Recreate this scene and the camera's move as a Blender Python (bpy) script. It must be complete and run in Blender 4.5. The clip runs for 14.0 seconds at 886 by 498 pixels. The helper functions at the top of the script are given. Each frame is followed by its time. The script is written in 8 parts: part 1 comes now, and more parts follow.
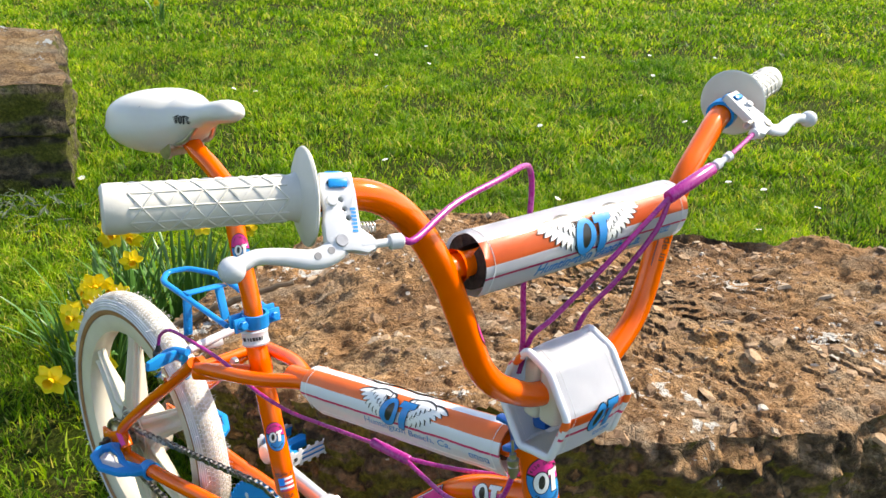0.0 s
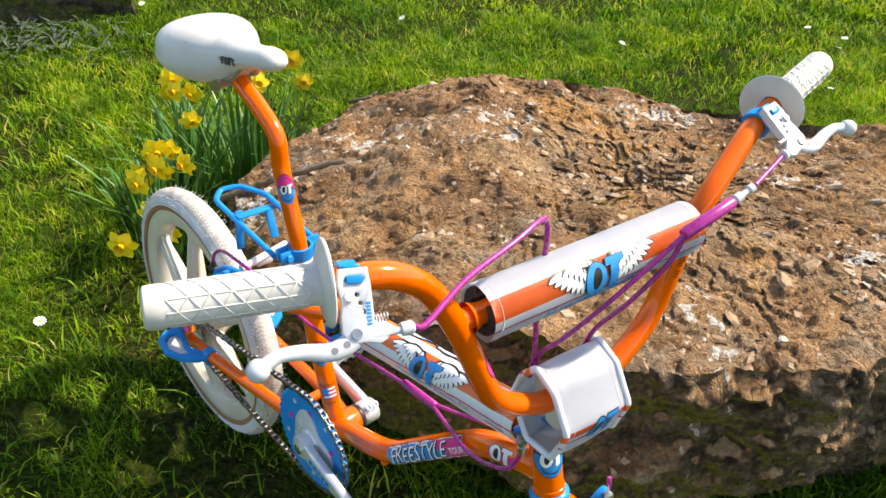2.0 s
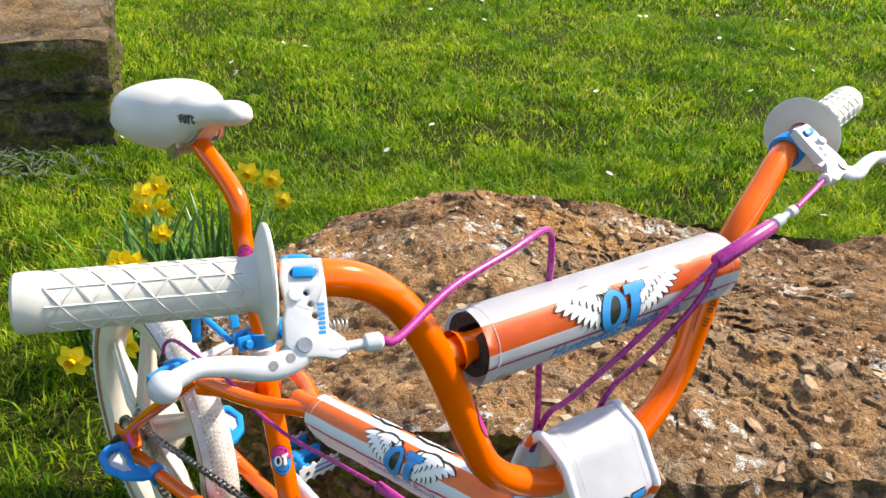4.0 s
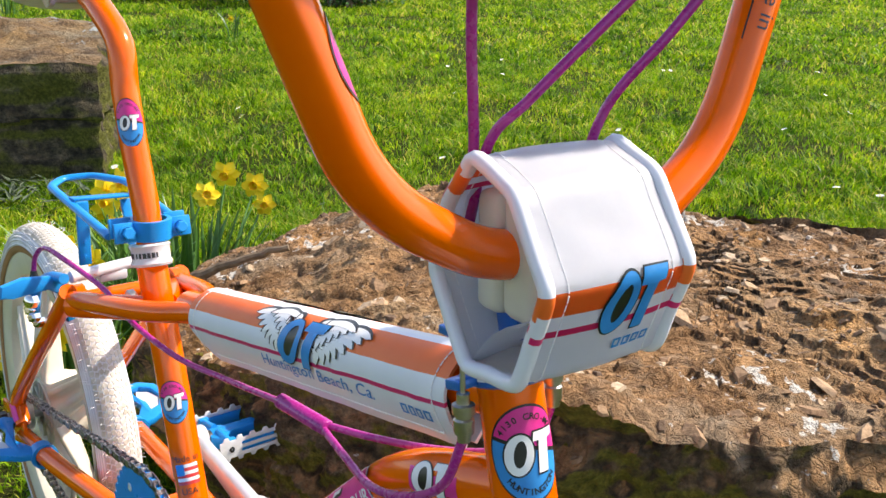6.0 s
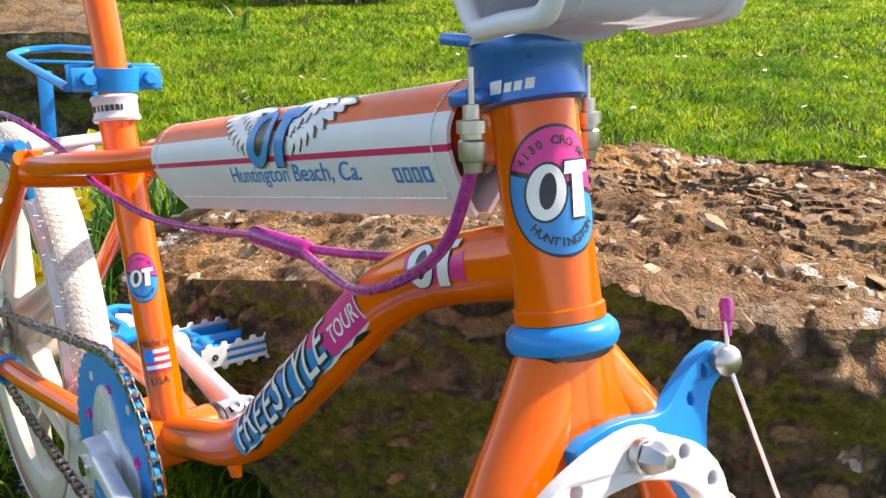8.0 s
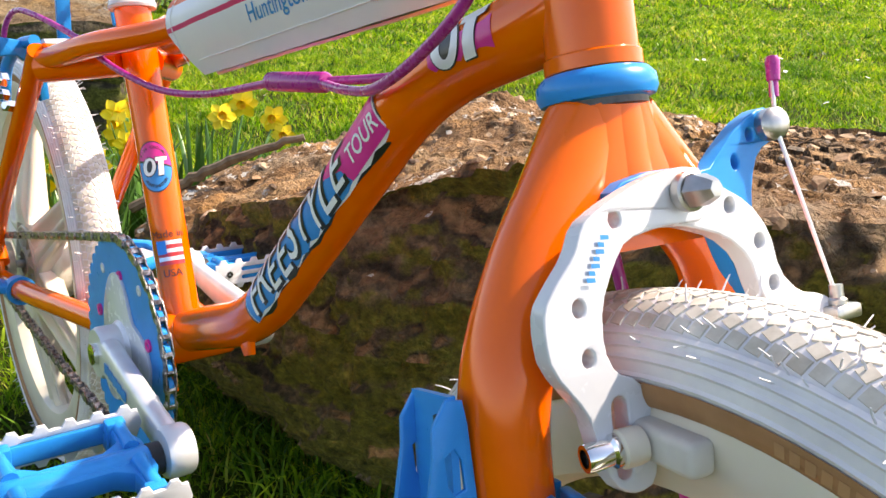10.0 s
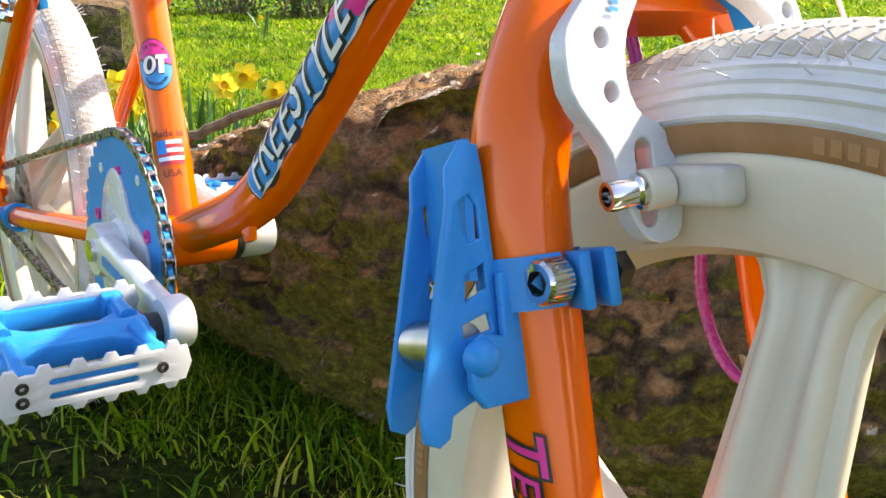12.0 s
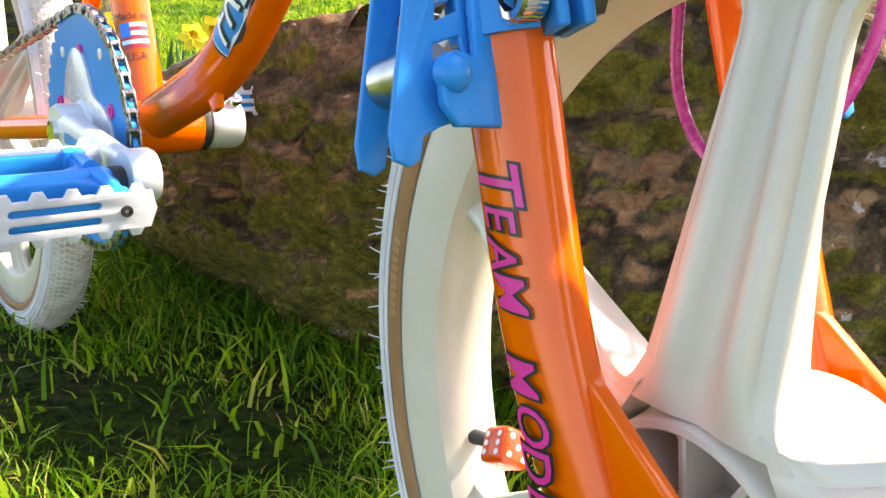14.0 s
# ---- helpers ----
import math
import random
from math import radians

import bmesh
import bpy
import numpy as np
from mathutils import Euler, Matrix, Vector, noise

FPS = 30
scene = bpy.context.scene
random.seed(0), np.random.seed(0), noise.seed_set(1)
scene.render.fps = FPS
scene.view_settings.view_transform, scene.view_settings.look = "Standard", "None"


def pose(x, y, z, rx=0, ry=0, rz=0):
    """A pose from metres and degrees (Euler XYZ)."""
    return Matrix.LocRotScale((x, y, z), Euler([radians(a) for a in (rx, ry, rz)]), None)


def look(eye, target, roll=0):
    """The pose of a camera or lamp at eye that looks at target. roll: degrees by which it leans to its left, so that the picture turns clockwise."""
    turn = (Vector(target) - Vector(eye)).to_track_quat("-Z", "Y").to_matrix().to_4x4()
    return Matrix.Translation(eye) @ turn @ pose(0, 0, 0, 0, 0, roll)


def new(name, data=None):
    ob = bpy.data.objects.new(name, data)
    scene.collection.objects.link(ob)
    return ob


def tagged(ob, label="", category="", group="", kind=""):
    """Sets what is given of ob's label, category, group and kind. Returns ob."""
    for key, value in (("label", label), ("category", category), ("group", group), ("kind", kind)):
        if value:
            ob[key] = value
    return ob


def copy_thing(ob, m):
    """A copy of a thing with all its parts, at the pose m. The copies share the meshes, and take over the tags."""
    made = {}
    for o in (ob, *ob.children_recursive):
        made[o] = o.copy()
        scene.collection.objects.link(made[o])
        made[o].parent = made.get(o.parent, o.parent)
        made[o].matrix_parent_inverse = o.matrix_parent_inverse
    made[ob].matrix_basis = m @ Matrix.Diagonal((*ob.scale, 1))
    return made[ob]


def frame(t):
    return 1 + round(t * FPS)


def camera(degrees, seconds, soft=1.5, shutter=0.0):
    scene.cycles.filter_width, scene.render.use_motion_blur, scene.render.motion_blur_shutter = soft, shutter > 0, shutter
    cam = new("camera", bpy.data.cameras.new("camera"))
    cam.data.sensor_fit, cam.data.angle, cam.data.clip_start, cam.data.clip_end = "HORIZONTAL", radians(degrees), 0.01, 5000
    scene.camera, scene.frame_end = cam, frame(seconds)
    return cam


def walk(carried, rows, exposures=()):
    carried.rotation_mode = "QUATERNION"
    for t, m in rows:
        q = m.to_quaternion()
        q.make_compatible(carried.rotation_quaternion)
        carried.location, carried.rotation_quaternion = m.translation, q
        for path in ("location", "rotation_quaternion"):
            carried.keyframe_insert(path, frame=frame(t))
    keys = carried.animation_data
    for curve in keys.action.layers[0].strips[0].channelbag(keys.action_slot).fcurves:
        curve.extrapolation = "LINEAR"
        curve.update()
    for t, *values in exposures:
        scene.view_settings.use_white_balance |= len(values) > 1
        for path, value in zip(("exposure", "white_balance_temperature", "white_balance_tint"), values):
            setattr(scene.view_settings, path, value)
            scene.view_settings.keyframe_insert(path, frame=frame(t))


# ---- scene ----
cam = camera(55.1, 14.0, soft=1.5)
PATH = [
    (0, (0.082, 0.024, 1.099), (0.018, 1.889, 0.38), 1.8),
    (0.5, (0.091, 0.019, 1.131), (-0.022, 1.824, 0.278), 2.1),
    (1, (0.105, 0.041, 1.207), (-0.044, 1.735, 0.153), 2.6),
    (1.5, (0.112, 0.074, 1.264), (-0.055, 1.701, 0.113), 2.7),
    (2, (0.108, 0.088, 1.315), (-0.069, 1.706, 0.153), 2.3),
    (2.5, (0.107, 0.097, 1.326), (-0.06, 1.726, 0.178), 2.5),
    (3, (0.093, 0.092, 1.318), (-0.052, 1.765, 0.232), 2.8),
    (3.2, (0.094, 0.095, 1.296), (-0.047, 1.802, 0.262), 2.9),
    (5.3, (0.157, 0.308, 0.895), (-0.102, 2.18, 0.24), 1.4),
    (5.5, (0.165, 0.322, 0.872), (-0.096, 2.197, 0.224), 1.4),
    (6, (0.175, 0.345, 0.82), (-0.093, 2.226, 0.196), 1.4),
    (6.5, (0.175, 0.349, 0.778), (-0.117, 2.236, 0.182), 1.1),
    (7, (0.175, 0.365, 0.733), (-0.12, 2.251, 0.137), 1.0),
    (7.5, (0.175, 0.385, 0.694), (-0.121, 2.271, 0.096), 0.9),
    (8, (0.173, 0.406, 0.661), (-0.123, 2.29, 0.061), 0.9),
    (8.5, (0.165, 0.4, 0.629), (-0.149, 2.281, 0.027), 0.6),
    (8.7, (0.164, 0.4, 0.619), (-0.155, 2.281, 0.017), 0.6),
    (10.8, (0.177, 0.395, 0.518), (-0.168, 2.292, -0.015), 0.9),
    (11, (0.174, 0.395, 0.51), (-0.172, 2.291, -0.022), 0.9),
    (11.5, (0.171, 0.393, 0.487), (-0.173, 2.289, -0.047), 0.9),
    (12, (0.172, 0.388, 0.466), (-0.17, 2.284, -0.07), 0.9),
    (12.5, (0.172, 0.387, 0.445), (-0.169, 2.283, -0.092), 0.8),
    (13, (0.176, 0.386, 0.425), (-0.163, 2.282, -0.115), 0.8),
    (13.5, (0.178, 0.382, 0.404), (-0.161, 2.277, -0.138), 0.9),
    (14, (0.177, 0.376, 0.386), (-0.108, 2.274, -0.18), 0.7),
]
walk(cam, [(t, look(eye, target, roll)) for t, eye, target, roll in PATH],
     [(0, 1.28, 7300, 11), (3.2, 1.15, 7300, 11), (5.5, 1.24, 7250, 13), (6.5, 1.22, 7200, 15), (8.7, 1.53, 7450, 17), (11, 1.55, 7700, 17), (12.5, 1.98, 7700, 16), (14, 2.18, 7550, 17)])

# ---- light ----
SUN_AZ, SUN_EL = 61.0, 47.0          # degrees from +y towards +x, and above the horizon
world = bpy.data.worlds.new("sky")
scene.world = world
world.use_nodes = True
wn = world.node_tree
sky = wn.nodes.new("ShaderNodeTexSky")
sky.sky_type = "NISHITA"
sky.sun_disc = False
sky.sun_elevation, sky.sun_rotation = radians(SUN_EL), radians(SUN_AZ)
sky.air_density, sky.dust_density = 1.0, 1.0
wn.links.new(sky.outputs[0], wn.nodes["Background"].inputs[0])
wn.nodes["Background"].inputs[1].default_value = 0.122
sun_data = bpy.data.lights.new("sun", "SUN")
sun_data.energy, sun_data.angle, sun_data.color = 3.3, radians(1.6), (1.0, 0.95, 0.87)
sun = new("sun", sun_data)
az, el = radians(SUN_AZ), radians(SUN_EL)
sun.matrix_world = look((math.sin(az) * math.cos(el) * 9, math.cos(az) * math.cos(el) * 9, math.sin(el) * 9), (0, 0, 0))


# ---- materials ----
def material(name):
    m = bpy.data.materials.new(name)
    m.use_nodes = True
    return m, m.node_tree, m.node_tree.nodes["Principled BSDF"]


def noise_tex(nt, scale, detail=4.0, rough=0.55, coord="Object", stretch=None):
    tc = nt.nodes.new("ShaderNodeTexCoord")
    n = nt.nodes.new("ShaderNodeTexNoise")
    n.inputs["Scale"].default_value, n.inputs["Detail"].default_value, n.inputs["Roughness"].default_value = scale, detail, rough
    if stretch:
        mp = nt.nodes.new("ShaderNodeMapping")
        mp.inputs["Scale"].default_value = stretch
        nt.links.new(tc.outputs[coord], mp.inputs[0])
        nt.links.new(mp.outputs[0], n.inputs[0])
    else:
        nt.links.new(tc.outputs[coord], n.inputs[0])
    return n


def ramp(nt, src, stops):
    r = nt.nodes.new("ShaderNodeValToRGB")
    els = r.color_ramp.elements
    while len(els) < len(stops):
        els.new(0.5)
    for e, (p, c) in zip(els, stops):
        e.position, e.color = p, (*c, 1)
    nt.links.new(src, r.inputs[0])
    return r


def blend(nt, fac, a, b, mode="MIX"):
    m = nt.nodes.new("ShaderNodeMix")
    m.data_type, m.blend_type = "RGBA", mode
    for sock, v in ((m.inputs[0], fac), (m.inputs[6], a), (m.inputs[7], b)):
        if isinstance(v, (int, float)):
            sock.default_value = v
        elif isinstance(v, tuple):
            sock.default_value = (*v, 1)
        else:
            nt.links.new(v, sock)
    return m.outputs[2]


def bump(nt, bsdf, src, strength, distance):
    b = nt.nodes.new("ShaderNodeBump")
    b.inputs["Strength"].default_value, b.inputs["Distance"].default_value = strength, distance
    nt.links.new(src, b.inputs["Height"])
    nt.links.new(b.outputs[0], bsdf.inputs["Normal"])


def surface(name, a, b, scale, rough, metal=0.0, coat=0.0, bump_s=0.0, bump_scale=300.0, rough_var=0.08, sub=0.0):
    """Two close colours mottled by noise, with uneven gloss and fine relief."""
    m, nt, p = material(name)
    n = noise_tex(nt, scale, 5)
    r = ramp(nt, n.outputs[0], ((0.35, a), (0.68, b)))
    nt.links.new(r.outputs[0], p.inputs["Base Color"])
    n2 = noise_tex(nt, scale * 3.1, 3)
    mr = nt.nodes.new("ShaderNodeMapRange")
    mr.inputs[3].default_value, mr.inputs[4].default_value = max(0.02, rough - rough_var), rough + rough_var
    nt.links.new(n2.outputs[0], mr.inputs[0])
    nt.links.new(mr.outputs[0], p.inputs["Roughness"])
    p.inputs["Metallic"].default_value = metal
    p.inputs["Coat Weight"].default_value = coat
    p.inputs["Coat Roughness"].default_value = 0.06
    if sub:
        p.inputs["Subsurface Weight"].default_value = sub
        p.inputs["Subsurface Radius"].default_value = (0.004, 0.003, 0.002)
    if bump_s:
        bump(nt, p, noise_tex(nt, bump_scale, 3).outputs[0], bump_s, 0.0006)
    return m


ORANGE = surface("orange_enamel", (0.86, 0.118, 0.0006), (0.92, 0.142, 0.001), 25, 0.16, 0.05, 0.22, 0.03, 60, 0.05)
BLUE = surface("blue_enamel", (0.0003, 0.225, 0.60), (0.0005, 0.260, 0.69), 40, 0.30, 0.0, 0.0, 0.06, 160, 0.07)
BLUE_ALLOY = surface("blue_anodised", (0.012, 0.13, 0.50), (0.02, 0.18, 0.60), 60, 0.30, 0.35, 0.2, 0.05, 300)
WHITE_PAINT = surface("white_enamel", (0.56, 0.58, 0.61), (0.63, 0.64, 0.66), 30, 0.26, 0.0, 0.4, 0.03, 200)
WHITE_NYLON = surface("cream_nylon", (0.60, 0.55, 0.44), (0.68, 0.63, 0.53), 14, 0.34, 0.0, 0.1, 0.10, 90, 0.1, 0.15)
WHITE_RUBBER = surface("white_rubber", (0.56, 0.55, 0.50), (0.62, 0.61, 0.565), 30, 0.55, 0.0, 0.0, 0.12, 400, 0.1, 0.1)
WHITE_VINYL = surface("white_vinyl", (0.70, 0.72, 0.78), (0.76, 0.77, 0.82), 22, 0.42, 0.0, 0.1, 0.18, 55, 0.1)
SADDLE = surface("saddle_white", (0.60, 0.59, 0.55), (0.67, 0.66, 0.62), 12, 0.38, 0.0, 0.1, 0.06, 700, 0.06, 0.1)
TYRE = surface("white_tyre_rubber", (0.58, 0.57, 0.60), (0.73, 0.72, 0.72), 35, 0.62, 0.0, 0.0, 0.15, 250, 0.1)
TREAD = surface("soiled_white_tread", (0.42, 0.37, 0.30), (0.68, 0.65, 0.58), 60, 0.75, 0.0, 0.0, 0.25, 250, 0.1)
TAN = surface("tan_sidewall", (0.28, 0.135, 0.055), (0.37, 0.19, 0.085), 50, 0.6, 0.0, 0.0, 0.2, 300)
TAN_MARK = surface("tan_relief", (0.36, 0.19, 0.085), (0.44, 0.25, 0.12), 50, 0.6)
CHROME = surface("chrome", (0.70, 0.70, 0.70), (0.78, 0.78, 0.77), 60, 0.10, 1.0, 0.0, 0.02, 200, 0.05)
STEEL = surface("dull_steel", (0.42, 0.40, 0.37), (0.58, 0.56, 0.53), 90, 0.34, 1.0, 0.0, 0.08, 400, 0.1)
POLISHED = surface("polished_alloy", (0.70, 0.71, 0.72), (0.82, 0.82, 0.82), 30, 0.40, 0.55, 0.0, 0.05, 120, 0.1)
DARK_STEEL_AND_SHADE = surface("dark_steel_and_shade", (0.045, 0.042, 0.04), (0.13, 0.12, 0.11), 120, 0.4, 0.8, 0.0, 0.1, 500, 0.1)
MAGENTA = surface("magenta_cable", (0.35, 0.018, 0.21), (0.41, 0.026, 0.25), 60, 0.28, 0.0, 0.3, 0.03, 300)
BLACK = surface("black_rubber_and_shade", (0.012, 0.012, 0.013), (0.03, 0.03, 0.03), 80, 0.5, 0.0, 0.0, 0.1, 300)
FOAM = surface("dark_foam", (0.028, 0.018, 0.016), (0.07, 0.05, 0.045), 200, 0.9, 0.0, 0.0, 0.5, 500)
PAD_ORANGE = surface("orange_print", (0.80, 0.135, 0.018), (0.86, 0.165, 0.026), 22, 0.42, 0.0, 0.1, 0.18, 55, 0.1)
PAD_MAGENTA = surface("crimson_print", (0.62, 0.012, 0.12), (0.68, 0.02, 0.16), 22, 0.42, 0.0, 0.1, 0.18, 55, 0.1)
INK_BLUE = surface("blue_print", (0.008, 0.22, 0.58), (0.014, 0.27, 0.66), 60, 0.38, 0.0, 0.15)
INK_BLACK = surface("black_print", (0.010, 0.010, 0.011), (0.02, 0.02, 0.02), 60, 0.36, 0.0, 0.15)
INK_WHITE = surface("white_print", (0.80, 0.80, 0.79), (0.86, 0.86, 0.85), 60, 0.36, 0.0, 0.15)
INK_PINK = surface("pink_print", (0.70, 0.018, 0.24), (0.78, 0.03, 0.30), 60, 0.36, 0.0, 0.15)
INK_RED = surface("red_print", (0.60, 0.03, 0.03), (0.66, 0.05, 0.05), 60, 0.36, 0.0, 0.15)
DICE_RED = surface("red_orange_plastic", (0.72, 0.055, 0.004), (0.80, 0.075, 0.008), 60, 0.3, 0.0, 0.2)
INK_YELLOW = surface("yellow_print", (0.75, 0.5, 0.02), (0.8, 0.56, 0.04), 60, 0.4)
GREY_PRINT_AND_SHADE = surface("grey_print_and_shade", (0.16, 0.16, 0.17), (0.26, 0.26, 0.27), 120, 0.5)
DENT_SHADE = surface("grey_dent_shade", (0.34, 0.33, 0.31), (0.42, 0.41, 0.39), 90, 0.5)
STITCH = surface("stitch_thread", (0.80, 0.80, 0.82), (0.86, 0.86, 0.87), 200, 0.8)
ORANGE.node_tree.nodes["Principled BSDF"].inputs["Specular IOR Level"].default_value = 0.38
BLUE.node_tree.nodes["Principled BSDF"].inputs["Specular IOR Level"].default_value = 0.3
PETAL = surface("daffodil_yellow", (0.84, 0.64, 0.006), (0.90, 0.74, 0.02), 60, 0.5, sub=0.3)
TRUMPET = surface("daffodil_trumpet", (0.84, 0.46, 0.006), (0.88, 0.56, 0.008), 90, 0.5, sub=0.3)
STRAP_LEAF = surface("daffodil_leaf", (0.045, 0.13, 0.020), (0.085, 0.21, 0.035), 18, 0.42)
GREY_LEAF = surface("grey_green_leaf", (0.030, 0.050, 0.025), (0.085, 0.115, 0.065), 40, 0.8)
TWIG = surface("bare_twig", (0.11, 0.075, 0.045), (0.22, 0.16, 0.10), 60, 0.8, bump_s=0.4, bump_scale=140)
DEAD_LEAF = surface("dead_leaf", (0.16, 0.08, 0.035), (0.34, 0.22, 0.12), 60, 0.7)


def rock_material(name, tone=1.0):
    m, nt, p = material(name)
    big = noise_tex(nt, 2.6, 6, 0.62)
    mid = noise_tex(nt, 11, 9, 0.68)
    fine = noise_tex(nt, 75, 8, 0.75)
    strata = noise_tex(nt, 5.0, 9, 0.70, stretch=(1.0, 1.0, 2.2))
    patch = noise_tex(nt, 6.5, 5, 0.6, stretch=(1.0, 1.4, 1.0))
    c1 = ramp(nt, big.outputs[0], ((0.28, (0.20, 0.125, 0.072)), (0.41, (0.32, 0.190, 0.098)), (0.52, (0.42, 0.250, 0.122)), (0.62, (0.45, 0.305, 0.170)), (0.74, (0.50, 0.39, 0.26))))
    c2 = ramp(nt, mid.outputs[0], ((0.32, (0.20, 0.165, 0.14)), (0.45, (0.74, 0.70, 0.66)), (0.56, (1.05, 1.02, 0.98)), (0.72, (1.40, 1.32, 1.20))))
    c = blend(nt, 0.95, c1.outputs[0], c2.outputs[0], "MULTIPLY")
    c3 = ramp(nt, fine.outputs[0], ((0.33, (0.40, 0.36, 0.32)), (0.48, (0.92, 0.92, 0.92)), (0.66, (1.36, 1.33, 1.28))))
    c = blend(nt, 0.8, c, c3.outputs[0], "MULTIPLY")
    # ochre patches where the skin has broken away
    ochre = noise_tex(nt, 4.1, 5, 0.6)
    of = ramp(nt, ochre.outputs[0], ((0.57, (0, 0, 0)), (0.68, (0.7, 0.7, 0.7))))
    c = blend(nt, of.outputs[0], c, blend(nt, 0.8, (0.56, 0.29, 0.095), c3.outputs[0], "MULTIPLY"))
    # a broken, flaking skin: dark uneven cracks at two sizes
    cracks = None
    for scale, reach, deep in ((13.0, 0.075, 0.30), (34.0, 0.11, 0.45)):
        warp = noise_tex(nt, scale * 0.6, 4, 0.6)
        tcw = nt.nodes.new("ShaderNodeTexCoord")
        off = blend(nt, 0.16, tcw.outputs["Object"], warp.outputs[1], "ADD")
        vo = nt.nodes.new("ShaderNodeTexVoronoi")
        vo.feature = "DISTANCE_TO_EDGE"
        vo.inputs["Scale"].default_value = scale
        nt.links.new(off, vo.inputs["Vector"])
        cr = ramp(nt, vo.outputs["Distance"], ((0.0, (deep, deep * 0.95, deep * 0.9)), (reach, (1, 1, 1))))
        cracks = cr.outputs[0] if cracks is None else blend(nt, 1.0, cracks, cr.outputs[0], "MULTIPLY")
    c = blend(nt, 0.38, c, cracks, "MULTIPLY")
    # dull grey weathered skin in patches
    pf = ramp(nt, patch.outputs[0], ((0.52, (0, 0, 0)), (0.68, (0.7, 0.7, 0.7))))
    skin = blend(nt, 0.8, (0.33, 0.26, 0.18), c3.outputs[0], "MULTIPLY")
    c = blend(nt, pf.outputs[0], c, skin)
    # steep faces carry moss and a crust, its dark colour partly painted shade
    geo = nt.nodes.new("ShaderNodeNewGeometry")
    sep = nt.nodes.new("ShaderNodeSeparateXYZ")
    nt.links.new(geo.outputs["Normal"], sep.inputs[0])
    moss_n = noise_tex(nt, 4.2, 9, 0.75)
    mul = nt.nodes.new("ShaderNodeMath")
    mul.operation = "MULTIPLY_ADD"
    mul.inputs[1].default_value, mul.inputs[2].default_value = -0.45, 0.165
    nt.links.new(sep.outputs[2], mul.inputs[0])
    add = nt.nodes.new("ShaderNodeMath")
    nt.links.new(moss_n.outputs[0], add.inputs[0])
    nt.links.new(mul.outputs[0], add.inputs[1])
    crust_shade = ramp(nt, strata.outputs[0], ((0.36, (0.035, 0.026, 0.018)), (0.48, (0.105, 0.075, 0.046)), (0.58, (0.19, 0.135, 0.085)), (0.70, (0.36, 0.29, 0.20))))
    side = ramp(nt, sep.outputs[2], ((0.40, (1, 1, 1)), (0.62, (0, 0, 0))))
    crust_shade_c = blend(nt, 0.85, crust_shade.outputs[0], c3.outputs[0], "MULTIPLY")
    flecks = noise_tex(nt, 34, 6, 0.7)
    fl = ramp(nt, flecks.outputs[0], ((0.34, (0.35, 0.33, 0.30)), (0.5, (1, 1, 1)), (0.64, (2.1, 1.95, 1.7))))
    crust_shade_c = blend(nt, 0.9, crust_shade_c, fl.outputs[0], "MULTIPLY")
    c = blend(nt, side.outputs[0], c, crust_shade_c)
    # the moss keeps to the damp end of the stone
    tco = nt.nodes.new("ShaderNodeTexCoord")
    sx = nt.nodes.new("ShaderNodeSeparateXYZ")
    nt.links.new(tco.outputs["Object"], sx.inputs[0])
    damp = nt.nodes.new("ShaderNodeMapRange")
    damp.inputs[1].default_value, damp.inputs[2].default_value, damp.inputs[3].default_value, damp.inputs[4].default_value = 0.28, 0.62, 0.0, -0.19
    nt.links.new(sx.outputs[0], damp.inputs[0])
    wet = nt.nodes.new("ShaderNodeMath")
    nt.links.new(add.outputs[0], wet.inputs[0])
    nt.links.new(damp.outputs[0], wet.inputs[1])
    mossf = ramp(nt, wet.outputs[0], ((0.56, (0, 0, 0)), (0.68, (0.85, 0.85, 0.85))))
    moss_c = ramp(nt, fine.outputs[0], ((0.32, (0.050, 0.052, 0.010)), (0.50, (0.17, 0.155, 0.022)), (0.70, (0.36, 0.31, 0.050))))
    c = blend(nt, mossf.outputs[0], c, moss_c.outputs[0])
    # small pale lichen spots, with ragged edges
    spots = noise_tex(nt, 33, 7, 0.66)
    where_n = noise_tex(nt, 3.3, 2, 0.5)
    both = nt.nodes.new("ShaderNodeMath")
    both.operation = "MULTIPLY"
    nt.links.new(spots.outputs[0], both.inputs[0])
    nt.links.new(where_n.outputs[0], both.inputs[1])
    flat = ramp(nt, sep.outputs[2], ((0.45, (0.80, 0.80, 0.80)), (0.80, (1, 1, 1))))
    up = nt.nodes.new("ShaderNodeMath")
    up.operation = "MULTIPLY"
    nt.links.new(both.outputs[0], up.inputs[0])
    nt.links.new(flat.outputs[0], up.inputs[1])
    lf = ramp(nt, up.outputs[0], ((0.350, (0, 0, 0)), (0.355, (0.95, 0.95, 0.95))))
    c = blend(nt, lf.outputs[0], c, (0.62, 0.59, 0.53))
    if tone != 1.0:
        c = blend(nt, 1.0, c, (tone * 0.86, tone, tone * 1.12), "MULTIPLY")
    nt.links.new(c, p.inputs["Base Color"])
    p.inputs["Roughness"].default_value = 0.92
    p.inputs["Specular IOR Level"].default_value = 0.2
    grit = noise_tex(nt, 210, 4, 0.7)
    h = blend(nt, 0.50, mid.outputs[0], fine.outputs[0])
    h = blend(nt, 0.10, h, grit.outputs[0])
    h = blend(nt, 0.5, h, cracks, "MULTIPLY")
    h = blend(nt, 0.35, h, strata.outputs[0])
    bump(nt, p, h, 1.0, 0.034)
    return m


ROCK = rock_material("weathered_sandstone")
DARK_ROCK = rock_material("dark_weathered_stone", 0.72)


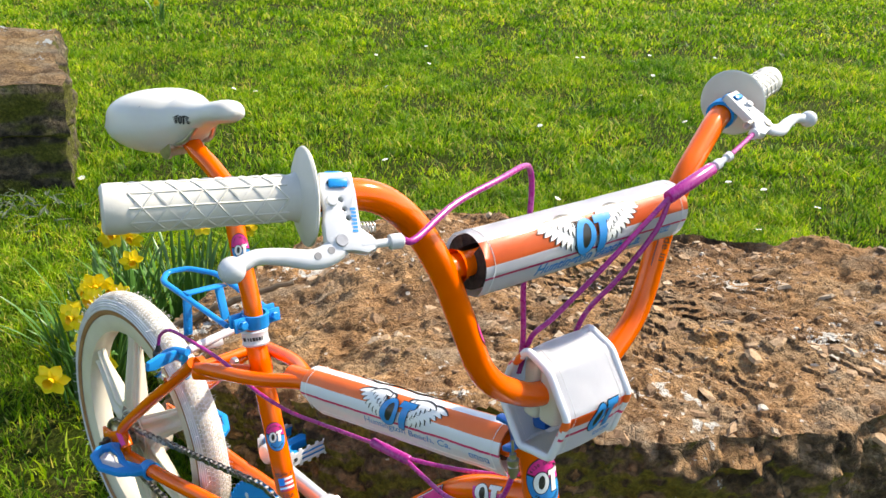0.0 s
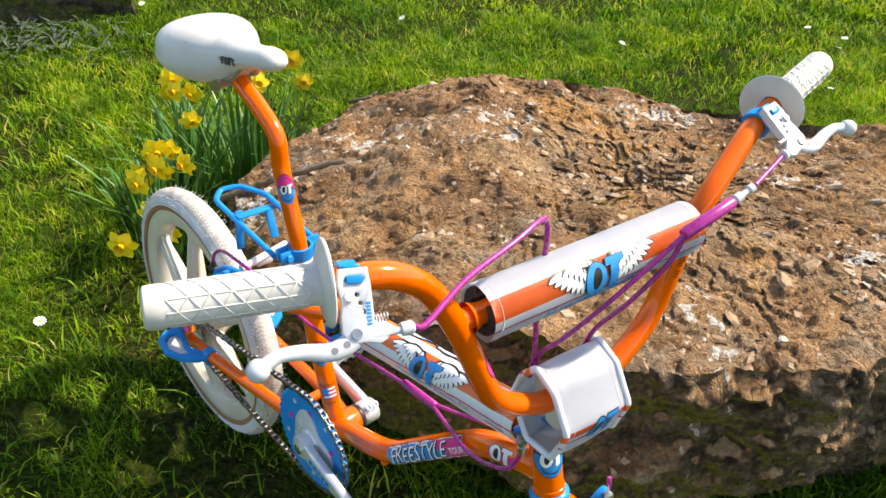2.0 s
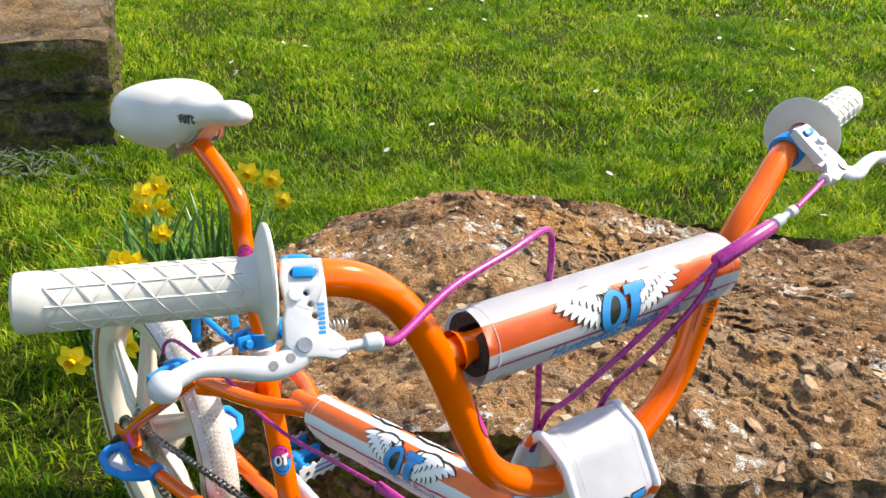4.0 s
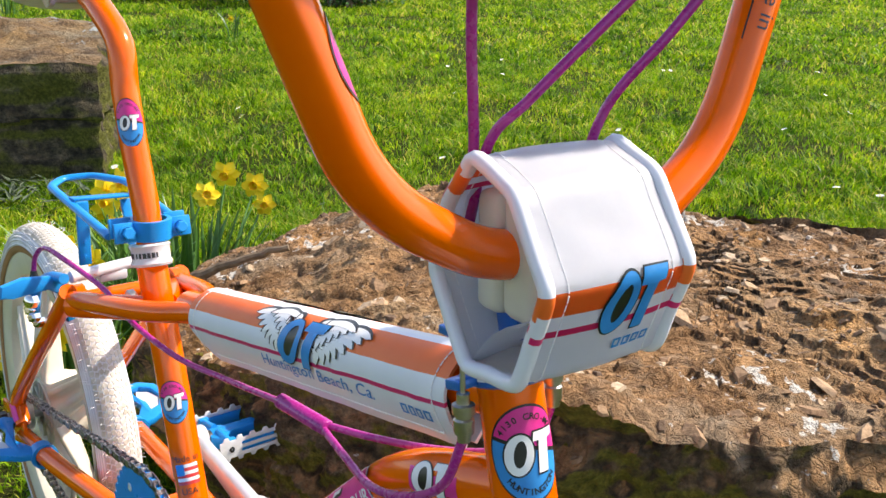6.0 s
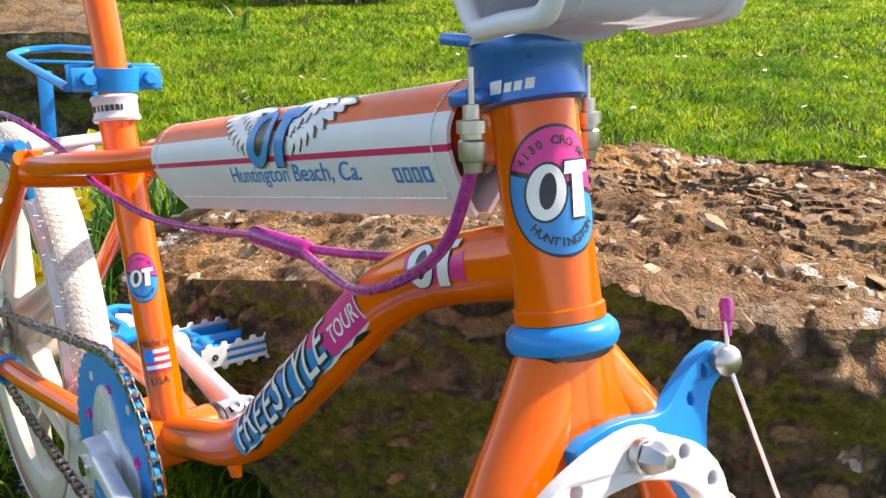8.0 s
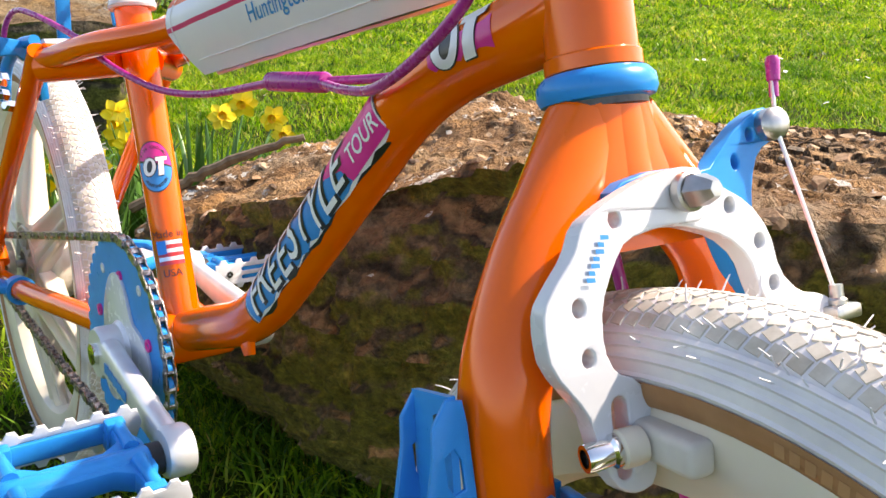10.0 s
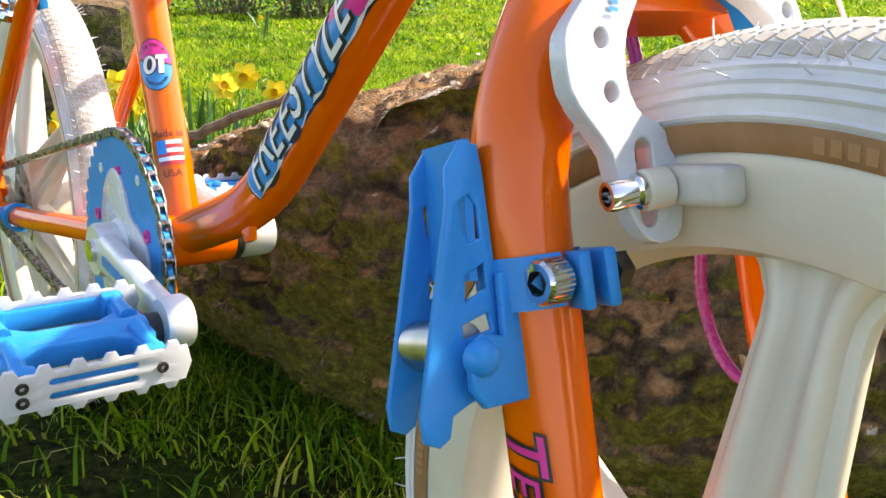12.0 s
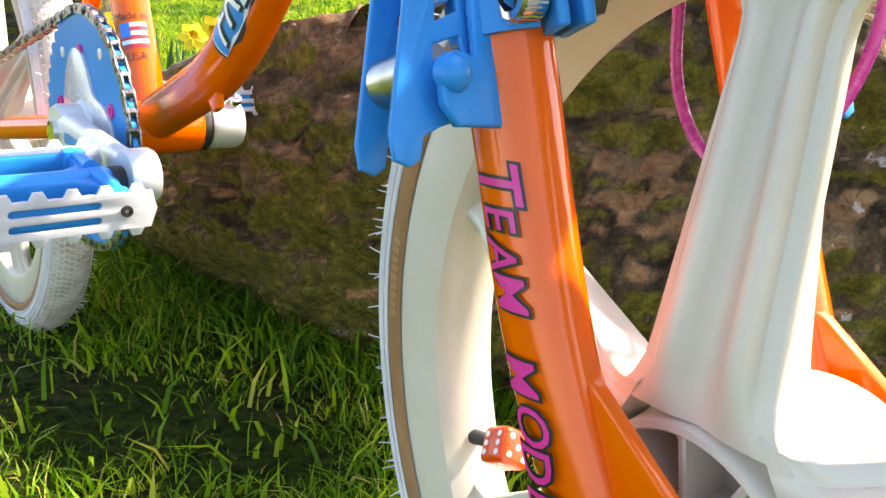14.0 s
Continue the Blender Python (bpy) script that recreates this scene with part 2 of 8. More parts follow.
def chip_material():
    m, nt, p = material("stone_chip")
    geo = nt.nodes.new("ShaderNodeNewGeometry")
    r = ramp(nt, geo.outputs["Random Per Island"], ((0.0, (0.10, 0.062, 0.038)), (0.40, (0.24, 0.145, 0.080)), (0.75, (0.38, 0.24, 0.13)), (0.93, (0.42, 0.31, 0.20)), (1.0, (0.56, 0.50, 0.42))))
    f = noise_tex(nt, 160, 5)
    c3 = ramp(nt, f.outputs[0], ((0.3, (0.6, 0.58, 0.55)), (0.6, (1.1, 1.1, 1.1))))
    nt.links.new(blend(nt, 0.8, r.outputs[0], c3.outputs[0], "MULTIPLY"), p.inputs["Base Color"])
    p.inputs["Roughness"].default_value = 0.9
    bump(nt, p, f.outputs[0], 0.6, 0.004)
    return m


CHIP = chip_material()


def soil_material():
    m, nt, p = material("lawn_soil_and_thatch")
    a = noise_tex(nt, 0.55, 4)
    b = noise_tex(nt, 6.0, 6, 0.65)
    f = noise_tex(nt, 55, 7, 0.75)
    green = ramp(nt, a.outputs[0], ((0.3, (0.035, 0.060, 0.004)), (0.55, (0.065, 0.095, 0.006)), (0.75, (0.10, 0.125, 0.010))))
    earth = ramp(nt, f.outputs[0], ((0.3, (0.028, 0.024, 0.010)), (0.7, (0.13, 0.105, 0.045))))
    fac = ramp(nt, b.outputs[0], ((0.46, (0, 0, 0)), (0.66, (0.7, 0.7, 0.7))))
    c = blend(nt, fac.outputs[0], green.outputs[0], earth.outputs[0])
    c3 = ramp(nt, f.outputs[0], ((0.34, (0.12, 0.14, 0.10)), (0.50, (0.75, 0.78, 0.70)), (0.64, (1.45, 1.40, 1.15))))
    nt.links.new(blend(nt, 0.95, c, c3.outputs[0], "MULTIPLY"), p.inputs["Base Color"])
    p.inputs["Roughness"].default_value = 0.95
    p.inputs["Specular IOR Level"].default_value = 0.1
    bump(nt, p, f.outputs[0], 1.0, 0.05)
    return m


SOIL = soil_material()


def grass_material(name, stops, low, high):
    m, nt, p = material(name)
    geo = nt.nodes.new("ShaderNodeNewGeometry")
    r = ramp(nt, geo.outputs["Random Per Island"], stops)
    n = noise_tex(nt, 1.3, 5, 0.6)
    tone = ramp(nt, n.outputs[0], ((0.32, low), (0.64, high)))
    col = blend(nt, 0.95, r.outputs[0], tone.outputs[0], "MULTIPLY")
    # hand-wide tussocks, darker and lighter
    tuss = noise_tex(nt, 8.5, 3, 0.55)
    t2 = ramp(nt, tuss.outputs[0], ((0.36, (0.46, 0.58, 0.52)), (0.50, (0.95, 0.98, 0.95)), (0.66, (1.36, 1.20, 1.05))))
    col = blend(nt, 0.9, col, t2.outputs[0], "MULTIPLY")
    nt.links.new(col, p.inputs["Base Color"])
    p.inputs["Roughness"].default_value = 0.50
    p.inputs["Specular IOR Level"].default_value = 0.22
    tr = nt.nodes.new("ShaderNodeBsdfTranslucent")
    nt.links.new(col, tr.inputs[0])
    mx = nt.nodes.new("ShaderNodeMixShader")
    mx.inputs[0].default_value = 0.48
    nt.links.new(p.outputs[0], mx.inputs[1])
    nt.links.new(tr.outputs[0], mx.inputs[2])
    nt.links.new(mx.outputs[0], nt.nodes["Material Output"].inputs[0])
    return m


GRASS = grass_material("short_grass_blade", ((0.0, (0.035, 0.11, 0.005)), (0.30, (0.15, 0.33, 0.008)), (0.65, (0.29, 0.48, 0.014)), (0.86, (0.42, 0.55, 0.026)), (0.94, (0.54, 0.49, 0.10)), (1.0, (0.62, 0.54, 0.20))), (0.55, 0.72, 0.65), (1.30, 1.15, 0.9))
LUSH = grass_material("lush_grass_blade", ((0.0, (0.022, 0.070, 0.005)), (0.35, (0.055, 0.150, 0.007)), (0.70, (0.12, 0.27, 0.011)), (1.0, (0.27, 0.42, 0.022))), (0.75, 0.85, 0.8), (1.15, 1.08, 0.9))


# ---- mesh helpers ----
def link(name, bm, mats, smooth=True, angle=40):
    me = bpy.data.meshes.new(name)
    bmesh.ops.recalc_face_normals(bm, faces=bm.faces[:])
    bm.to_mesh(me)
    bm.free()
    for m in mats if isinstance(mats, (list, tuple)) else [mats]:
        me.materials.append(m)
    if smooth:
        me.polygons.foreach_set("use_smooth", [True] * len(me.polygons))
        me.set_sharp_from_angle(angle=radians(angle))
    return new(name, me)


def fillet(pts, radius, n=6):
    """A polyline with its inner corners rounded."""
    pts = [Vector(p) for p in pts]
    out = [pts[0]]
    for a, b, c in zip(pts, pts[1:], pts[2:]):
        d = min(radius, (b - a).length * 0.48, (c - b).length * 0.48)
        p, q = b + (a - b).normalized() * d, b + (c - b).normalized() * d
        for i in range(n + 1):
            t = i / n
            out.append(p * (1 - t) ** 2 + b * 2 * t * (1 - t) + q * t * t)
    return out + [pts[-1]]


def spline(pts, n=8):
    """A smooth curve through the points."""
    pts = [Vector(p) for p in pts]
    ext = [2 * pts[0] - pts[1]] + pts + [2 * pts[-1] - pts[-2]]
    out = []
    for a, b, c, d in zip(ext, ext[1:], ext[2:], ext[3:]):
        for i in range(n):
            t = i / n
            out.append(0.5 * (2 * b + (c - a) * t + (2 * a - 5 * b + 4 * c - d) * t * t + (3 * b - a - 3 * c + d) * t ** 3))
    return out + [pts[-1]]


def sweep(bm, pts, section, closed=True, caps=True, up=(0, 0, 1), mat=0, loop=False):
    """Sweeps a section along a path. section: a list of (a, b), or a function of the share of the way that gives one."""
    pts = [Vector(p) for p in pts]
    n = len(pts)
    length = [0.0]
    for a, b in zip(pts, pts[1:]):
        length.append(length[-1] + (b - a).length)
    rings, side = [], None
    for i, p in enumerate(pts):
        a, b = (pts[i - 1], pts[(i + 1) % n]) if loop else (pts[max(i - 1, 0)], pts[min(i + 1, n - 1)])
        t = (b - a).normalized()
        if side is None:
            u = Vector(up)
            side = u.cross(t)
            if side.length < 0.05:
                side = Vector((1, 0.2, 0)).cross(t)
        side = (side - t * side.dot(t)).normalized()
        top = t.cross(side)
        sec = section(length[i] / length[-1]) if callable(section) else section
        rings.append([bm.verts.new(p + side * x + top * y) for x, y in sec])
    m = len(rings[0])
    pairs = list(zip(rings, rings[1:])) + ([(rings[-1], rings[0])] if loop else [])
    for r, s in pairs:
        for j in range(m if closed else m - 1):
            k = (j + 1) % m
            f = bm.faces.new((r[j], r[k], s[k], s[j]))
            f.material_index = mat
    if caps and closed and not loop:
        bm.faces.new(rings[0][::-1]).material_index = mat
        bm.faces.new(rings[-1]).material_index = mat
    return rings


def circle(r, n=16, sx=1.0, sy=1.0):
    return [(r * sx * math.cos(2 * math.pi * i / n), r * sy * math.sin(2 * math.pi * i / n)) for i in range(n)]


def tube(bm, pts, r, n=16, mat=0, caps=True):
    if isinstance(r, (tuple, list)):
        rr = r

        def sec(t):
            x = t * (len(rr) - 1)
            i = min(int(x), len(rr) - 2)
            return circle(rr[i] + (rr[i + 1] - rr[i]) * (x - i), n)
        return sweep(bm, pts, sec, mat=mat, caps=caps)
    return sweep(bm, pts, circle(r, n), mat=mat, caps=caps)


def lathe(bm, profile, m=Matrix(), n=24, mat=0, closed=False):
    """Turns a profile of (radius, height) about the z axis of m."""
    rings = []
    for r, h in profile:
        if r < 1e-6:
            rings.append([bm.verts.new(m @ Vector((0, 0, h)))])
        else:
            rings.append([bm.verts.new(m @ Vector((r * math.cos(2 * math.pi * i / n), r * math.sin(2 * math.pi * i / n), h))) for i in range(n)])
    pairs = list(zip(rings, rings[1:])) + ([(rings[-1], rings[0])] if closed else [])
    for a, b in pairs:
        for i in range(n):
            j = (i + 1) % n
            vs = [a[i % len(a)], a[j % len(a)], b[j % len(b)], b[i % len(b)]]
            vs = list(dict.fromkeys(vs))
            if len(vs) > 2:
                bm.faces.new(vs).material_index = mat
    return rings


def axis(origin, direction, up=(0, 0, 1)):
    """A pose whose z axis points along direction."""
    z = Vector(direction).normalized()
    x = Vector(up).cross(z)
    if x.length < 1e-3:
        x = Vector((1, 0, 0)).cross(z)
    x.normalize()
    y = z.cross(x)
    return Matrix.Translation(origin) @ Matrix((x, y, z)).transposed().to_4x4()


def box(bm, size, m=Matrix(), bevel=0.0, seg=2, mat=0):
    vs = bmesh.ops.create_cube(bm, size=1.0, matrix=m @ Matrix.Diagonal((*size, 1)))["verts"]
    faces = {f for v in vs for f in v.link_faces}
    for f in faces:
        f.material_index = mat
    if bevel:
        bmesh.ops.bevel(bm, geom=list({e for f in faces for e in f.edges}), offset=bevel, segments=seg, affect="EDGES", profile=0.5, material=-1)


def flat_shape(loops, n_fill=12):
    """Vertices and faces of a flat figure with holes, from closed loops of (x, y)."""
    cu = bpy.data.curves.new("shape", "CURVE")
    cu.dimensions, cu.fill_mode = "2D", "BOTH"
    for lp in loops:
        s = cu.splines.new("POLY")
        s.points.add(len(lp) - 1)
        for pt, (x, y) in zip(s.points, lp):
            pt.co = (x, y, 0, 1)
        s.use_cyclic_u = True
    ob = bpy.data.objects.new("shape", cu)
    me = ob.to_mesh()
    out = [tuple(v.co[:2]) for v in me.vertices], [tuple(p.vertices) for p in me.polygons]
    ob.to_mesh_clear()
    bpy.data.objects.remove(ob)
    bpy.data.curves.remove(cu)
    return out


def letters(text, size, shear=0.0, bold=0.0):
    cu = bpy.data.curves.new("letters", "FONT")
    cu.body, cu.size, cu.align_x, cu.shear, cu.offset = text, size, "CENTER", shear, bold
    cu.resolution_u = 3
    ob = bpy.data.objects.new("letters", cu)
    me = ob.to_mesh()
    out = [tuple(v.co[:2]) for v in me.vertices], [tuple(p.vertices) for p in me.polygons]
    ob.to_mesh_clear()
    bpy.data.objects.remove(ob)
    bpy.data.curves.remove(cu)
    return out


def plate(bm, loops, thick, m, mat=0, bevel=0.0):
    """A flat plate with holes, thick along z of m, centred on its plane."""
    vs, fs = flat_shape(loops)
    top = [bm.verts.new(m @ Vector((x, y, thick / 2))) for x, y in vs]
    bot = [bm.verts.new(m @ Vector((x, y, -thick / 2))) for x, y in vs]
    made = []
    fs = [f for i, f in enumerate(fs) if not any(set(f) == set(g) for g in fs[:i])]
    for f in fs:
        made.append(bm.faces.new([top[i] for i in f]))
        made.append(bm.faces.new([bot[i] for i in reversed(f)]))
    edge = {}
    for f in fs:
        for a, b in zip(f, f[1:] + f[:1]):
            edge[(a, b)] = edge.get((a, b), 0) + 1
    walls = []
    for (a, b) in edge:
        if (b, a) not in edge:
            walls.append(bm.faces.new((top[a], bot[a], bot[b], top[b])))
    for f in made + walls:
        f.material_index = mat
    if bevel:
        rim = set()
        for f in walls:
            for e in f.edges:
                if any(g in made for g in e.link_faces):
                    rim.add(e)
        bmesh.ops.bevel(bm, geom=list(rim), offset=bevel, segments=2, affect="EDGES", profile=0.5, material=-1)


def print_on(bm, shape, where, mat=0, lift=0.0004, step=0.004, at=(0, 0), turn=0.0, scale=1.0):
    """Lays a flat figure on a curved surface. where(a, b) gives the point and the normal there."""
    vs, fs = shape
    c, s = math.cos(radians(turn)), math.sin(radians(turn))
    tmp = bmesh.new()
    nv = [tmp.verts.new((at[0] + scale * (c * x - s * y), at[1] + scale * (s * x + c * y), 0)) for x, y in vs]
    for f in fs:
        if tmp.faces.get([nv[i] for i in f]) is None:
            tmp.faces.new([nv[i] for i in f])
    for _ in range(5):
        long = [e for e in tmp.edges if e.calc_length() > step]
        if not long:
            break
        bmesh.ops.subdivide_edges(tmp, edges=long, cuts=1)
        bmesh.ops.triangulate(tmp, faces=[f for f in tmp.faces if len(f.verts) > 3])
    m = {}
    for v in tmp.verts:
        p, nrm = where(v.co.x, v.co.y)
        m[v] = bm.verts.new(Vector(p) + Vector(nrm) * lift)
    for f in tmp.faces:
        vs = [m[v] for v in f.verts]
        if bm.faces.get(vs) is None:
            bm.faces.new(vs).material_index = mat
    tmp.free()


def on_tube(a, b, r, facing):
    """The skin of a straight tube from a to b: first coordinate round it (to the right as seen from facing), second along it."""
    a, b = Vector(a), Vector(b)
    t = (b - a).normalized()
    f = Vector(facing)
    f = (f - t * f.dot(t)).normalized()
    s = t.cross(f)

    def where(x, y):
        ang = x / r
        nrm = f * math.cos(ang) + s * math.sin(ang)
        return a + t * y + nrm * r, nrm
    return where


def on_tube_long(a, b, r, facing):
    """As on_tube, but the first coordinate runs along the tube and the second round it, upwards."""
    w = on_tube(a, b, r, facing)
    return lambda x, y: w(-y, x)


def oval(rx, ry, n=28, cx=0.0, cy=0.0, tilt=0.0):
    c, s = math.cos(radians(tilt)), math.sin(radians(tilt))
    out = []
    for i in range(n):
        a = 2 * math.pi * i / n
        x, y = rx * math.cos(a), ry * math.sin(a)
        out.append((cx + c * x - s * y, cy + s * x + c * y))
    return out


def rect(x0, y0, x1, y1):
    return [(x0, y0), (x1, y0), (x1, y1), (x0, y1)]


def slot(cx, cy, length, width, tilt=0.0, n=6):
    pts = []
    for k in range(2):
        for i in range(n + 1):
            a = -math.pi / 2 + math.pi * i / n + k * math.pi
            pts.append(((length / 2 - width / 2) * (1 - 2 * k) + width / 2 * math.cos(a), width / 2 * math.sin(a)))
    c, s = math.cos(radians(tilt)), math.sin(radians(tilt))
    return [(cx + c * x - s * y, cy + s * x + c * y) for x, y in pts]


# ---- ground ----
ROCK_EDGE = [(-0.52, 1.56), (-0.30, 1.33), (-0.06, 1.17), (0.20, 1.09), (0.42, 1.105), (0.64, 1.165), (0.88, 1.28), (1.3, 1.45),
             (1.75, 1.75), (1.6, 2.08), (1.05, 2.16), (0.64, 2.24), (0.35, 2.34), (-0.12, 2.38), (-0.33, 2.34), (-0.50, 2.12), (-0.64, 1.83)]
ROCK_MID = (0.42, 1.72)


def rock_radius(phi):
    """How far the big stone reaches from its middle in a direction."""
    d = Vector((math.cos(phi), math.sin(phi)))
    best = 0.0
    for (x0, y0), (x1, y1) in zip(ROCK_EDGE, ROCK_EDGE[1:] + ROCK_EDGE[:1]):
        a = Vector((x0 - ROCK_MID[0], y0 - ROCK_MID[1]))
        e = Vector((x1 - x0, y1 - y0))
        den = d.x * e.y - d.y * e.x
        if abs(den) < 1e-9:
            continue
        r = (a.x * e.y - a.y * e.x) / den
        k = (a.x * d.y - a.y * d.x) / den
        if r > 0 and -1e-6 <= k <= 1 + 1e-6:
            best = max(best, r)
    return best


def ground_z(x, y):
    """The lawn: nearly level, sunk a little under the front wheel, uneven."""
    d = math.hypot(x - 0.26, y - 0.66)
    near = math.exp(-((d / 0.45) ** 2))
    rise = 0.052 * (math.sqrt((max(0.0, min(y, 60.0) - 2.2)) ** 2 + 0.6) - 0.775)
    return rise - 0.045 * near + 0.012 * noise.noise((x * 1.3, y * 1.3, 0.3)) + 0.05 * noise.noise((x * 0.16, y * 0.16, 4.0)) * min(1, max(0, (y - 3) / 8))


def build_ground():
    xs = sorted({round(v, 3) for v in np.concatenate([np.linspace(-3, 3, 76), np.linspace(-14, -3, 30), np.linspace(3, 14, 30), [-400, -120, -50, -25, 25, 50, 120, 400]])})
    ys = sorted({round(v, 3) for v in np.concatenate([np.linspace(-1, 5, 76), np.linspace(5, 24, 50), [-400, -120, -40, -12, -5, -2.5, 32, 45, 60, 120, 400]])})
    bm = bmesh.new()
    grid = [[bm.verts.new((x, y, ground_z(x, y) - 0.0)) for x in xs] for y in ys]
    for r, s in zip(grid, grid[1:]):
        for i in range(len(xs) - 1):
            bm.faces.new((r[i], r[i + 1], s[i + 1], s[i]))
    tagged(link("ground", bm, SOIL), "rough spring lawn with short grass and bare earth", "ground", kind="structure")


build_ground()


def rock_top(x, y):
    z = 0.395 - 0.062 * (y - 1.15) - 0.26 * max(0.0, -0.02 - x) - 0.03 * max(0.0, x - 0.7)
    return z


def build_rock():
    bm = bmesh.new()
    n_phi, side_n, top_n = 860, 70, 160
    rings = []
    radii = [rock_radius(2 * math.pi * i / n_phi) for i in range(n_phi)]
    radii = [sum(radii[(i + k) % n_phi] for k in range(-5, 6)) / 11 for i in range(n_phi)]
    for k in range(side_n + top_n):
        ring = []
        for i in range(n_phi):
            phi = 2 * math.pi * i / n_phi
            R = radii[i]
            if k < side_n:
                t = k / (side_n - 1)
                bulge = 0.81 + 0.205 * math.sin(min(1.0, t * 1.55) * math.pi * 0.62) - 0.020 * max(0.0, t - 0.90) / 0.10
                x, y = ROCK_MID[0] + math.cos(phi) * R * bulge, ROCK_MID[1] + math.sin(phi) * R * bulge
                ztop = rock_top(x, y) - 0.010
                z = -0.06 + (ztop + 0.06) * t
                p = Vector((x, y, z))
                nrm = Vector((math.cos(phi), math.sin(phi), 0.15))
                # layered, broken face
                lay = noise.noise((x * 3.0, y * 3.0, z * 8))
                q = p * 6
                d = 0.034 * noise.noise(p * 3.1) + 0.024 * lay + 0.020 * noise.noise(q * 1.7) + 0.016 * noise.noise(q * 4.0) + 0.010 * noise.noise(q * 9) + 0.005 * noise.noise(q * 19)
                stepv = (z * 15 + 1.5 * noise.noise((x * 1.5, y * 1.5, 0))) % 1.0
                d += 0.005 * (stepv - 0.5)
                p += nrm * d
            else:
                t = (k - side_n + 1) / top_n
                s = (1 - t) ** 1.0
                e = 0.985 * s
                x, y = ROCK_MID[0] + math.cos(phi) * R * e, ROCK_MID[1] + math.sin(phi) * R * e
                z = rock_top(x, y) - 0.010 * max(0.0, 1 - t * 14) ** 2
                big = noise.noise((x * 1.7, y * 1.7, 2.0))
                z += 0.030 * big + 0.018 * noise.noise((x * 5, y * 5, 7.0)) + 0.008 * noise.noise((x * 15, y * 15, 1.0))
                # flaky terraces
                h = noise.noise((x * 3.3 + 5, y * 3.3, 3.0)) * 1.6 + 0.9 * noise.noise((x * 11, y * 12, 3.0)) + 0.4 * noise.noise((x * 31, y * 31, 3.0))
                z += 0.017 * (math.floor(h * 2.4) / 2.4)
                h2 = noise.noise((x * 9 + 2, y * 11, 6.0)) * 2.0 + 0.5 * noise.noise((x * 30, y * 30, 2.0))
                z += 0.010 * (math.floor(h2 * 3) / 3) + 0.004 * noise.noise((x * 34, y * 34, 1.0)) + 0.0022 * noise.noise((x * 75, y * 75, 1.0))
                z += 0.045 * math.exp(-(((x + 0.10) / 0.22) ** 2 + ((y - 2.05) / 0.22) ** 2))
                p = Vector((x, y, z))
            ring.append(bm.verts.new(p))
        rings.append(ring)
    for r, s in zip(rings, rings[1:]):
        for i in range(n_phi):
            j = (i + 1) % n_phi
            bm.faces.new((r[i], r[j], s[j], s[i]))
    bm.faces.new(rings[-1])
    bm.normal_update()
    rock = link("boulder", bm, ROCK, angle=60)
    tagged(rock, "large flat-topped brown sandstone boulder with mossy sides", "rock")
    return rock


boulder = build_rock()


def build_far_stone():
    """The smaller layered block beyond the flowers."""
    bm = bmesh.new()
    bmesh.ops.create_cube(bm, size=1.0)
    bmesh.ops.subdivide_edges(bm, edges=bm.edges[:], cuts=60, use_grid_fill=True)
    for v in bm.verts:
        x, y, z = v.co.x - 0.5, v.co.y + 0.5, v.co.z + 0.5
        X, Y = x * 2.0, y * 1.0
        # top climbs to the back, in two broken steps
        top = 0.44 + 0.10 * min(1.0, y * 1.6) + (0.10 if (y > 0.35 and x < -0.24) else 0.0)
        p = Vector((X - 0.05 * z * y, Y + 0.06 * z, -0.10 + z * (top + 0.10)))
        out = Vector((1.0 if x > -0.02 else (-1.0 if x < -0.98 else 0.0), 1.0 if y > 0.98 else (-1.0 if y < 0.02 else 0.0), 1.0 if z > 0.98 else 0.0))
        q = p * 1.0
        d = 0.060 * noise.noise(q * 2.3) + 0.035 * noise.noise(q * 5.5) + 0.022 * noise.noise(q * 11) + 0.012 * noise.noise(q * 25)
        ledge = 0.020 * (1.0 if p.z > 0.24 + 0.05 * noise.noise((p.x * 2.5, p.y * 2.5, 1.0)) else 0.0)
        n = out.normalized() if out.length else Vector((0, 0, 0))
        v.co = p + n * d + Vector((n.x, n.y, 0)) * ledge
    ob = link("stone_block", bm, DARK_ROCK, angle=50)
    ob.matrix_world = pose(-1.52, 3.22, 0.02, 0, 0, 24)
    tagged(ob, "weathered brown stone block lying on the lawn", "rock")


build_far_stone()

# ---- the bicycle: two frames of reference ----
HEAD = Vector((0.160, 0.748, 0.583))
BIKE = Matrix.Translation(HEAD) @ pose(0, 0, 0, 0, 0, -40.9) @ pose(0, 0, 0, -2.0, 0, 0)
STEERED = pose(0, 0, 0, 0, -16.0, 0) @ pose(0, 0, 0, 0, 0, -8.1)     # fork and bars, turned a little
FOOT = Vector((-0.40, 0.0, -0.58))
bike = new("bmx_bicycle")
bike.matrix_world = BIKE @ Matrix.Translation(FOOT)
bike.empty_display_size = 0.1
tagged(bike, "orange freestyle bicycle with white mag wheels leaning by a boulder", "bicycle")


def part(name, bm, mats, parent=bike, label="", steered=False, angle=40):
    if steered:
        bm.transform(STEERED)
    bm.transform(Matrix.Translation(-FOOT))
    ob = link(name, bm, mats, angle=angle)
    ob.parent = parent
    if label:
        ob["label"] = label
    return ob


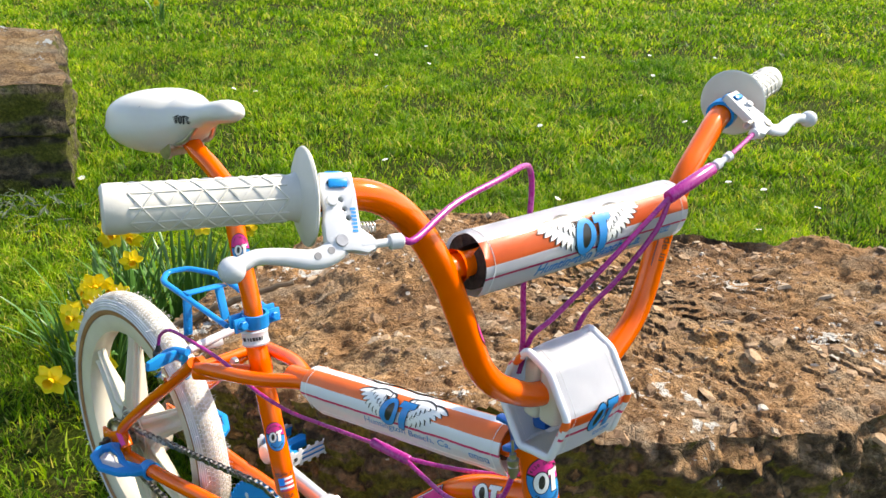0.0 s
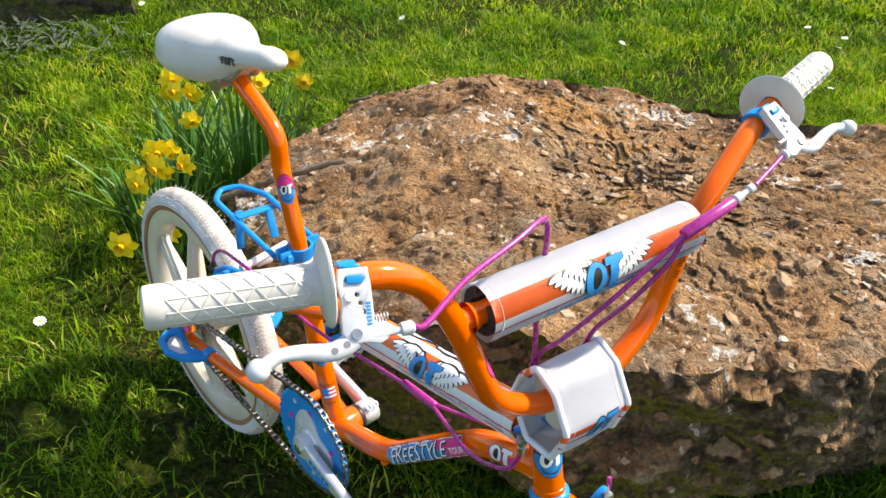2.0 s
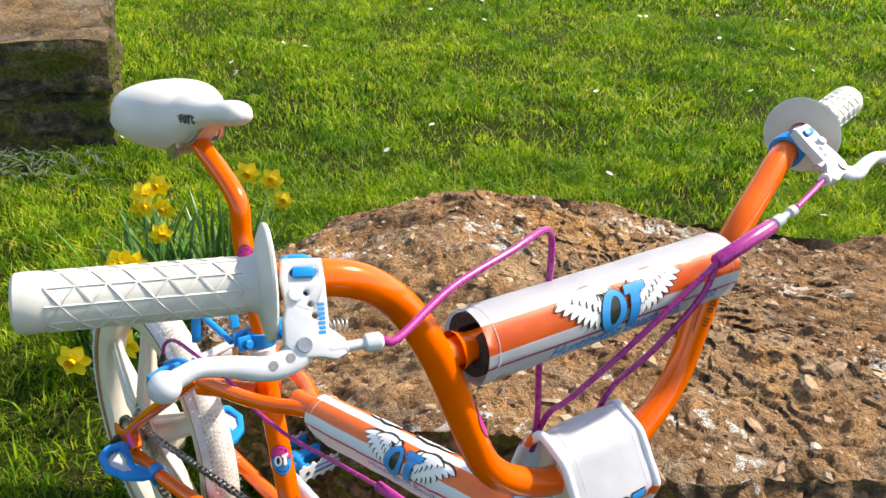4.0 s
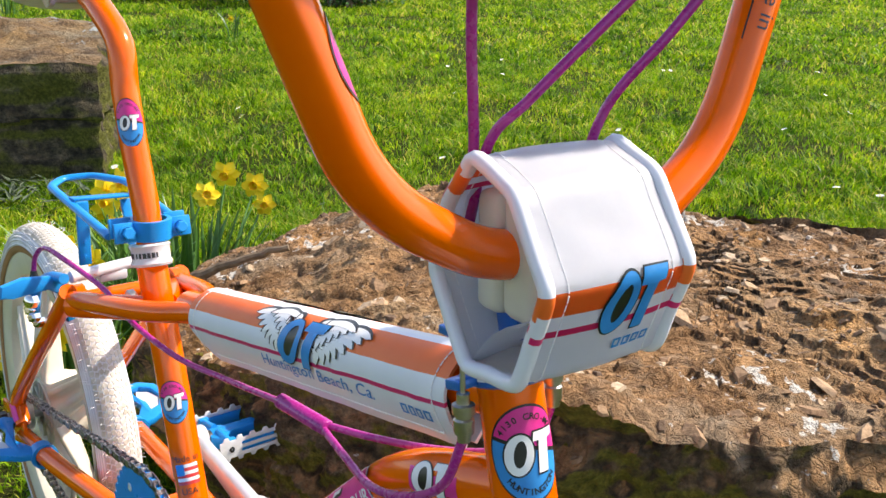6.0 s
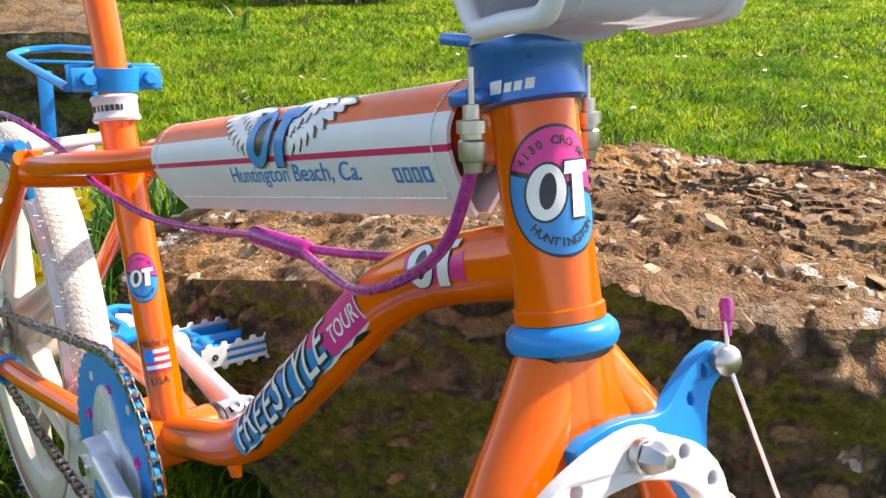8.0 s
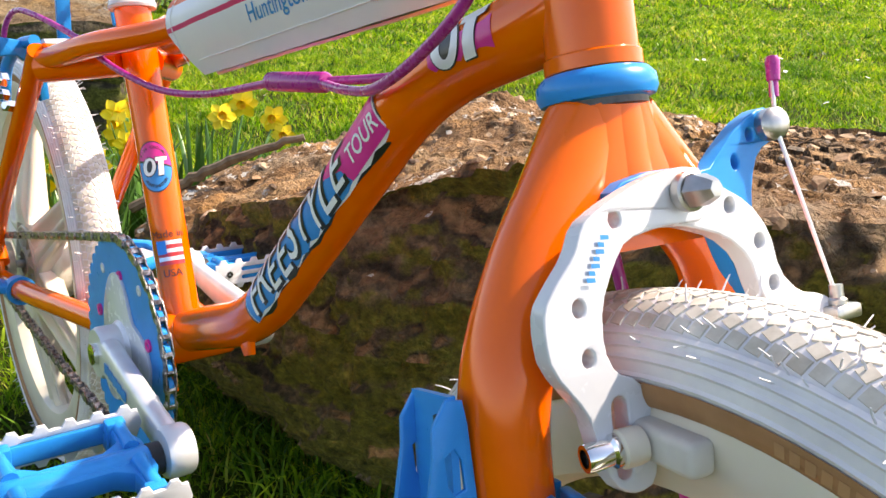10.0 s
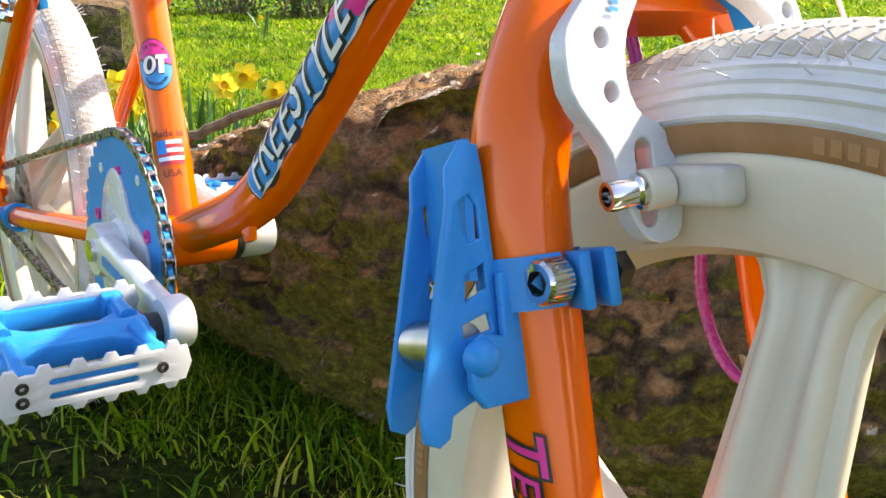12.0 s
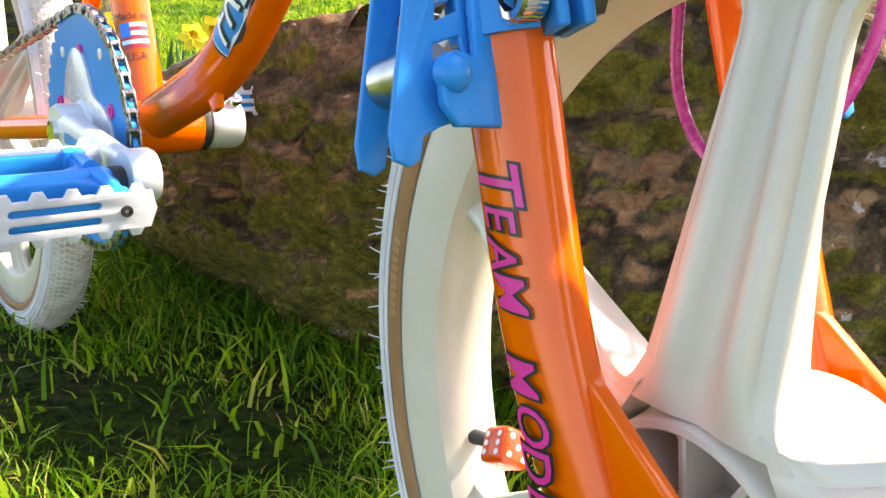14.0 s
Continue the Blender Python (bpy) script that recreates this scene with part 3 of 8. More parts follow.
BB = Vector((-0.402, 0, -0.297))
AXLE = Vector((-0.833, 0, -0.333))
ST_TOP = Vector((-0.490, 0, -0.034))
TT_A, TT_B = Vector((-0.480, 0, -0.0700)), Vector((-0.004, 0, 0.0232))
HT_A, HT_B = Vector((0.0158, 0, -0.055)), Vector((-0.0088, 0, 0.0307))
RIGHT, LEFT = Vector((0, -1, 0)), Vector((0, 1, 0))


def mag_wheel(name, centre, steered, phase, dice, size=1.0, turn=0.0, hub_depth=0.038):
    """A six-spoke moulded wheel in the u-w plane with its tyre."""
    m = Matrix.Translation(centre) @ pose(0, 0, 0, 0, 0, turn) @ pose(0, 0, 0, 90, 0, 0) @ Matrix.Diagonal((size, size, 1, 1))         # wheel plane x-y, axle along z (pointing to the right side)
    bm = bmesh.new()
    # rim channel
    prof = [(0.1835, -0.0125), (0.1855, -0.0168), (0.190, -0.0185), (0.2115, -0.0218), (0.2155, -0.0205), (0.2155, 0.0205), (0.2115, 0.0218), (0.190, 0.0185), (0.1855, 0.0168), (0.1835, 0.0125), (0.1815, 0.0065), (0.1808, 0.0), (0.1815, -0.0065)]
    lathe(bm, prof, m, 128, closed=True)
    wheel = part(name, bm, WHITE_NYLON, label="cream white six-spoke moulded wheel", steered=steered, angle=38)
    # spokes: a grooved beam that flares at both ends
    for k in range(6):
        bm = bmesh.new()
        a = radians(phase + 60 * k)
        rot = m @ Matrix.Rotation(a, 4, "Z")

        def sec(t):
            e = min(1.0, 0.05 + t / 0.16)
            flare = 1 + 0.9 * max(0.0, (t - 0.84) / 0.16) ** 2.2 + 0.35 * max(0.0, (0.14 - t) / 0.14) ** 2
            w = (0.0263 - 0.0096 * t) * flare
            h = hub_depth * (0.955 - 0.955 * t) + 0.0034 * t
            back = -0.0050 - 0.0045 * max(0.0, (t - 0.84) / 0.16) ** 2
            half = [(0.24 * w, back), (0.40 * w, back * 0.8), (0.97 * w, h - 0.0055), (w, h - 0.0030), (w, h - 0.0010), (0.96 * w, h + 0.0004), (0.74 * w, h + 0.0012 * e), (0.68 * w, h + 0.0052 * e), (0.60 * w, h + 0.0068 * e), (0.48 * w, h + 0.0072 * e), (0.38 * w, h + 0.0062 * e), (0.26 * w, h + 0.0020 * e), (0.14 * w, h - 0.0012), (0.0, h - 0.0018)]
            return half + [(-x, y) for x, y in half[-2::-1]]
        pts = [rot @ Vector((0.0470 + (0.1850 - 0.0470) * i / 18, 0, 0)) for i in range(19)]
        sweep(bm, pts, sec, up=rot.to_3x3() @ Vector((0, 0, 1)))
        part("spoke", bm, WHITE_NYLON, wheel, "", steered, 48)
    # hub barrel with hollow flanges and ribs
    bm = bmesh.new()
    d = hub_depth
    prof = [(0.0150, -d - 0.002), (0.0190, -d - 0.001), (0.0195, -d * 0.45), (0.0415, -d * 0.45), (0.0422, -d + 0.001), (0.0432, -d - 0.0002), (0.0455, -d + 0.0004), (0.0462, -d + 0.002), (0.0480, -d * 0.62), (0.0515, -d * 0.28), (0.0535, -0.002)]
    lathe(bm, prof + [(r, -h) for r, h in prof[::-1]], m, 64)
    hub = part("hub", bm, WHITE_NYLON, wheel, "", steered, 40)
    for s in (1, -1):
        for k in range(10):
            bm = bmesh.new()
            box(bm, (0.0250, 0.0032, d * 0.52), m @ Matrix.Rotation(radians(36 * k + phase + 6), 4, "Z") @ Matrix.Translation((0.0305, 0, s * d * 0.70)), 0.0008, 1)
            part("rib", bm, WHITE_NYLON, hub, "", steered)
    # tyre
    bm = bmesh.new()
    prof = [(0.2035, -0.0120)]
    for i in range(25):
        a = radians(-158 + 316 * i / 24)
        prof.append((0.2285 + 0.0235 * math.cos(a), 0.0235 * math.sin(a)))
    prof.append((0.2035, 0.0120))
    lathe(bm, prof, m, 120, closed=True)
    part("tyre", bm, TYRE, wheel, "white rubber bicycle tyre", steered)
    for s in (1, -1):
        for rr, hh in ((0.2405, 0.0205), (0.2365, 0.0222), (0.2325, 0.0233), (0.2265, 0.0238)):
            bm = bmesh.new()
            lathe(bm, [(rr + 0.0012, s * (hh - 0.0006)), (rr, s * (hh + 0.0009)), (rr - 0.0012, s * (hh + 0.0002))], m, 120)
            part("sidewall_rib", bm, TYRE, wheel, "", steered)
    for s in (1, -1):
        bm = bmesh.new()
        lathe(bm, [(0.2245, s * 0.0239), (0.2200, s * 0.0237), (0.2170, s * 0.0226), (0.2155, s * 0.0214)], m, 120)
        part("sidewall_band", bm, TAN, wheel, "tan sidewall band", steered)
        # moulded lettering, too faint to read
        bm = bmesh.new()
        for q in (62, 150, 238, 326):
            for i in range(9):
                a0, a1 = radians(q + i * 1.35), radians(q + i * 1.35 + 0.9)
                vs = [m @ Vector((r * math.cos(a), r * math.sin(a), h)) for r, h, a in ((0.2175, s * 0.0232, a0), (0.2175, s * 0.0232, a1), (0.2222, s * 0.0242, a1), (0.2222, s * 0.0242, a0))]
                bm.faces.new([bm.verts.new(v) for v in vs])
        tagged(part("band_mark", bm, TAN_MARK, wheel, "faint moulded illegible marks", steered), kind="stuff")
    # tread blocks
    bm = bmesh.new()
    n = 204
    for k in range(n):
        a0 = 360 * k / n
        for row, (ang, wd, ln, off, skew) in enumerate(((-7, 6, 0.0058, 0, 24), (7, 6, 0.0058, 0.5, -24), (-20, 6, 0.0058, 0.3, -24), (20, 6, 0.0058, 0.8, 24), (-33, 6, 0.0058, 0, 24), (33, 6, 0.0058, 0.5, -24), (-47, 6.5, 0.0062, 0.3, 10), (47, 6.5, 0.0062, 0.8, -10))):
            a = radians(a0 + off * 360 / n)
            th = radians(ang)
            rot = m @ Matrix.Rotation(a, 4, "Z") @ Matrix.Translation((0.2285, 0, 0)) @ Matrix.Rotation(-th, 4, "Y") @ Matrix.Translation((0.0235, 0, 0)) @ Matrix.Rotation(radians(skew), 4, "X")
            w = 0.0235 * radians(wd) * 2
            vs = [rot @ Vector((dx, dy, dz)) for dx, sh in ((-0.0012, 1.0), (0.0004, 0.93)) for dy, dz in ((-ln / 2 * sh, -w / 2 * sh), (ln / 2 * sh, -w / 2 * sh), (ln / 2 * sh, w / 2 * sh), (-ln / 2 * sh, w / 2 * sh))]
            bv = [bm.verts.new(v) for v in vs]
            for q in ((4, 5, 6, 7), (0, 1, 5, 4), (1, 2, 6, 5), (2, 3, 7, 6), (3, 0, 4, 7)):
                bm.faces.new([bv[i] for i in q])
    tagged(part("tread", bm, TREAD, wheel, "soiled white tread blocks", steered, angle=20), kind="stuff")
    # moulding hairs
    bm = bmesh.new()
    rng = random.Random(int(phase * 7) + 3)
    for k in range(420):
        a, th = 2 * math.pi * rng.random(), radians(rng.choice((-1, 1)) * rng.triangular(5, 78, 60))
        rot = m @ Matrix.Rotation(a, 4, "Z") @ Matrix.Translation((0.2285, 0, 0)) @ Matrix.Rotation(-th, 4, "Y") @ Matrix.Translation((0.0238, 0, 0))
        ln = rng.uniform(0.0035, 0.0085)
        dy, dz = rng.uniform(-0.35, 0.35), rng.uniform(-0.4, 0.4)
        tube(bm, [rot @ Vector((0, 0, 0)), rot @ Vector((ln * 0.6, ln * dy * 0.5, ln * dz * 0.5)), rot @ Vector((ln, ln * dy, ln * dz))], [0.00042, 0.00036, 0.00026], 4)
    tagged(part("moulding_hairs", bm, TYRE, wheel, "fine rubber moulding hairs", steered), kind="stuff")
    # axle
    bm = bmesh.new()
    lathe(bm, [(0.0, -0.084), (0.0048, -0.084), (0.0048, 0.084), (0, 0.084)], m, 12)
    for s in (1, -1):
        lathe(bm, [(0.0048, s * 0.066), (0.0098, s * 0.066), (0.0098, s * 0.075), (0.0048, s * 0.076)], m, 6)
    part("axle", bm, STEEL, wheel, "steel axle with nuts", steered)
    if dice:
        va = radians(dice)
        d = m @ Matrix.Rotation(va, 4, "Z")
        bm = bmesh.new()
        lathe(bm, [(0.0, 0), (0.0042, 0), (0.0036, 0.014), (0.0040, 0.030), (0.0, 0.030)], d @ Matrix.Translation((0.1825, 0, 0.0)) @ Matrix.Rotation(radians(-90), 4, "Y"), 12)
        part("valve_stem", bm, BLACK, wheel, "black rubber valve stem", steered)
        bm = bmesh.new()
        cube = d @ Matrix.Translation((0.1490, 0, 0.002)) @ Matrix.Rotation(radians(34), 4, "X") @ Matrix.Rotation(radians(12), 4, "Z")
        box(bm, (0.0182, 0.0182, 0.0182), cube, 0.0030, 3)
        for nrm, tx, spots in (((0, 0, 1), (1, 0, 0), 6), ((0, 1, 0), (1, 0, 0), 3), ((1, 0, 0), (0, 1, 0), 2), ((0, -1, 0), (1, 0, 0), 4), ((-1, 0, 0), (0, 1, 0), 5), ((0, 0, -1), (1, 0, 0), 1)):
            nz, xx = Vector(nrm), Vector(tx)
            yy = nz.cross(xx)
            lay = {6: [(-1, -1), (-1, 0), (-1, 1), (1, -1), (1, 0), (1, 1)], 3: [(-1, -1), (0, 0), (1, 1)], 2: [(-1, 1), (1, -1)], 4: [(-1, -1), (-1, 1), (1, -1), (1, 1)], 5: [(-1, -1), (-1, 1), (1, -1), (1, 1), (0, 0)], 1: [(0, 0)]}[spots]
            for px, py in lay:
                lathe(bm, [(0.0, 0.0004), (0.0016, 0.0002)], cube @ axis(nz * 0.00915 + xx * px * 0.0046 + yy * py * 0.0046, nz), 10, mat=1)
        part("valve_cap", bm, [DICE_RED, INK_WHITE], wheel, "red-orange dice valve cap with white spots", steered)
    return wheel


front_wheel = mag_wheel("front_wheel", (0.0289, -0.0055, -0.3922), True, 75.2, 179.8, 1.0, -1.1)
rear_wheel = mag_wheel("rear_wheel", AXLE + Vector((0.0005, 0.003, -0.005)), False, 33, 0, 1.0, -1.5, 0.026)

# ---- frame ----
def build_frame():
    bm = bmesh.new()
    tube(bm, [HT_A, HT_B], 0.0180, 28)
    d = (HT_B - HT_A).normalized()
    lathe(bm, [(0.0182, 0), (0.0192, 0.0005), (0.0192, 0.006), (0.0182, 0.0068)], axis(HT_A + d * 0.0005, d), 28)
    part("head_tube", bm, ORANGE)
    bm = bmesh.new()
    tube(bm, [BB, ST_TOP], 0.0146, 24)
    part("seat_tube", bm, ORANGE)
    bm = bmesh.new()
    tube(bm, [Vector((-0.405, 0, -0.0553)), TT_B], 0.0150, 20)
    part("top_tube", bm, ORANGE)
    bm = bmesh.new()
    tube(bm, fillet([(0.006, 0, -0.030), (-0.090, 0, -0.064), (-0.268, 0, -0.243), (-0.394, 0, -0.290)], 0.046, 9), 0.0172, 24)
    part("down_tube", bm, ORANGE)
    bm = bmesh.new()
    lathe(bm, [(0.0, -0.036), (0.0205, -0.036), (0.0215, -0.034), (0.0215, 0.034), (0.0205, 0.036), (0, 0.036)], axis(BB, RIGHT), 28)
    part("bottom_bracket_shell", bm, ORANGE)
    for s in (-1, 1):
        bm = bmesh.new()
        tube(bm, spline([(-0.360, s * 0.004, -0.047), (-0.392, s * 0.013, -0.0535), (-0.425, s * 0.0285, -0.0600), (-0.470, s * 0.042, -0.0675), (-0.553, s * 0.054, -0.0835)], 6), 0.0098, 14)
        part("upper_stay", bm, ORANGE)
        bm = bmesh.new()
        tube(bm, spline([(-0.556, s * 0.058, -0.076), (-0.59, s * 0.0585, -0.108), (-0.70, s * 0.060, -0.205), (-0.778, s * 0.060, -0.277), (-0.792, s * 0.060, -0.300), (-0.775, s * 0.060, -0.318)], 7), 0.0092, 14)
        part("seat_stay", bm, ORANGE)
        bm = bmesh.new()
        tube(bm, [(-0.553, s * 0.054, -0.0835), (-0.553, s * 0.045, -0.0835)], 0.0150, 14)
        tube(bm, [(-0.556, s * 0.0555, -0.0900), (-0.484, s * 0.010, -0.0800)], 0.0125, 16)
        part("stay_lug", bm, ORANGE)
        bm = bmesh.new()
        tube(bm, fillet([(-0.397, s * 0.022, -0.298), (-0.470, s * 0.036, -0.303), (-0.690, s * 0.055, -0.330), (-0.780, s * 0.060, -0.338)], 0.05, 6), 0.0110, 14)
        part("chain_stay", bm, ORANGE)
        bm = bmesh.new()
        plate(bm, [[(-0.770, -0.350), (-0.770, -0.318), (-0.782, -0.296), (-0.800, -0.298), (-0.835, -0.316), (-0.862, -0.318), (-0.862, -0.338), (-0.83, -0.342), (-0.80, -0.352)]], 0.005, Matrix(((1, 0, 0, 0), (0, 0, 1, s * 0.060), (0, 1, 0, 0), (0, 0, 0, 1))), bevel=0.001)
        part("dropout", bm, ORANGE)
    bm = bmesh.new()
    tube(bm, [(-0.552, -0.05, -0.084), (-0.552, 0.05, -0.084)], 0.008, 12)
    part("brake_bridge", bm, ORANGE)
    bm = bmesh.new()
    tube(bm, [(-0.490, -0.036, -0.306), (-0.490, 0.036, -0.306)], 0.0085, 12)
    part("chainstay_bridge", bm, ORANGE)
    bm = bmesh.new()
    plate(bm, [[(0.0, 0.0), (0.012, 0.0), (0.014, -0.024), (0.006, -0.031), (-0.002, -0.024)]], 0.006, Matrix.Translation(BB + Vector((0.010, -0.020, -0.012))) @ pose(0, 0, 0, 90, 0, 0), bevel=0.001)
    part("stand_lug", bm, ORANGE)
    bm = bmesh.new()
    plate(bm, [[(0.0, 0.0), (0.018, 0.0), (0.014, -0.012), (0.006, -0.013)]], 0.006, Matrix.Translation((-0.290, -0.004, -0.262)) @ pose(0, 0, 0, 0, -18, 0) @ pose(0, 0, 0, 90, 0, 0), bevel=0.001)
    part("stand_lug", bm, ORANGE)
    bm = bmesh.new()
    dd = Vector((-0.26, 0, -0.29)).normalized()
    tube(bm, [(-0.212, -0.011, -0.182), (-0.206, -0.011, -0.174)], 0.004, 10)
    part("cable_lug", bm, ORANGE)
    # headset cups
    bm = bmesh.new()
    lathe(bm, [(0.017, 0.001), (0.0205, 0.000), (0.0232, -0.003), (0.0236, -0.0075), (0.0222, -0.0105), (0.0185, -0.0115), (0.0, -0.0115)], axis(HT_A, d), 36)
    part("lower_headset_cup", bm, BLUE, label="blue lower headset cup")
    bm = bmesh.new()
    lathe(bm, [(0.0, -0.0105), (0.0195, -0.0105), (0.0195, -0.0138), (0.0180, -0.0145), (0, -0.0145)], axis(HT_A, d), 30)
    part("crown_race", bm, DARK_STEEL_AND_SHADE, label="dark steel crown race")
    # detangler plate under the stem
    bm = bmesh.new()
    lathe(bm, [(0.0, 0.000), (0.0200, 0.000), (0.0225, 0.0015), (0.0225, 0.0170), (0.0235, 0.0185), (0.0235, 0.0250), (0.0, 0.0250)], axis(HT_B, d), 36)
    for s in (-1, 1):
        box(bm, (0.016, 0.012, 0.006), axis(HT_B + d * 0.0035 + Vector((-0.006, s * 0.027, 0)), d) , 0.0015)
    part("detangler", bm, BLUE_ALLOY, label="blue cable detangler ring below the stem")
    where = on_tube(HT_B, HT_B + d, 0.0226, (0.35, -1, 0))
    bm = bmesh.new()
    for x0, w, h in ((-0.007, 0.0055, 0.0050), (-0.0005, 0.0030, 0.0035), (0.0036, 0.0030, 0.0035), (0.0080, 0.0035, 0.0040)):
        print_on(bm, ([(x0, 0.0045), (x0 + w, 0.0045), (x0 + w + 0.001, 0.0045 + h), (x0 + 0.001, 0.0045 + h)], [(0, 1, 2, 3)]), where, 0)
    tagged(part("maker_mark", bm, INK_WHITE, label="pale illegible maker's mark"), kind="stuff")


build_frame()


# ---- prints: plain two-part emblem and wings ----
def emblem(w, h):
    """A slanted ring and a slanted block side by side, as loops."""
    ring = [oval(w * 0.27, h * 0.50, 26, -w * 0.24, 0, -12), oval(w * 0.115, h * 0.33, 18, -w * 0.22, h * 0.02, -12)]
    block = [[(w * 0.06, h * 0.50), (w * 0.52, h * 0.50), (w * 0.49, h * 0.30), (w * 0.36, h * 0.28), (w * 0.30, -h * 0.50), (w * 0.09, -h * 0.50), (w * 0.15, h * 0.28), (w * 0.03, h * 0.28)]]
    return ring, block


def grow(loop, d):
    """A loop moved outwards by d."""
    cx, cy = sum(p[0] for p in loop) / len(loop), sum(p[1] for p in loop) / len(loop)
    out = []
    for x, y in loop:
        l = math.hypot(x - cx, y - cy) or 1
        out.append((x + (x - cx) / l * d, y + (y - cy) / l * d))
    return out


def print_emblem(bm, where, at, w, h, fill, rim, mats, lift=0.0004, edge=0.0008, turn=0.0):
    ring, block = emblem(w, h)
    print_on(bm, flat_shape([grow(ring[0], edge)]), where, mats.index(rim), lift, at=at, turn=turn)
    print_on(bm, flat_shape([grow(block[0], edge)]), where, mats.index(rim), lift, at=at, turn=turn)
    print_on(bm, flat_shape(ring), where, mats.index(fill), lift + 0.0003, at=at, turn=turn)
    print_on(bm, flat_shape(block), where, mats.index(fill), lift + 0.0003, at=at, turn=turn)


def feather(x0, y0, x1, y1, w, n=9):
    """A long rounded leaf shape from one point to another."""
    d = Vector((x1 - x0, y1 - y0))
    t, q = d.normalized(), Vector((-d.y, d.x)).normalized()
    up, dn = [], []
    for i in range(n + 1):
        k = i / n
        h = w * math.sin(math.pi * min(1.0, 0.18 + 0.82 * k)) ** 0.42 if k < 1 else 0.0
        c = Vector((x0, y0)) + d * k + q * w * 0.55 * math.sin(math.pi * k)
        up.append(tuple(c + q * h * 0.5))
        dn.append(tuple(c - q * h * 0.5))
    return up + dn[::-1][1:]


def print_wings(bm, where, at, span, h, mats, lift=0.0004):
    """Two raised wings: three rows of white feathers with dark outlines."""
    a = span * 0.5
    rows = []
    for k in range(8):                        # long outer feathers, lowest first, fanned from under the arm
        f = k / 7
        rows.append((a * (0.24 + 0.24 * f), h * (-0.10 + 0.36 * f), a * (0.30 + 0.70 * f ** 0.85), h * (-0.46 + 0.74 * f ** 1.25), h * 0.20))
    for k in range(5):                        # shorter coverts laid over their roots
        f = k / 4
        rows.append((a * (0.22 + 0.16 * f), h * (0.08 + 0.22 * f), a * (0.30 + 0.34 * f), h * (-0.16 + 0.42 * f), h * 0.18))
    rows.append((a * 0.17, h * 0.10, a * 0.36, h * 0.46, h * 0.20))       # the bent arm
    rows.append((a * 0.27, h * 0.40, a * 0.74, h * 0.33, h * 0.17))
    for s in (-1, 1):
        for k, (x0, y0, x1, y1, w) in enumerate(rows):
            for size, mat, up in ((0.0012, INK_BLACK, 0.0), (-0.0003, INK_WHITE, 0.00004)):
                lp = feather(x0 - size, y0, x1 + size, y1, w + 2 * size)
                lp = [(s * x, y) for x, y in lp]
                print_on(bm, flat_shape([lp if s > 0 else lp[::-1]]), where, mats.index(mat), lift + 0.00008 * k + up, 0.0025, at=at)


def round_badge(name, where, at, r, parent=bike, steered=False, small=False, height=1.25):
    """Pink over blue badge with a white emblem and two curved lines of small capitals."""
    mats = [INK_BLACK, INK_PINK, INK_BLUE, INK_WHITE]
    bm = bmesh.new()
    print_on(bm, flat_shape([oval(r, r * height, 40)]), where, 0, 0.0003, at=at)
    disc = oval(r * 0.95, r * height * 0.95, 72)
    up = [(x, y) for x, y in disc if y > 0.16 * r - 0.28 * x]
    k = next(i for i, (x, y) in enumerate(disc) if y <= 0.16 * r - 0.28 * x)
    dn = [(x, y) for x, y in disc[k:] + disc[:k] if y <= 0.16 * r - 0.28 * x]
    up = [p for p in up if p[0] >= 0 and p[1] < 0] + [p for p in up if p[1] >= 0] + [p for p in up if p[0] < 0 and p[1] < 0]
    print_on(bm, flat_shape([up]), where, 1, 0.0005, at=at)
    print_on(bm, flat_shape([dn]), where, 2, 0.0005, at=at)
    print_emblem(bm, where, (at[0] + r * 0.05, at[1]), r * 1.30, r * 1.02, INK_WHITE, INK_BLACK, mats, 0.0008, r * 0.05)
    for text, sgn in (("4130 CRO-MO", 1), ("HUNTINGTON", -1)):
        n = len(text)
        for i, ch in enumerate(text):
            a = (i - (n - 1) / 2) / n * 1.9
            px, py = r * 0.78 * math.sin(a), sgn * r * height * 0.76 * math.cos(a)
            if ch != " ":
                print_on(bm, letters(ch, r * 0.22, bold=0.0001), where, 0, 0.0009, at=(at[0] + px, at[1] + py - r * 0.08), turn=-math.degrees(a) * sgn)
    part(name, bm, mats, parent, "round pink and blue sticker with white emblem", steered, angle=80)


round_badge("head_badge", on_tube(HT_A, HT_B, 0.0180, (1, -0.44, 0)), (0.000, 0.0535), 0.0215, height=1.22)
round_badge("seat_tube_badge", on_tube(BB, ST_TOP, 0.0146, (0.86, -0.50, 0)), (0.0, 0.140), 0.0145, height=1.45)


def flag_sticker():
    where = on_tube(BB, ST_TOP, 0.0146, (0.86, -0.50, 0))
    mats = [INK_BLUE, INK_WHITE, INK_RED, INK_BLACK]
    bm = bmesh.new()
    print_on(bm, letters("Made in", 0.0085), where, 3, at=(0.001, 0.082))
    print_on(bm, letters("USA", 0.0085), where, 3, at=(0.001, 0.050))
    for k in range(6):
        print_on(bm, flat_shape([rect(-0.009, 0.0595 + k * 0.0033, 0.012, 0.0595 + (k + 1) * 0.0033)]), where, 2 if k % 2 == 0 else 1, 0.0003)
    print_on(bm, flat_shape([rect(-0.009, 0.0685, -0.001, 0.0795)]), where, 0, 0.0005)
    tagged(part("flag_sticker", bm, mats, label="striped flag sticker with small black lettering"), kind="stuff")


flag_sticker()


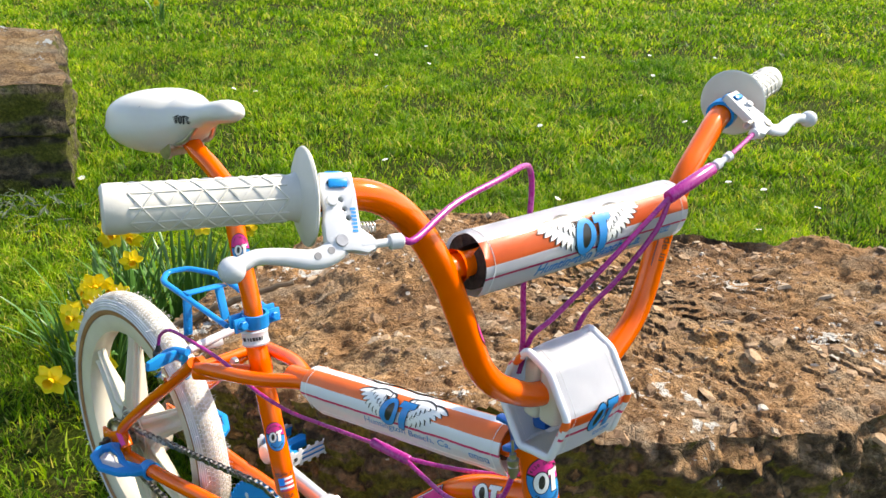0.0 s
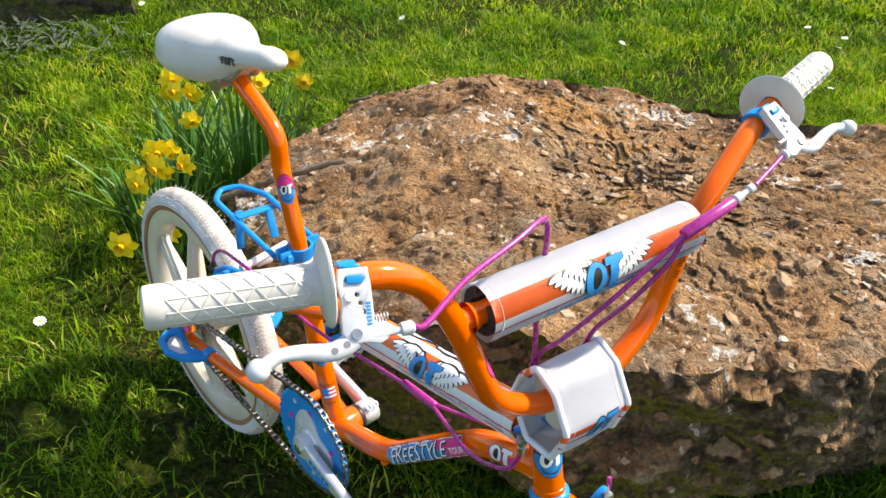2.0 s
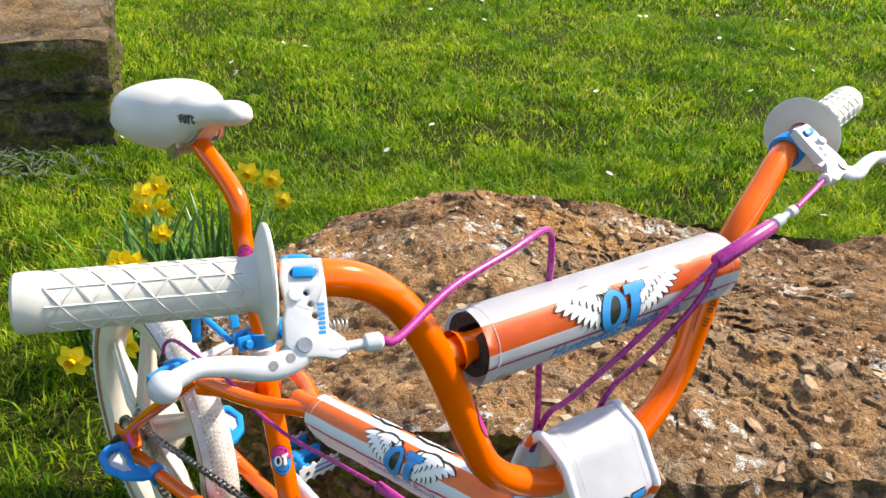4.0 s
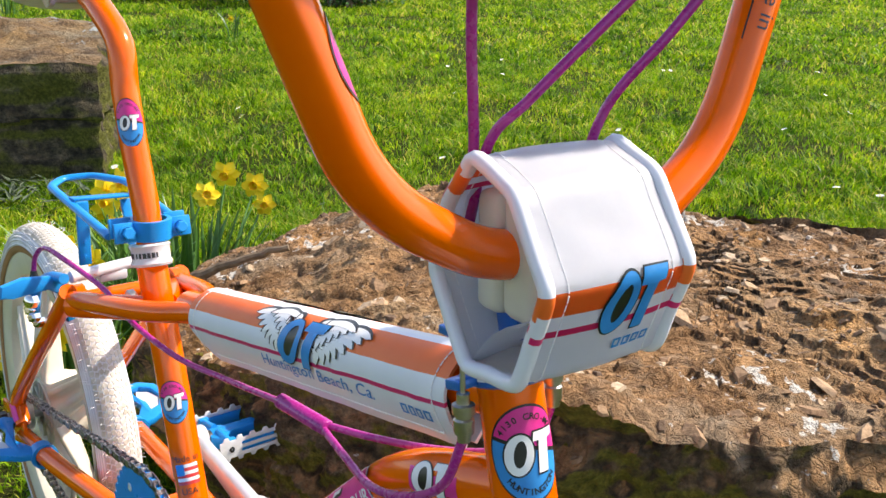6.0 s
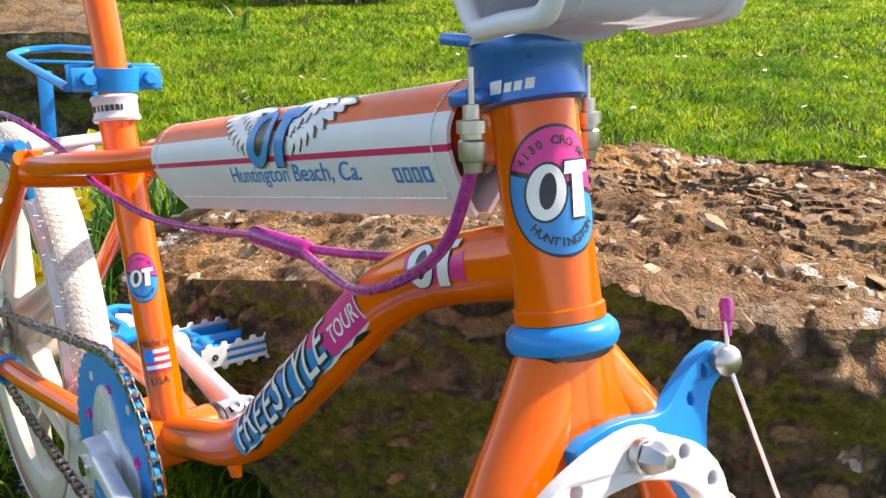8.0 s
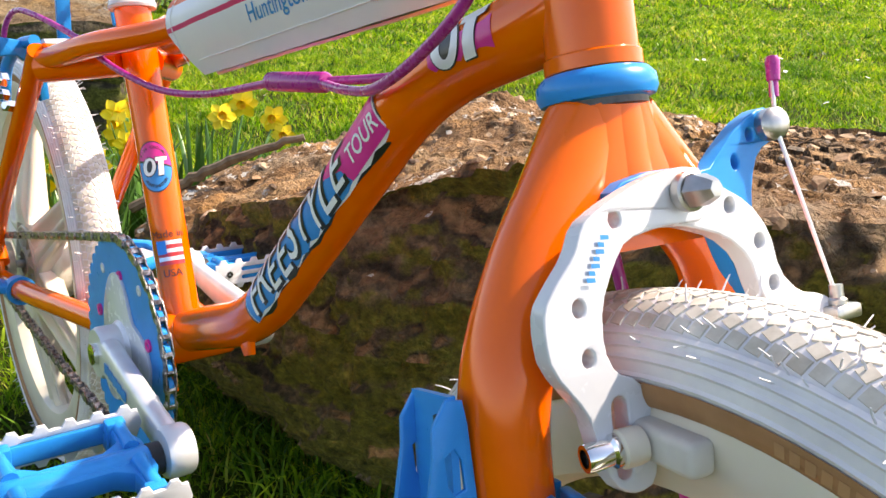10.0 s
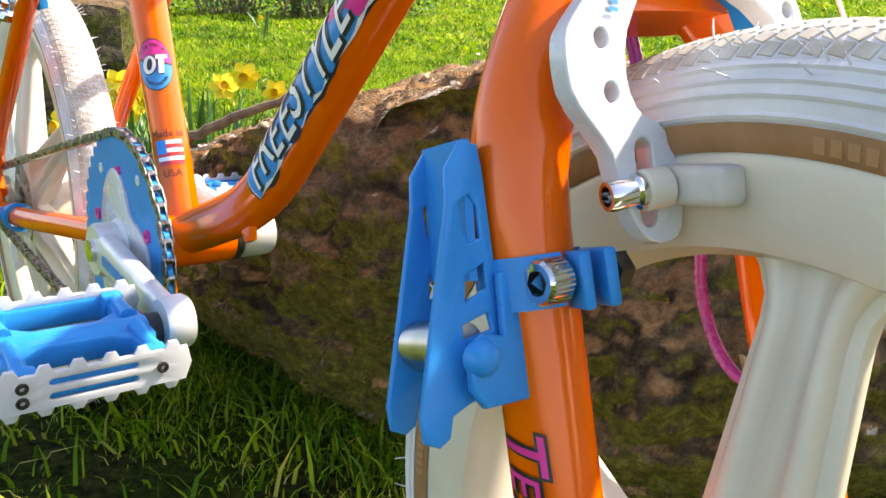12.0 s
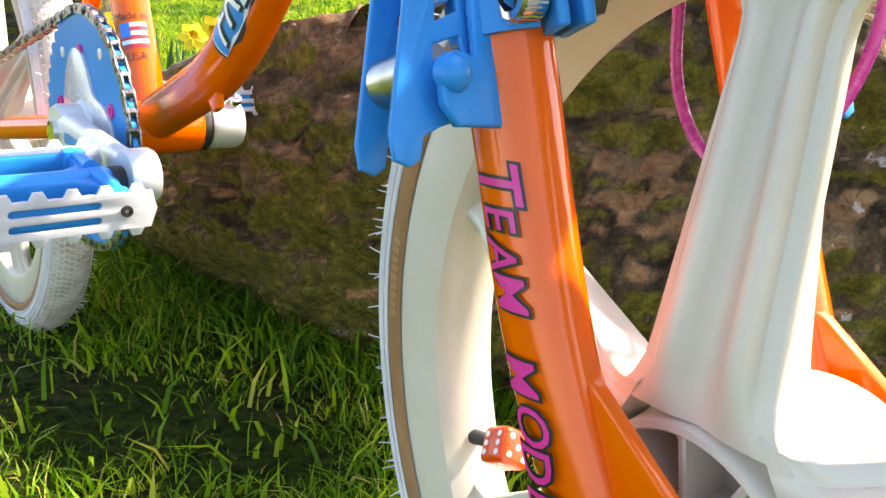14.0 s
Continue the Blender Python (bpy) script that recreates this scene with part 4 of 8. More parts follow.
def down_tube_stickers():
    a, b = Vector((-0.268, 0, -0.243)), Vector((-0.090, 0, -0.064))
    where = on_tube_long(a, b, 0.0172, (0.15, -1, 0.28))
    mats = [INK_BLUE, INK_PINK, INK_WHITE, INK_BLACK]
    bm = bmesh.new()
    rng = random.Random(2)
    L0, L1 = 0.024, 0.228
    def ragged(x0, x1, y0, y1, n=22, amp=0.0022):
        return [(x0 + (x1 - x0) * i / n, y0 + rng.uniform(-amp, amp)) for i in range(n + 1)] + [(x1 - (x1 - x0) * i / n, y1 + rng.uniform(-amp, amp)) for i in range(n + 1)]
    print_on(bm, flat_shape([ragged(L0 - 0.002, L1 + 0.001, -0.0155, 0.0165)]), where, 3, 0.0003)
    print_on(bm, flat_shape([ragged(L0, L1, -0.0145, 0.0150, amp=0.0014)]), where, 2, 0.0005)
    print_on(bm, flat_shape([ragged(L0 + 0.001, L0 + 0.166, -0.0130, 0.0130, amp=0.0014)]), where, 0, 0.0007)
    print_on(bm, flat_shape([[(L0 + 0.160, -0.0128), (L1 - 0.001, -0.0128), (L1 - 0.001, 0.0135), (L0 + 0.120, 0.0135), (L0 + 0.142, 0.007), (L0 + 0.138, 0.003), (L0 + 0.158, -0.004)]]), where, 1, 0.0009)
    word = "FREESTYLE"
    x = L0 + 0.012
    for i, ch in enumerate(word):
        sz = 0.0325 + 0.003 * math.sin(i * 2.1)
        y = -0.0108 + 0.0016 * math.sin(i * 1.7)
        print_on(bm, letters(ch, sz, shear=0.45, bold=0.0010), where, 3, 0.0012, at=(x + 0.0012, y - 0.0010))
        print_on(bm, letters(ch, sz, shear=0.45, bold=0.0), where, 2, 0.0015, at=(x, y))
        x += 0.0172
    print_on(bm, letters("TOUR", 0.0125, shear=0.2, bold=0.0002), where, 2, 0.0013, at=(L1 - 0.020, -0.0075))
    part("down_tube_sticker", bm, mats, label="blue and pink sticker with white brush lettering", angle=80)
    a2, b2 = Vector((-0.090, 0, -0.064)), Vector((0.006, 0, -0.030))
    w2 = on_tube_long(a2, b2, 0.0172, (0.1, -1, 0.3))
    bm = bmesh.new()
    print_on(bm, flat_shape([ragged(0.024, 0.068, -0.0080, 0.0045, 10)]), w2, 1, 0.0003)
    print_emblem(bm, w2, (0.046, 0.0), 0.036, 0.0205, INK_WHITE, INK_BLACK, mats, 0.0006, 0.0008)
    part("emblem_sticker", bm, mats, label="white emblem sticker on torn pink ground", angle=80)


down_tube_stickers()


# ---- padded covers ----
def top_tube_pad():
    u0, u1 = -0.358, -0.034
    n_len, half = 40, 26

    def axis_at(u):
        return Vector((u, 0, 0.0236 + 0.196 * u))

    r, hang = 0.0235, 0.041
    per = r * math.pi / 2 + hang

    def profile(s):
        """Right half of the cover at arc length s from its top: (outwards, up), normal."""
        if s < r * math.pi / 2:
            a = s / r
            return (r * math.sin(a), r * math.cos(a)), (math.sin(a), math.cos(a))
        k = (s - r * math.pi / 2) / hang
        x = r * (1 - 0.80 * k ** 1.6)
        return (x, -hang * 0.93 * k), (0.92, -0.30 * k)

    def where_side(side):
        def where(x, y):
            # x along the tube, y upwards from the middle line of the print
            s = 0.034 - y
            (o, w), (no, nw) = profile(max(0.0, s))
            wob = min(1.0, max(0.0, s - 0.004) / 0.02) * (0.0010 * noise.noise((x * 28, s * 40, 1.5)) + 0.0008 * noise.noise((x * 90, s * 30, 5)))
            return axis_at(x) + Vector((0, side * (o + wob), w)), Vector((0, side * no, nw))
        return where

    bands = [(0.0, 0.0060, 0), (0.0060, 0.0270, 1), (0.0270, 0.0415, 0), (0.0415, 0.0450, 2), (0.0450, per, 0)]
    bm = bmesh.new()
    cols = []
    for b0, b1, mi in bands:
        k = max(2, int((b1 - b0) / 0.004))
        cols += [(b0 + (b1 - b0) * i / k, b0 + (b1 - b0) * (i + 1) / k, mi) for i in range(k)]
    for side in (-1, 1):
        wf = where_side(side)
        edges = [c[0] for c in cols] + [per]
        grid = [[bm.verts.new(wf(u0 + (u1 - u0) * i / n_len + 0.022 * max(0.0, (s - 0.045) / 0.033) * (1 - i / n_len) ** 3, 0.034 - s)[0]) for s in edges] for i in range(n_len + 1)]
        for g, h in zip(grid, grid[1:]):
            for j, (_, _, mi) in enumerate(cols):
                bm.faces.new((g[j], g[j + 1], h[j + 1], h[j])).material_index = mi
    bmesh.ops.remove_doubles(bm, verts=bm.verts[:], dist=0.0002)
    bmesh.ops.recalc_face_normals(bm, faces=bm.faces[:])
    bmesh.ops.solidify(bm, geom=bm.faces[:], thickness=0.0022)
    pad = part("top_tube_pad", bm, [WHITE_VINYL, PAD_ORANGE, PAD_MAGENTA], label="white vinyl top tube pad with orange and crimson stripes", angle=60)
    # foam inside
    bm = bmesh.new()
    sec = [(0.0195 * math.cos(a), 0.0195 * math.sin(a)) for a in [2 * math.pi * i / 24 for i in range(24)]]
    sweep(bm, [axis_at(u0 + 0.004), axis_at(u1 - 0.008)], sec)
    part("foam", bm, FOAM, pad, "dark foam inside the pad")
    mats = [INK_BLACK, INK_WHITE, INK_BLUE]
    for side in (-1, 1):
        wf0 = where_side(side)
        wf = wf0 if side < 0 else (lambda x, y: wf0(-0.392 - x, y))
        bm = bmesh.new()
        print_wings(bm, wf, (-0.183, 0.008), 0.142, 0.036, mats)
        print_emblem(bm, wf, (-0.183, 0.003), 0.050, 0.034, INK_BLUE, INK_BLACK, mats, 0.0016, 0.0009)
        part("wing_print", bm, mats, pad, "blue emblem between two white wings", angle=80)
        bm = bmesh.new()
        print_on(bm, letters("Huntington Beach, Ca.", 0.0152, shear=0.22, bold=0.0001), wf, 0, at=(-0.172, -0.0235))
        part("lettering", bm, INK_BLUE, pad, "blue brush lettering")
        bm = bmesh.new()
        for i in range(4):
            x = -0.0755 + i * 0.0072
            print_on(bm, flat_shape([rect(x, -0.0255, x + 0.0055, -0.0175), rect(x + 0.0014, -0.0240, x + 0.0041, -0.0190)]), wf, 0)
        tagged(part("maker_mark", bm, INK_BLUE, pad, "blue block maker's mark"), kind="stuff")
        bm = bmesh.new()
        for i in range(64):
            x = u0 + 0.03 + (u1 - u0 - 0.04) * i / 64
            tube(bm, [Vector(wf0(x, -0.034)[0]) + Vector((0, side * 0.0004, 0)), Vector(wf0(x + 0.0032, -0.0341)[0]) + Vector((0, side * 0.0004, 0))], 0.0004, 5)
        for i in range(16):
            s = 0.006 + 0.064 * i / 16
            for xx in (u1 - 0.010, u0 + 0.010):
                tube(bm, [Vector(wf0(xx, 0.034 - s)[0]) + Vector(wf0(xx, 0.034 - s)[1]) * 0.0004, Vector(wf0(xx, 0.034 - s - 0.003)[0]) + Vector(wf0(xx, 0.034 - s - 0.003)[1]) * 0.0004], 0.0004, 5)
        tagged(part("stitching", bm, STITCH, pad, "pale stitching"), kind="stuff")


top_tube_pad()


def bar_pad():
    v0, v1 = -0.121, 0.136
    c = Vector((0.0880, 0, 0.2475))
    r = 0.0255
    bands = [(-1.50, -0.02, 0), (-0.02, 0.80, 1), (0.80, 1.20, 0), (1.20, 1.28, 2), (1.28, 2.15, 0), (2.15, 2.9, 0), (2.9, 4.76, 0)]
    # angle 0 points up and forwards; grows down the front
    base = radians(39)

    def where(x, y):
        ang = -y / r
        a = base - ang
        nrm = Vector((math.cos(a), 0, math.sin(a)))
        rr = r * (1 + 0.02 * noise.noise((x * 20, ang, 2)))
        if ang > 1.4:
            rr += 0.006 * max(0.0, min(ang - 1.4, 2.6 - ang))
        return Vector((c.x, x, c.z)) + nrm * rr, nrm

    bm = bmesh.new()
    cols = []
    for b0, b1, mi in bands:
        k = max(2, int((b1 - b0) / 0.14))
        cols += [(b0 + (b1 - b0) * i / k, mi) for i in range(k)]
    edges = [a for a, _ in cols] + [bands[-1][1]]
    grid = [[bm.verts.new(where(v0 + (v1 - v0) * i / 30, -a * r)[0]) for a in edges] for i in range(31)]
    for g, h in zip(grid, grid[1:]):
        for j, (_, mi) in enumerate(cols):
            bm.faces.new((g[j], g[j + 1], h[j + 1], h[j])).material_index = mi
    bmesh.ops.solidify(bm, geom=bm.faces[:], thickness=0.0022)
    pad = part("crossbar_pad", bm, [WHITE_VINYL, PAD_ORANGE, PAD_MAGENTA], label="white vinyl crossbar pad with orange stripe", steered=True, angle=60)
    bm = bmesh.new()
    sec = []
    for i in range(40):
        a = radians(-215 + 300 * i / 39)
        sec.append((0.0228 * math.cos(a), 0.0228 * math.sin(a)))
    for i in range(40):
        a = radians(85 - 300 * i / 39)
        sec.append((0.0132 * math.cos(a), 0.0132 * math.sin(a)))
    sweep(bm, [(c.x, v0 + 0.001, c.z), (c.x, v1 - 0.001, c.z)], sec, up=(0, 0, 1))
    part("foam", bm, FOAM, pad, "dark foam lining", True)
    mats = [INK_BLACK, INK_WHITE, INK_BLUE]
    bm = bmesh.new()
    print_wings(bm, where, (0.003, -0.0150), 0.128, 0.033, mats)
    print_emblem(bm, where, (0.003, -0.0185), 0.046, 0.031, INK_BLUE, INK_BLACK, mats, 0.0016, 0.0009)
    part("wing_print", bm, mats, pad, "blue emblem between two white wings", True, 80)
    bm = bmesh.new()
    print_on(bm, letters("Huntington Beach, Ca.", 0.0150, shear=0.3, bold=0.0003), where, 0, at=(0.004, -0.0430))
    part("lettering", bm, INK_BLUE, pad, "blue brush lettering", True)
    bm = bmesh.new()
    for i in range(4):
        x = 0.086 + i * 0.0068
        print_on(bm, flat_shape([rect(x, -0.0390, x + 0.0052, -0.0325), rect(x + 0.0013, -0.0377, x + 0.0039, -0.0338)]), where, 0)
    tagged(part("maker_mark", bm, INK_BLUE, pad, "blue block maker's mark", True), kind="stuff")
    bm = bmesh.new()
    for xx in (v0 + 0.009, v1 - 0.009):
        for i in range(30):
            y = 0.030 - 0.090 * i / 30
            p, q = where(xx, y), where(xx, y - 0.0021)
            tube(bm, [p[0] + p[1] * 0.0002, q[0] + q[1] * 0.0002], 0.00036, 5)
    tagged(part("stitching", bm, STITCH, pad, "pale stitching", True), kind="stuff")


bar_pad()


def stem_pad():
    """A six-sided padded shell round the stem, open at both sides."""
    v0, v1 = -0.050, 0.0345
    outline = [(0.0610 + 0.94 * (a - 0.0610), 0.0995 + 0.95 * (b - 0.1020)) for a, b in [(0.0655, 0.1560), (0.0915, 0.1370), (0.1065, 0.0930), (0.0765, 0.0500), (0.0340, 0.0545), (0.0165, 0.1040), (0.0385, 0.1370)]]
    n = len(outline)
    seg = [(Vector(outline[i]), Vector(outline[(i + 1) % n])) for i in range(n)]
    lens = [(b - a).length for a, b in seg]

    def at(s):
        i = 0
        total = sum(lens)
        s = s % total
        while s > lens[i]:
            s -= lens[i]
            i = (i + 1) % n
        a, b = seg[i]
        p = a + (b - a) * (s / lens[i])
        t = (b - a).normalized()
        return p, Vector((-t.y, t.x)) * -1

    # smoothed normals and soft corners
    def soft(s):
        ps = [at(s + d)[0] for d in (-0.004, -0.002, 0, 0.002, 0.004)]
        p = sum(ps, Vector((0, 0))) / 5
        t = (at(s + 0.003)[0] - at(s - 0.003)[0]).normalized()
        return p, Vector((-t.y, t.x))
    total = sum(lens)
    front = lens[0] + lens[1]             # arc length at the front edge

    def where(x, y):
        p, nn = soft(front - y)
        puff = 0.0022 * math.sin(math.pi * min(1, max(0, (x - v0) / (v1 - v0)))) + 0.0006 * noise.noise((x * 60, y * 60, 3))
        nn = Vector((nn.x, nn.y))
        if (p - Vector((0.06, 0.10))).dot(nn) < 0:
            nn = -nn
        return Vector((p.x + nn.x * puff, x, p.y + nn.y * puff)), Vector((nn.x, 0, nn.y))

    bands = [(-front, 0.0005, 0), (0.0005, 0.0125, 1), (0.0125, 0.0200, 0), (0.0200, 0.0235, 2), (0.0235, lens[2], 0), (lens[2], lens[2] + lens[3] + lens[4], 0),
             (lens[2] + lens[3] + lens[4], lens[2] + lens[3] + lens[4] + 0.006, 0)]
    rest0 = bands[-1][1]
    bands.append((rest0, rest0 + lens[5] - 0.002, 0))
    rest0 += lens[5] - 0.002
    bands += [(rest0, rest0 + 0.004, 2), (rest0 + 0.004, rest0 + 0.009, 0), (rest0 + 0.009, rest0 + 0.019, 1), (rest0 + 0.019, total - front, 0)]
    bm = bmesh.new()
    cols = []
    for b0, b1, mi in bands:
        if b1 <= b0:
            continue
        k = max(1, int((b1 - b0) / 0.003))
        cols += [(b0 + (b1 - b0) * i / k, mi) for i in range(k)]
    m = 16
    grid = [[bm.verts.new(where(v0 + (v1 - v0) * i / m, -s)[0]) for s, _ in cols] for i in range(m + 1)]
    k = len(cols)
    for g, h in zip(grid, grid[1:]):
        for j, (_, mi) in enumerate(cols):
            bm.faces.new((g[j], g[(j + 1) % k], h[(j + 1) % k], h[j])).material_index = mi
    bmesh.ops.solidify(bm, geom=bm.faces[:], thickness=0.0040)
    pad = part("stem_pad", bm, [WHITE_VINYL, PAD_ORANGE, PAD_MAGENTA], label="six-sided white vinyl stem pad with orange stripe", steered=True, angle=50)
    # the lower end of the cover folded up inside
    bm = bmesh.new()
    fold = [[bm.verts.new((0.0800 - 0.0510 * t, -0.0470 + 0.072 * k / 8, 0.0760 - 0.0230 * t ** 1.4 + 0.0020 * math.sin(5 * t + k))) for t in (0, 0.2, 0.4, 0.6, 0.8, 1.0)] for k in range(9)]
    for r, q in zip(fold, fold[1:]):
        for i in range(5):
            bm.faces.new((r[i], r[i + 1], q[i + 1], q[i]))
    bmesh.ops.solidify(bm, geom=bm.faces[:], thickness=0.0030)
    part("inner_flap", bm, WHITE_VINYL, pad, "folded white inner flap", True)
    # rolled hems
    for vv in (v0 + 0.002, v1 - 0.002):
        bm = bmesh.new()
        pts = [Vector(where(vv, -s)[0]) + Vector(where(vv, -s)[1]) * -0.0005 for s, _ in cols]
        rings = sweep(bm, pts, circle(0.0038, 10), loop=True, up=(0, 1, 0))
        for f in bm.faces:
            cpt = f.calc_center_median()
            best = min(range(k), key=lambda j: (pts[j] - cpt).length_squared)
            f.material_index = cols[best][1]
        part("hem", bm, [WHITE_VINYL, PAD_ORANGE, PAD_MAGENTA], pad, "rolled padded hem", True)
    bm = bmesh.new()
    for vv in (v0 + 0.0125, v1 - 0.0125):
        s = -front
        while s < total - front - 0.004:
            p, q = where(vv, -s), where(vv, -s - 0.0034)
            tube(bm, [Vector(p[0]) + p[1] * 0.0001, Vector(q[0]) + q[1] * 0.0001], 0.00032, 5)
            s += 0.0045
    tagged(part("stitching", bm, STITCH, pad, "pale stitching", True), kind="stuff")
    mats = [INK_BLACK, INK_WHITE, INK_BLUE]
    bm = bmesh.new()
    print_emblem(bm, where, (0.001, -0.0125), 0.033, 0.030, INK_BLUE, INK_BLACK, mats, 0.0006, 0.0010)
    part("emblem_print", bm, mats, pad, "blue emblem with dark outline", True, 80)
    bm = bmesh.new()
    for i in range(4):
        x = -0.002 + i * 0.0058
        print_on(bm, flat_shape([rect(x, -0.0385, x + 0.0046, -0.0330), rect(x + 0.0012, -0.0372, x + 0.0034, -0.0343)]), where, 0)
    tagged(part("maker_mark", bm, INK_BLUE, pad, "blue block maker's mark", True), kind="stuff")


stem_pad()


# ---- stem, bars, grips ----
GRIPS = {-1: (Vector((0.0915, -0.2535, 0.3240)), Vector((0.0584, -0.3815, 0.3385))), 1: (Vector((0.0760, 0.2810, 0.3340)), Vector((0.0455, 0.4055, 0.3512)))}


def bars():
    bm = bmesh.new()
    box(bm, (0.0190, 0.068, 0.058), Matrix.Translation((0.0450, -0.001, 0.1060)) @ pose(0, 0, 0, 0, 14, 0), 0.005, 3)
    box(bm, (0.0250, 0.070, 0.062), Matrix.Translation((0.0690, -0.001, 0.1035)) @ pose(0, 0, 0, 0, 14, 0), 0.006, 3)
    box(bm, (0.040, 0.040, 0.018), Matrix.Translation((0.022, 0.0, 0.088)), 0.006, 3)
    stem = part("stem", bm, WHITE_NYLON, label="cream white stem block", steered=True)
    bm = bmesh.new()
    box(bm, (0.018, 0.056, 0.046), Matrix.Translation((0.040, 0.002, 0.085)), 0.004, 2)
    part("stem_body", bm, BLUE_ALLOY, stem, "blue stem body", True)
    bm = bmesh.new()
    lathe(bm, [(0.0, 0.035), (0.0125, 0.035), (0.0125, 0.085), (0, 0.085)], Matrix(), 20)
    part("quill", bm, CHROME, stem, "chromed quill", True)
    right = fillet([(0.060, 0.0, 0.1045), (0.060, -0.044, 0.1045), (0.0682, -0.1042, 0.1373), (0.0928, -0.1472, 0.2466), (0.0937, -0.1687, 0.2905), (0.1011, -0.2049, 0.3186), GRIPS[-1][0], GRIPS[-1][1]], 0.032, 9)
    left = fillet([(0.060, 0.0, 0.1045), (0.060, 0.044, 0.1045), (0.0632, 0.1048, 0.1426), (0.0873, 0.1388, 0.2427), (0.0956, 0.1614, 0.2754), (0.0860, 0.2369, 0.3228), GRIPS[1][0], GRIPS[1][1]], 0.032, 9)
    bm = bmesh.new()
    tube(bm, right[:0:-1] + left, 0.0116, 20)
    bar = part("handlebar", bm, ORANGE, label="high-rise orange handlebar", steered=True)
    bm = bmesh.new()
    tube(bm, [(0.0905, -0.141, 0.2470), (0.0872, 0.139, 0.2470)], 0.0105, 16)
    for s in (-1, 1):
        lathe(bm, [(0.0105, 0.0), (0.0125, 0.006), (0.0150, 0.012)], axis((0.0888 - s * 0.0013, s * 0.122, 0.2470), (0, s, 0)), 16)
    part("crossbar", bm, ORANGE, bar, "", True)
    # stickers on the uprights
    a, b = Vector((0.0632, 0.1048, 0.1426)), Vector((0.0873, 0.1388, 0.2427))
    bm = bmesh.new()
    w = on_tube_long(a, b, 0.0114, (1, -0.35, 0))
    print_on(bm, letters("Made in", 0.0125), lambda x, y: w(0.078 - x, -y), 0, at=(0.0, -0.002))
    print_on(bm, flat_shape([rect(0.052, 0.0070, 0.104, 0.0078)]), w, 0)
    part("sticker", bm, INK_BLACK, bar, "small black lettering", True)
    bm = bmesh.new()
    a2, b2 = Vector((0.0682, -0.1042, 0.1373)), Vector((0.0928, -0.1472, 0.2466))
    w = on_tube(a2, b2, 0.0114, (0.2, 1, -0.3))
    print_on(bm, flat_shape([oval(0.009, 0.017, 24)]), w, 0, at=(0, 0.055))
    print_on(bm, flat_shape([oval(0.0095, 0.0178, 24), oval(0.0085, 0.0165, 24)]), w, 1, 0.0006, at=(0, 0.055))
    part("sticker", bm, [INK_PINK, INK_BLACK], bar, "oval pink sticker", True)
    for s in (-1, 1):
        g0, g1 = GRIPS[s]
        d = (g1 - g0).normalized()
        bm = bmesh.new()
        L = (g1 - g0).length
        prof = [(0.0, L), (0.0140, L), (0.0162, L - 0.0018), (0.0167, L - 0.006), (0.0166, L - 0.014), (0.0160, L - 0.0155), (0.0158, 0.012), (0.0175, 0.0075), (0.0290, 0.0045), (0.0345, 0.0022), (0.0352, 0.0006), (0.0340, -0.0006), (0.0150, 0.0000), (0.0118, 0.000)]
        lathe(bm, prof, axis(g0, d), 40)
        grip = part("grip", bm, WHITE_RUBBER, label="white rubber grip with a flange", steered=True)
        # raised triangular net
        bm = bmesh.new()
        fr = axis(g0, d)
        def gp(x, ang, r=0.0160):
            return fr @ Vector((r * math.cos(ang), r * math.sin(ang), x))
        n_round = 10
        x0, x1 = 0.016, L - 0.0165
        for k in range(n_round):
            a0 = 2 * math.pi * k / n_round
            tube(bm, [gp(x0 + (x1 - x0) * i / 10, a0) for i in range(11)], 0.0008, 4)
        for sg in (-1, 1):
            for k in range(0, n_round, 2):
                a0 = 2 * math.pi * k / n_round
                tube(bm, [gp(x0 + (x1 - x0) * i / 64, a0 + sg * (2 * math.pi / n_round) * 13 * i / 64) for i in range(65)], 0.0008, 4)
        part("grip_net", bm, WHITE_RUBBER, grip, "raised triangular net pattern", True)


bars()


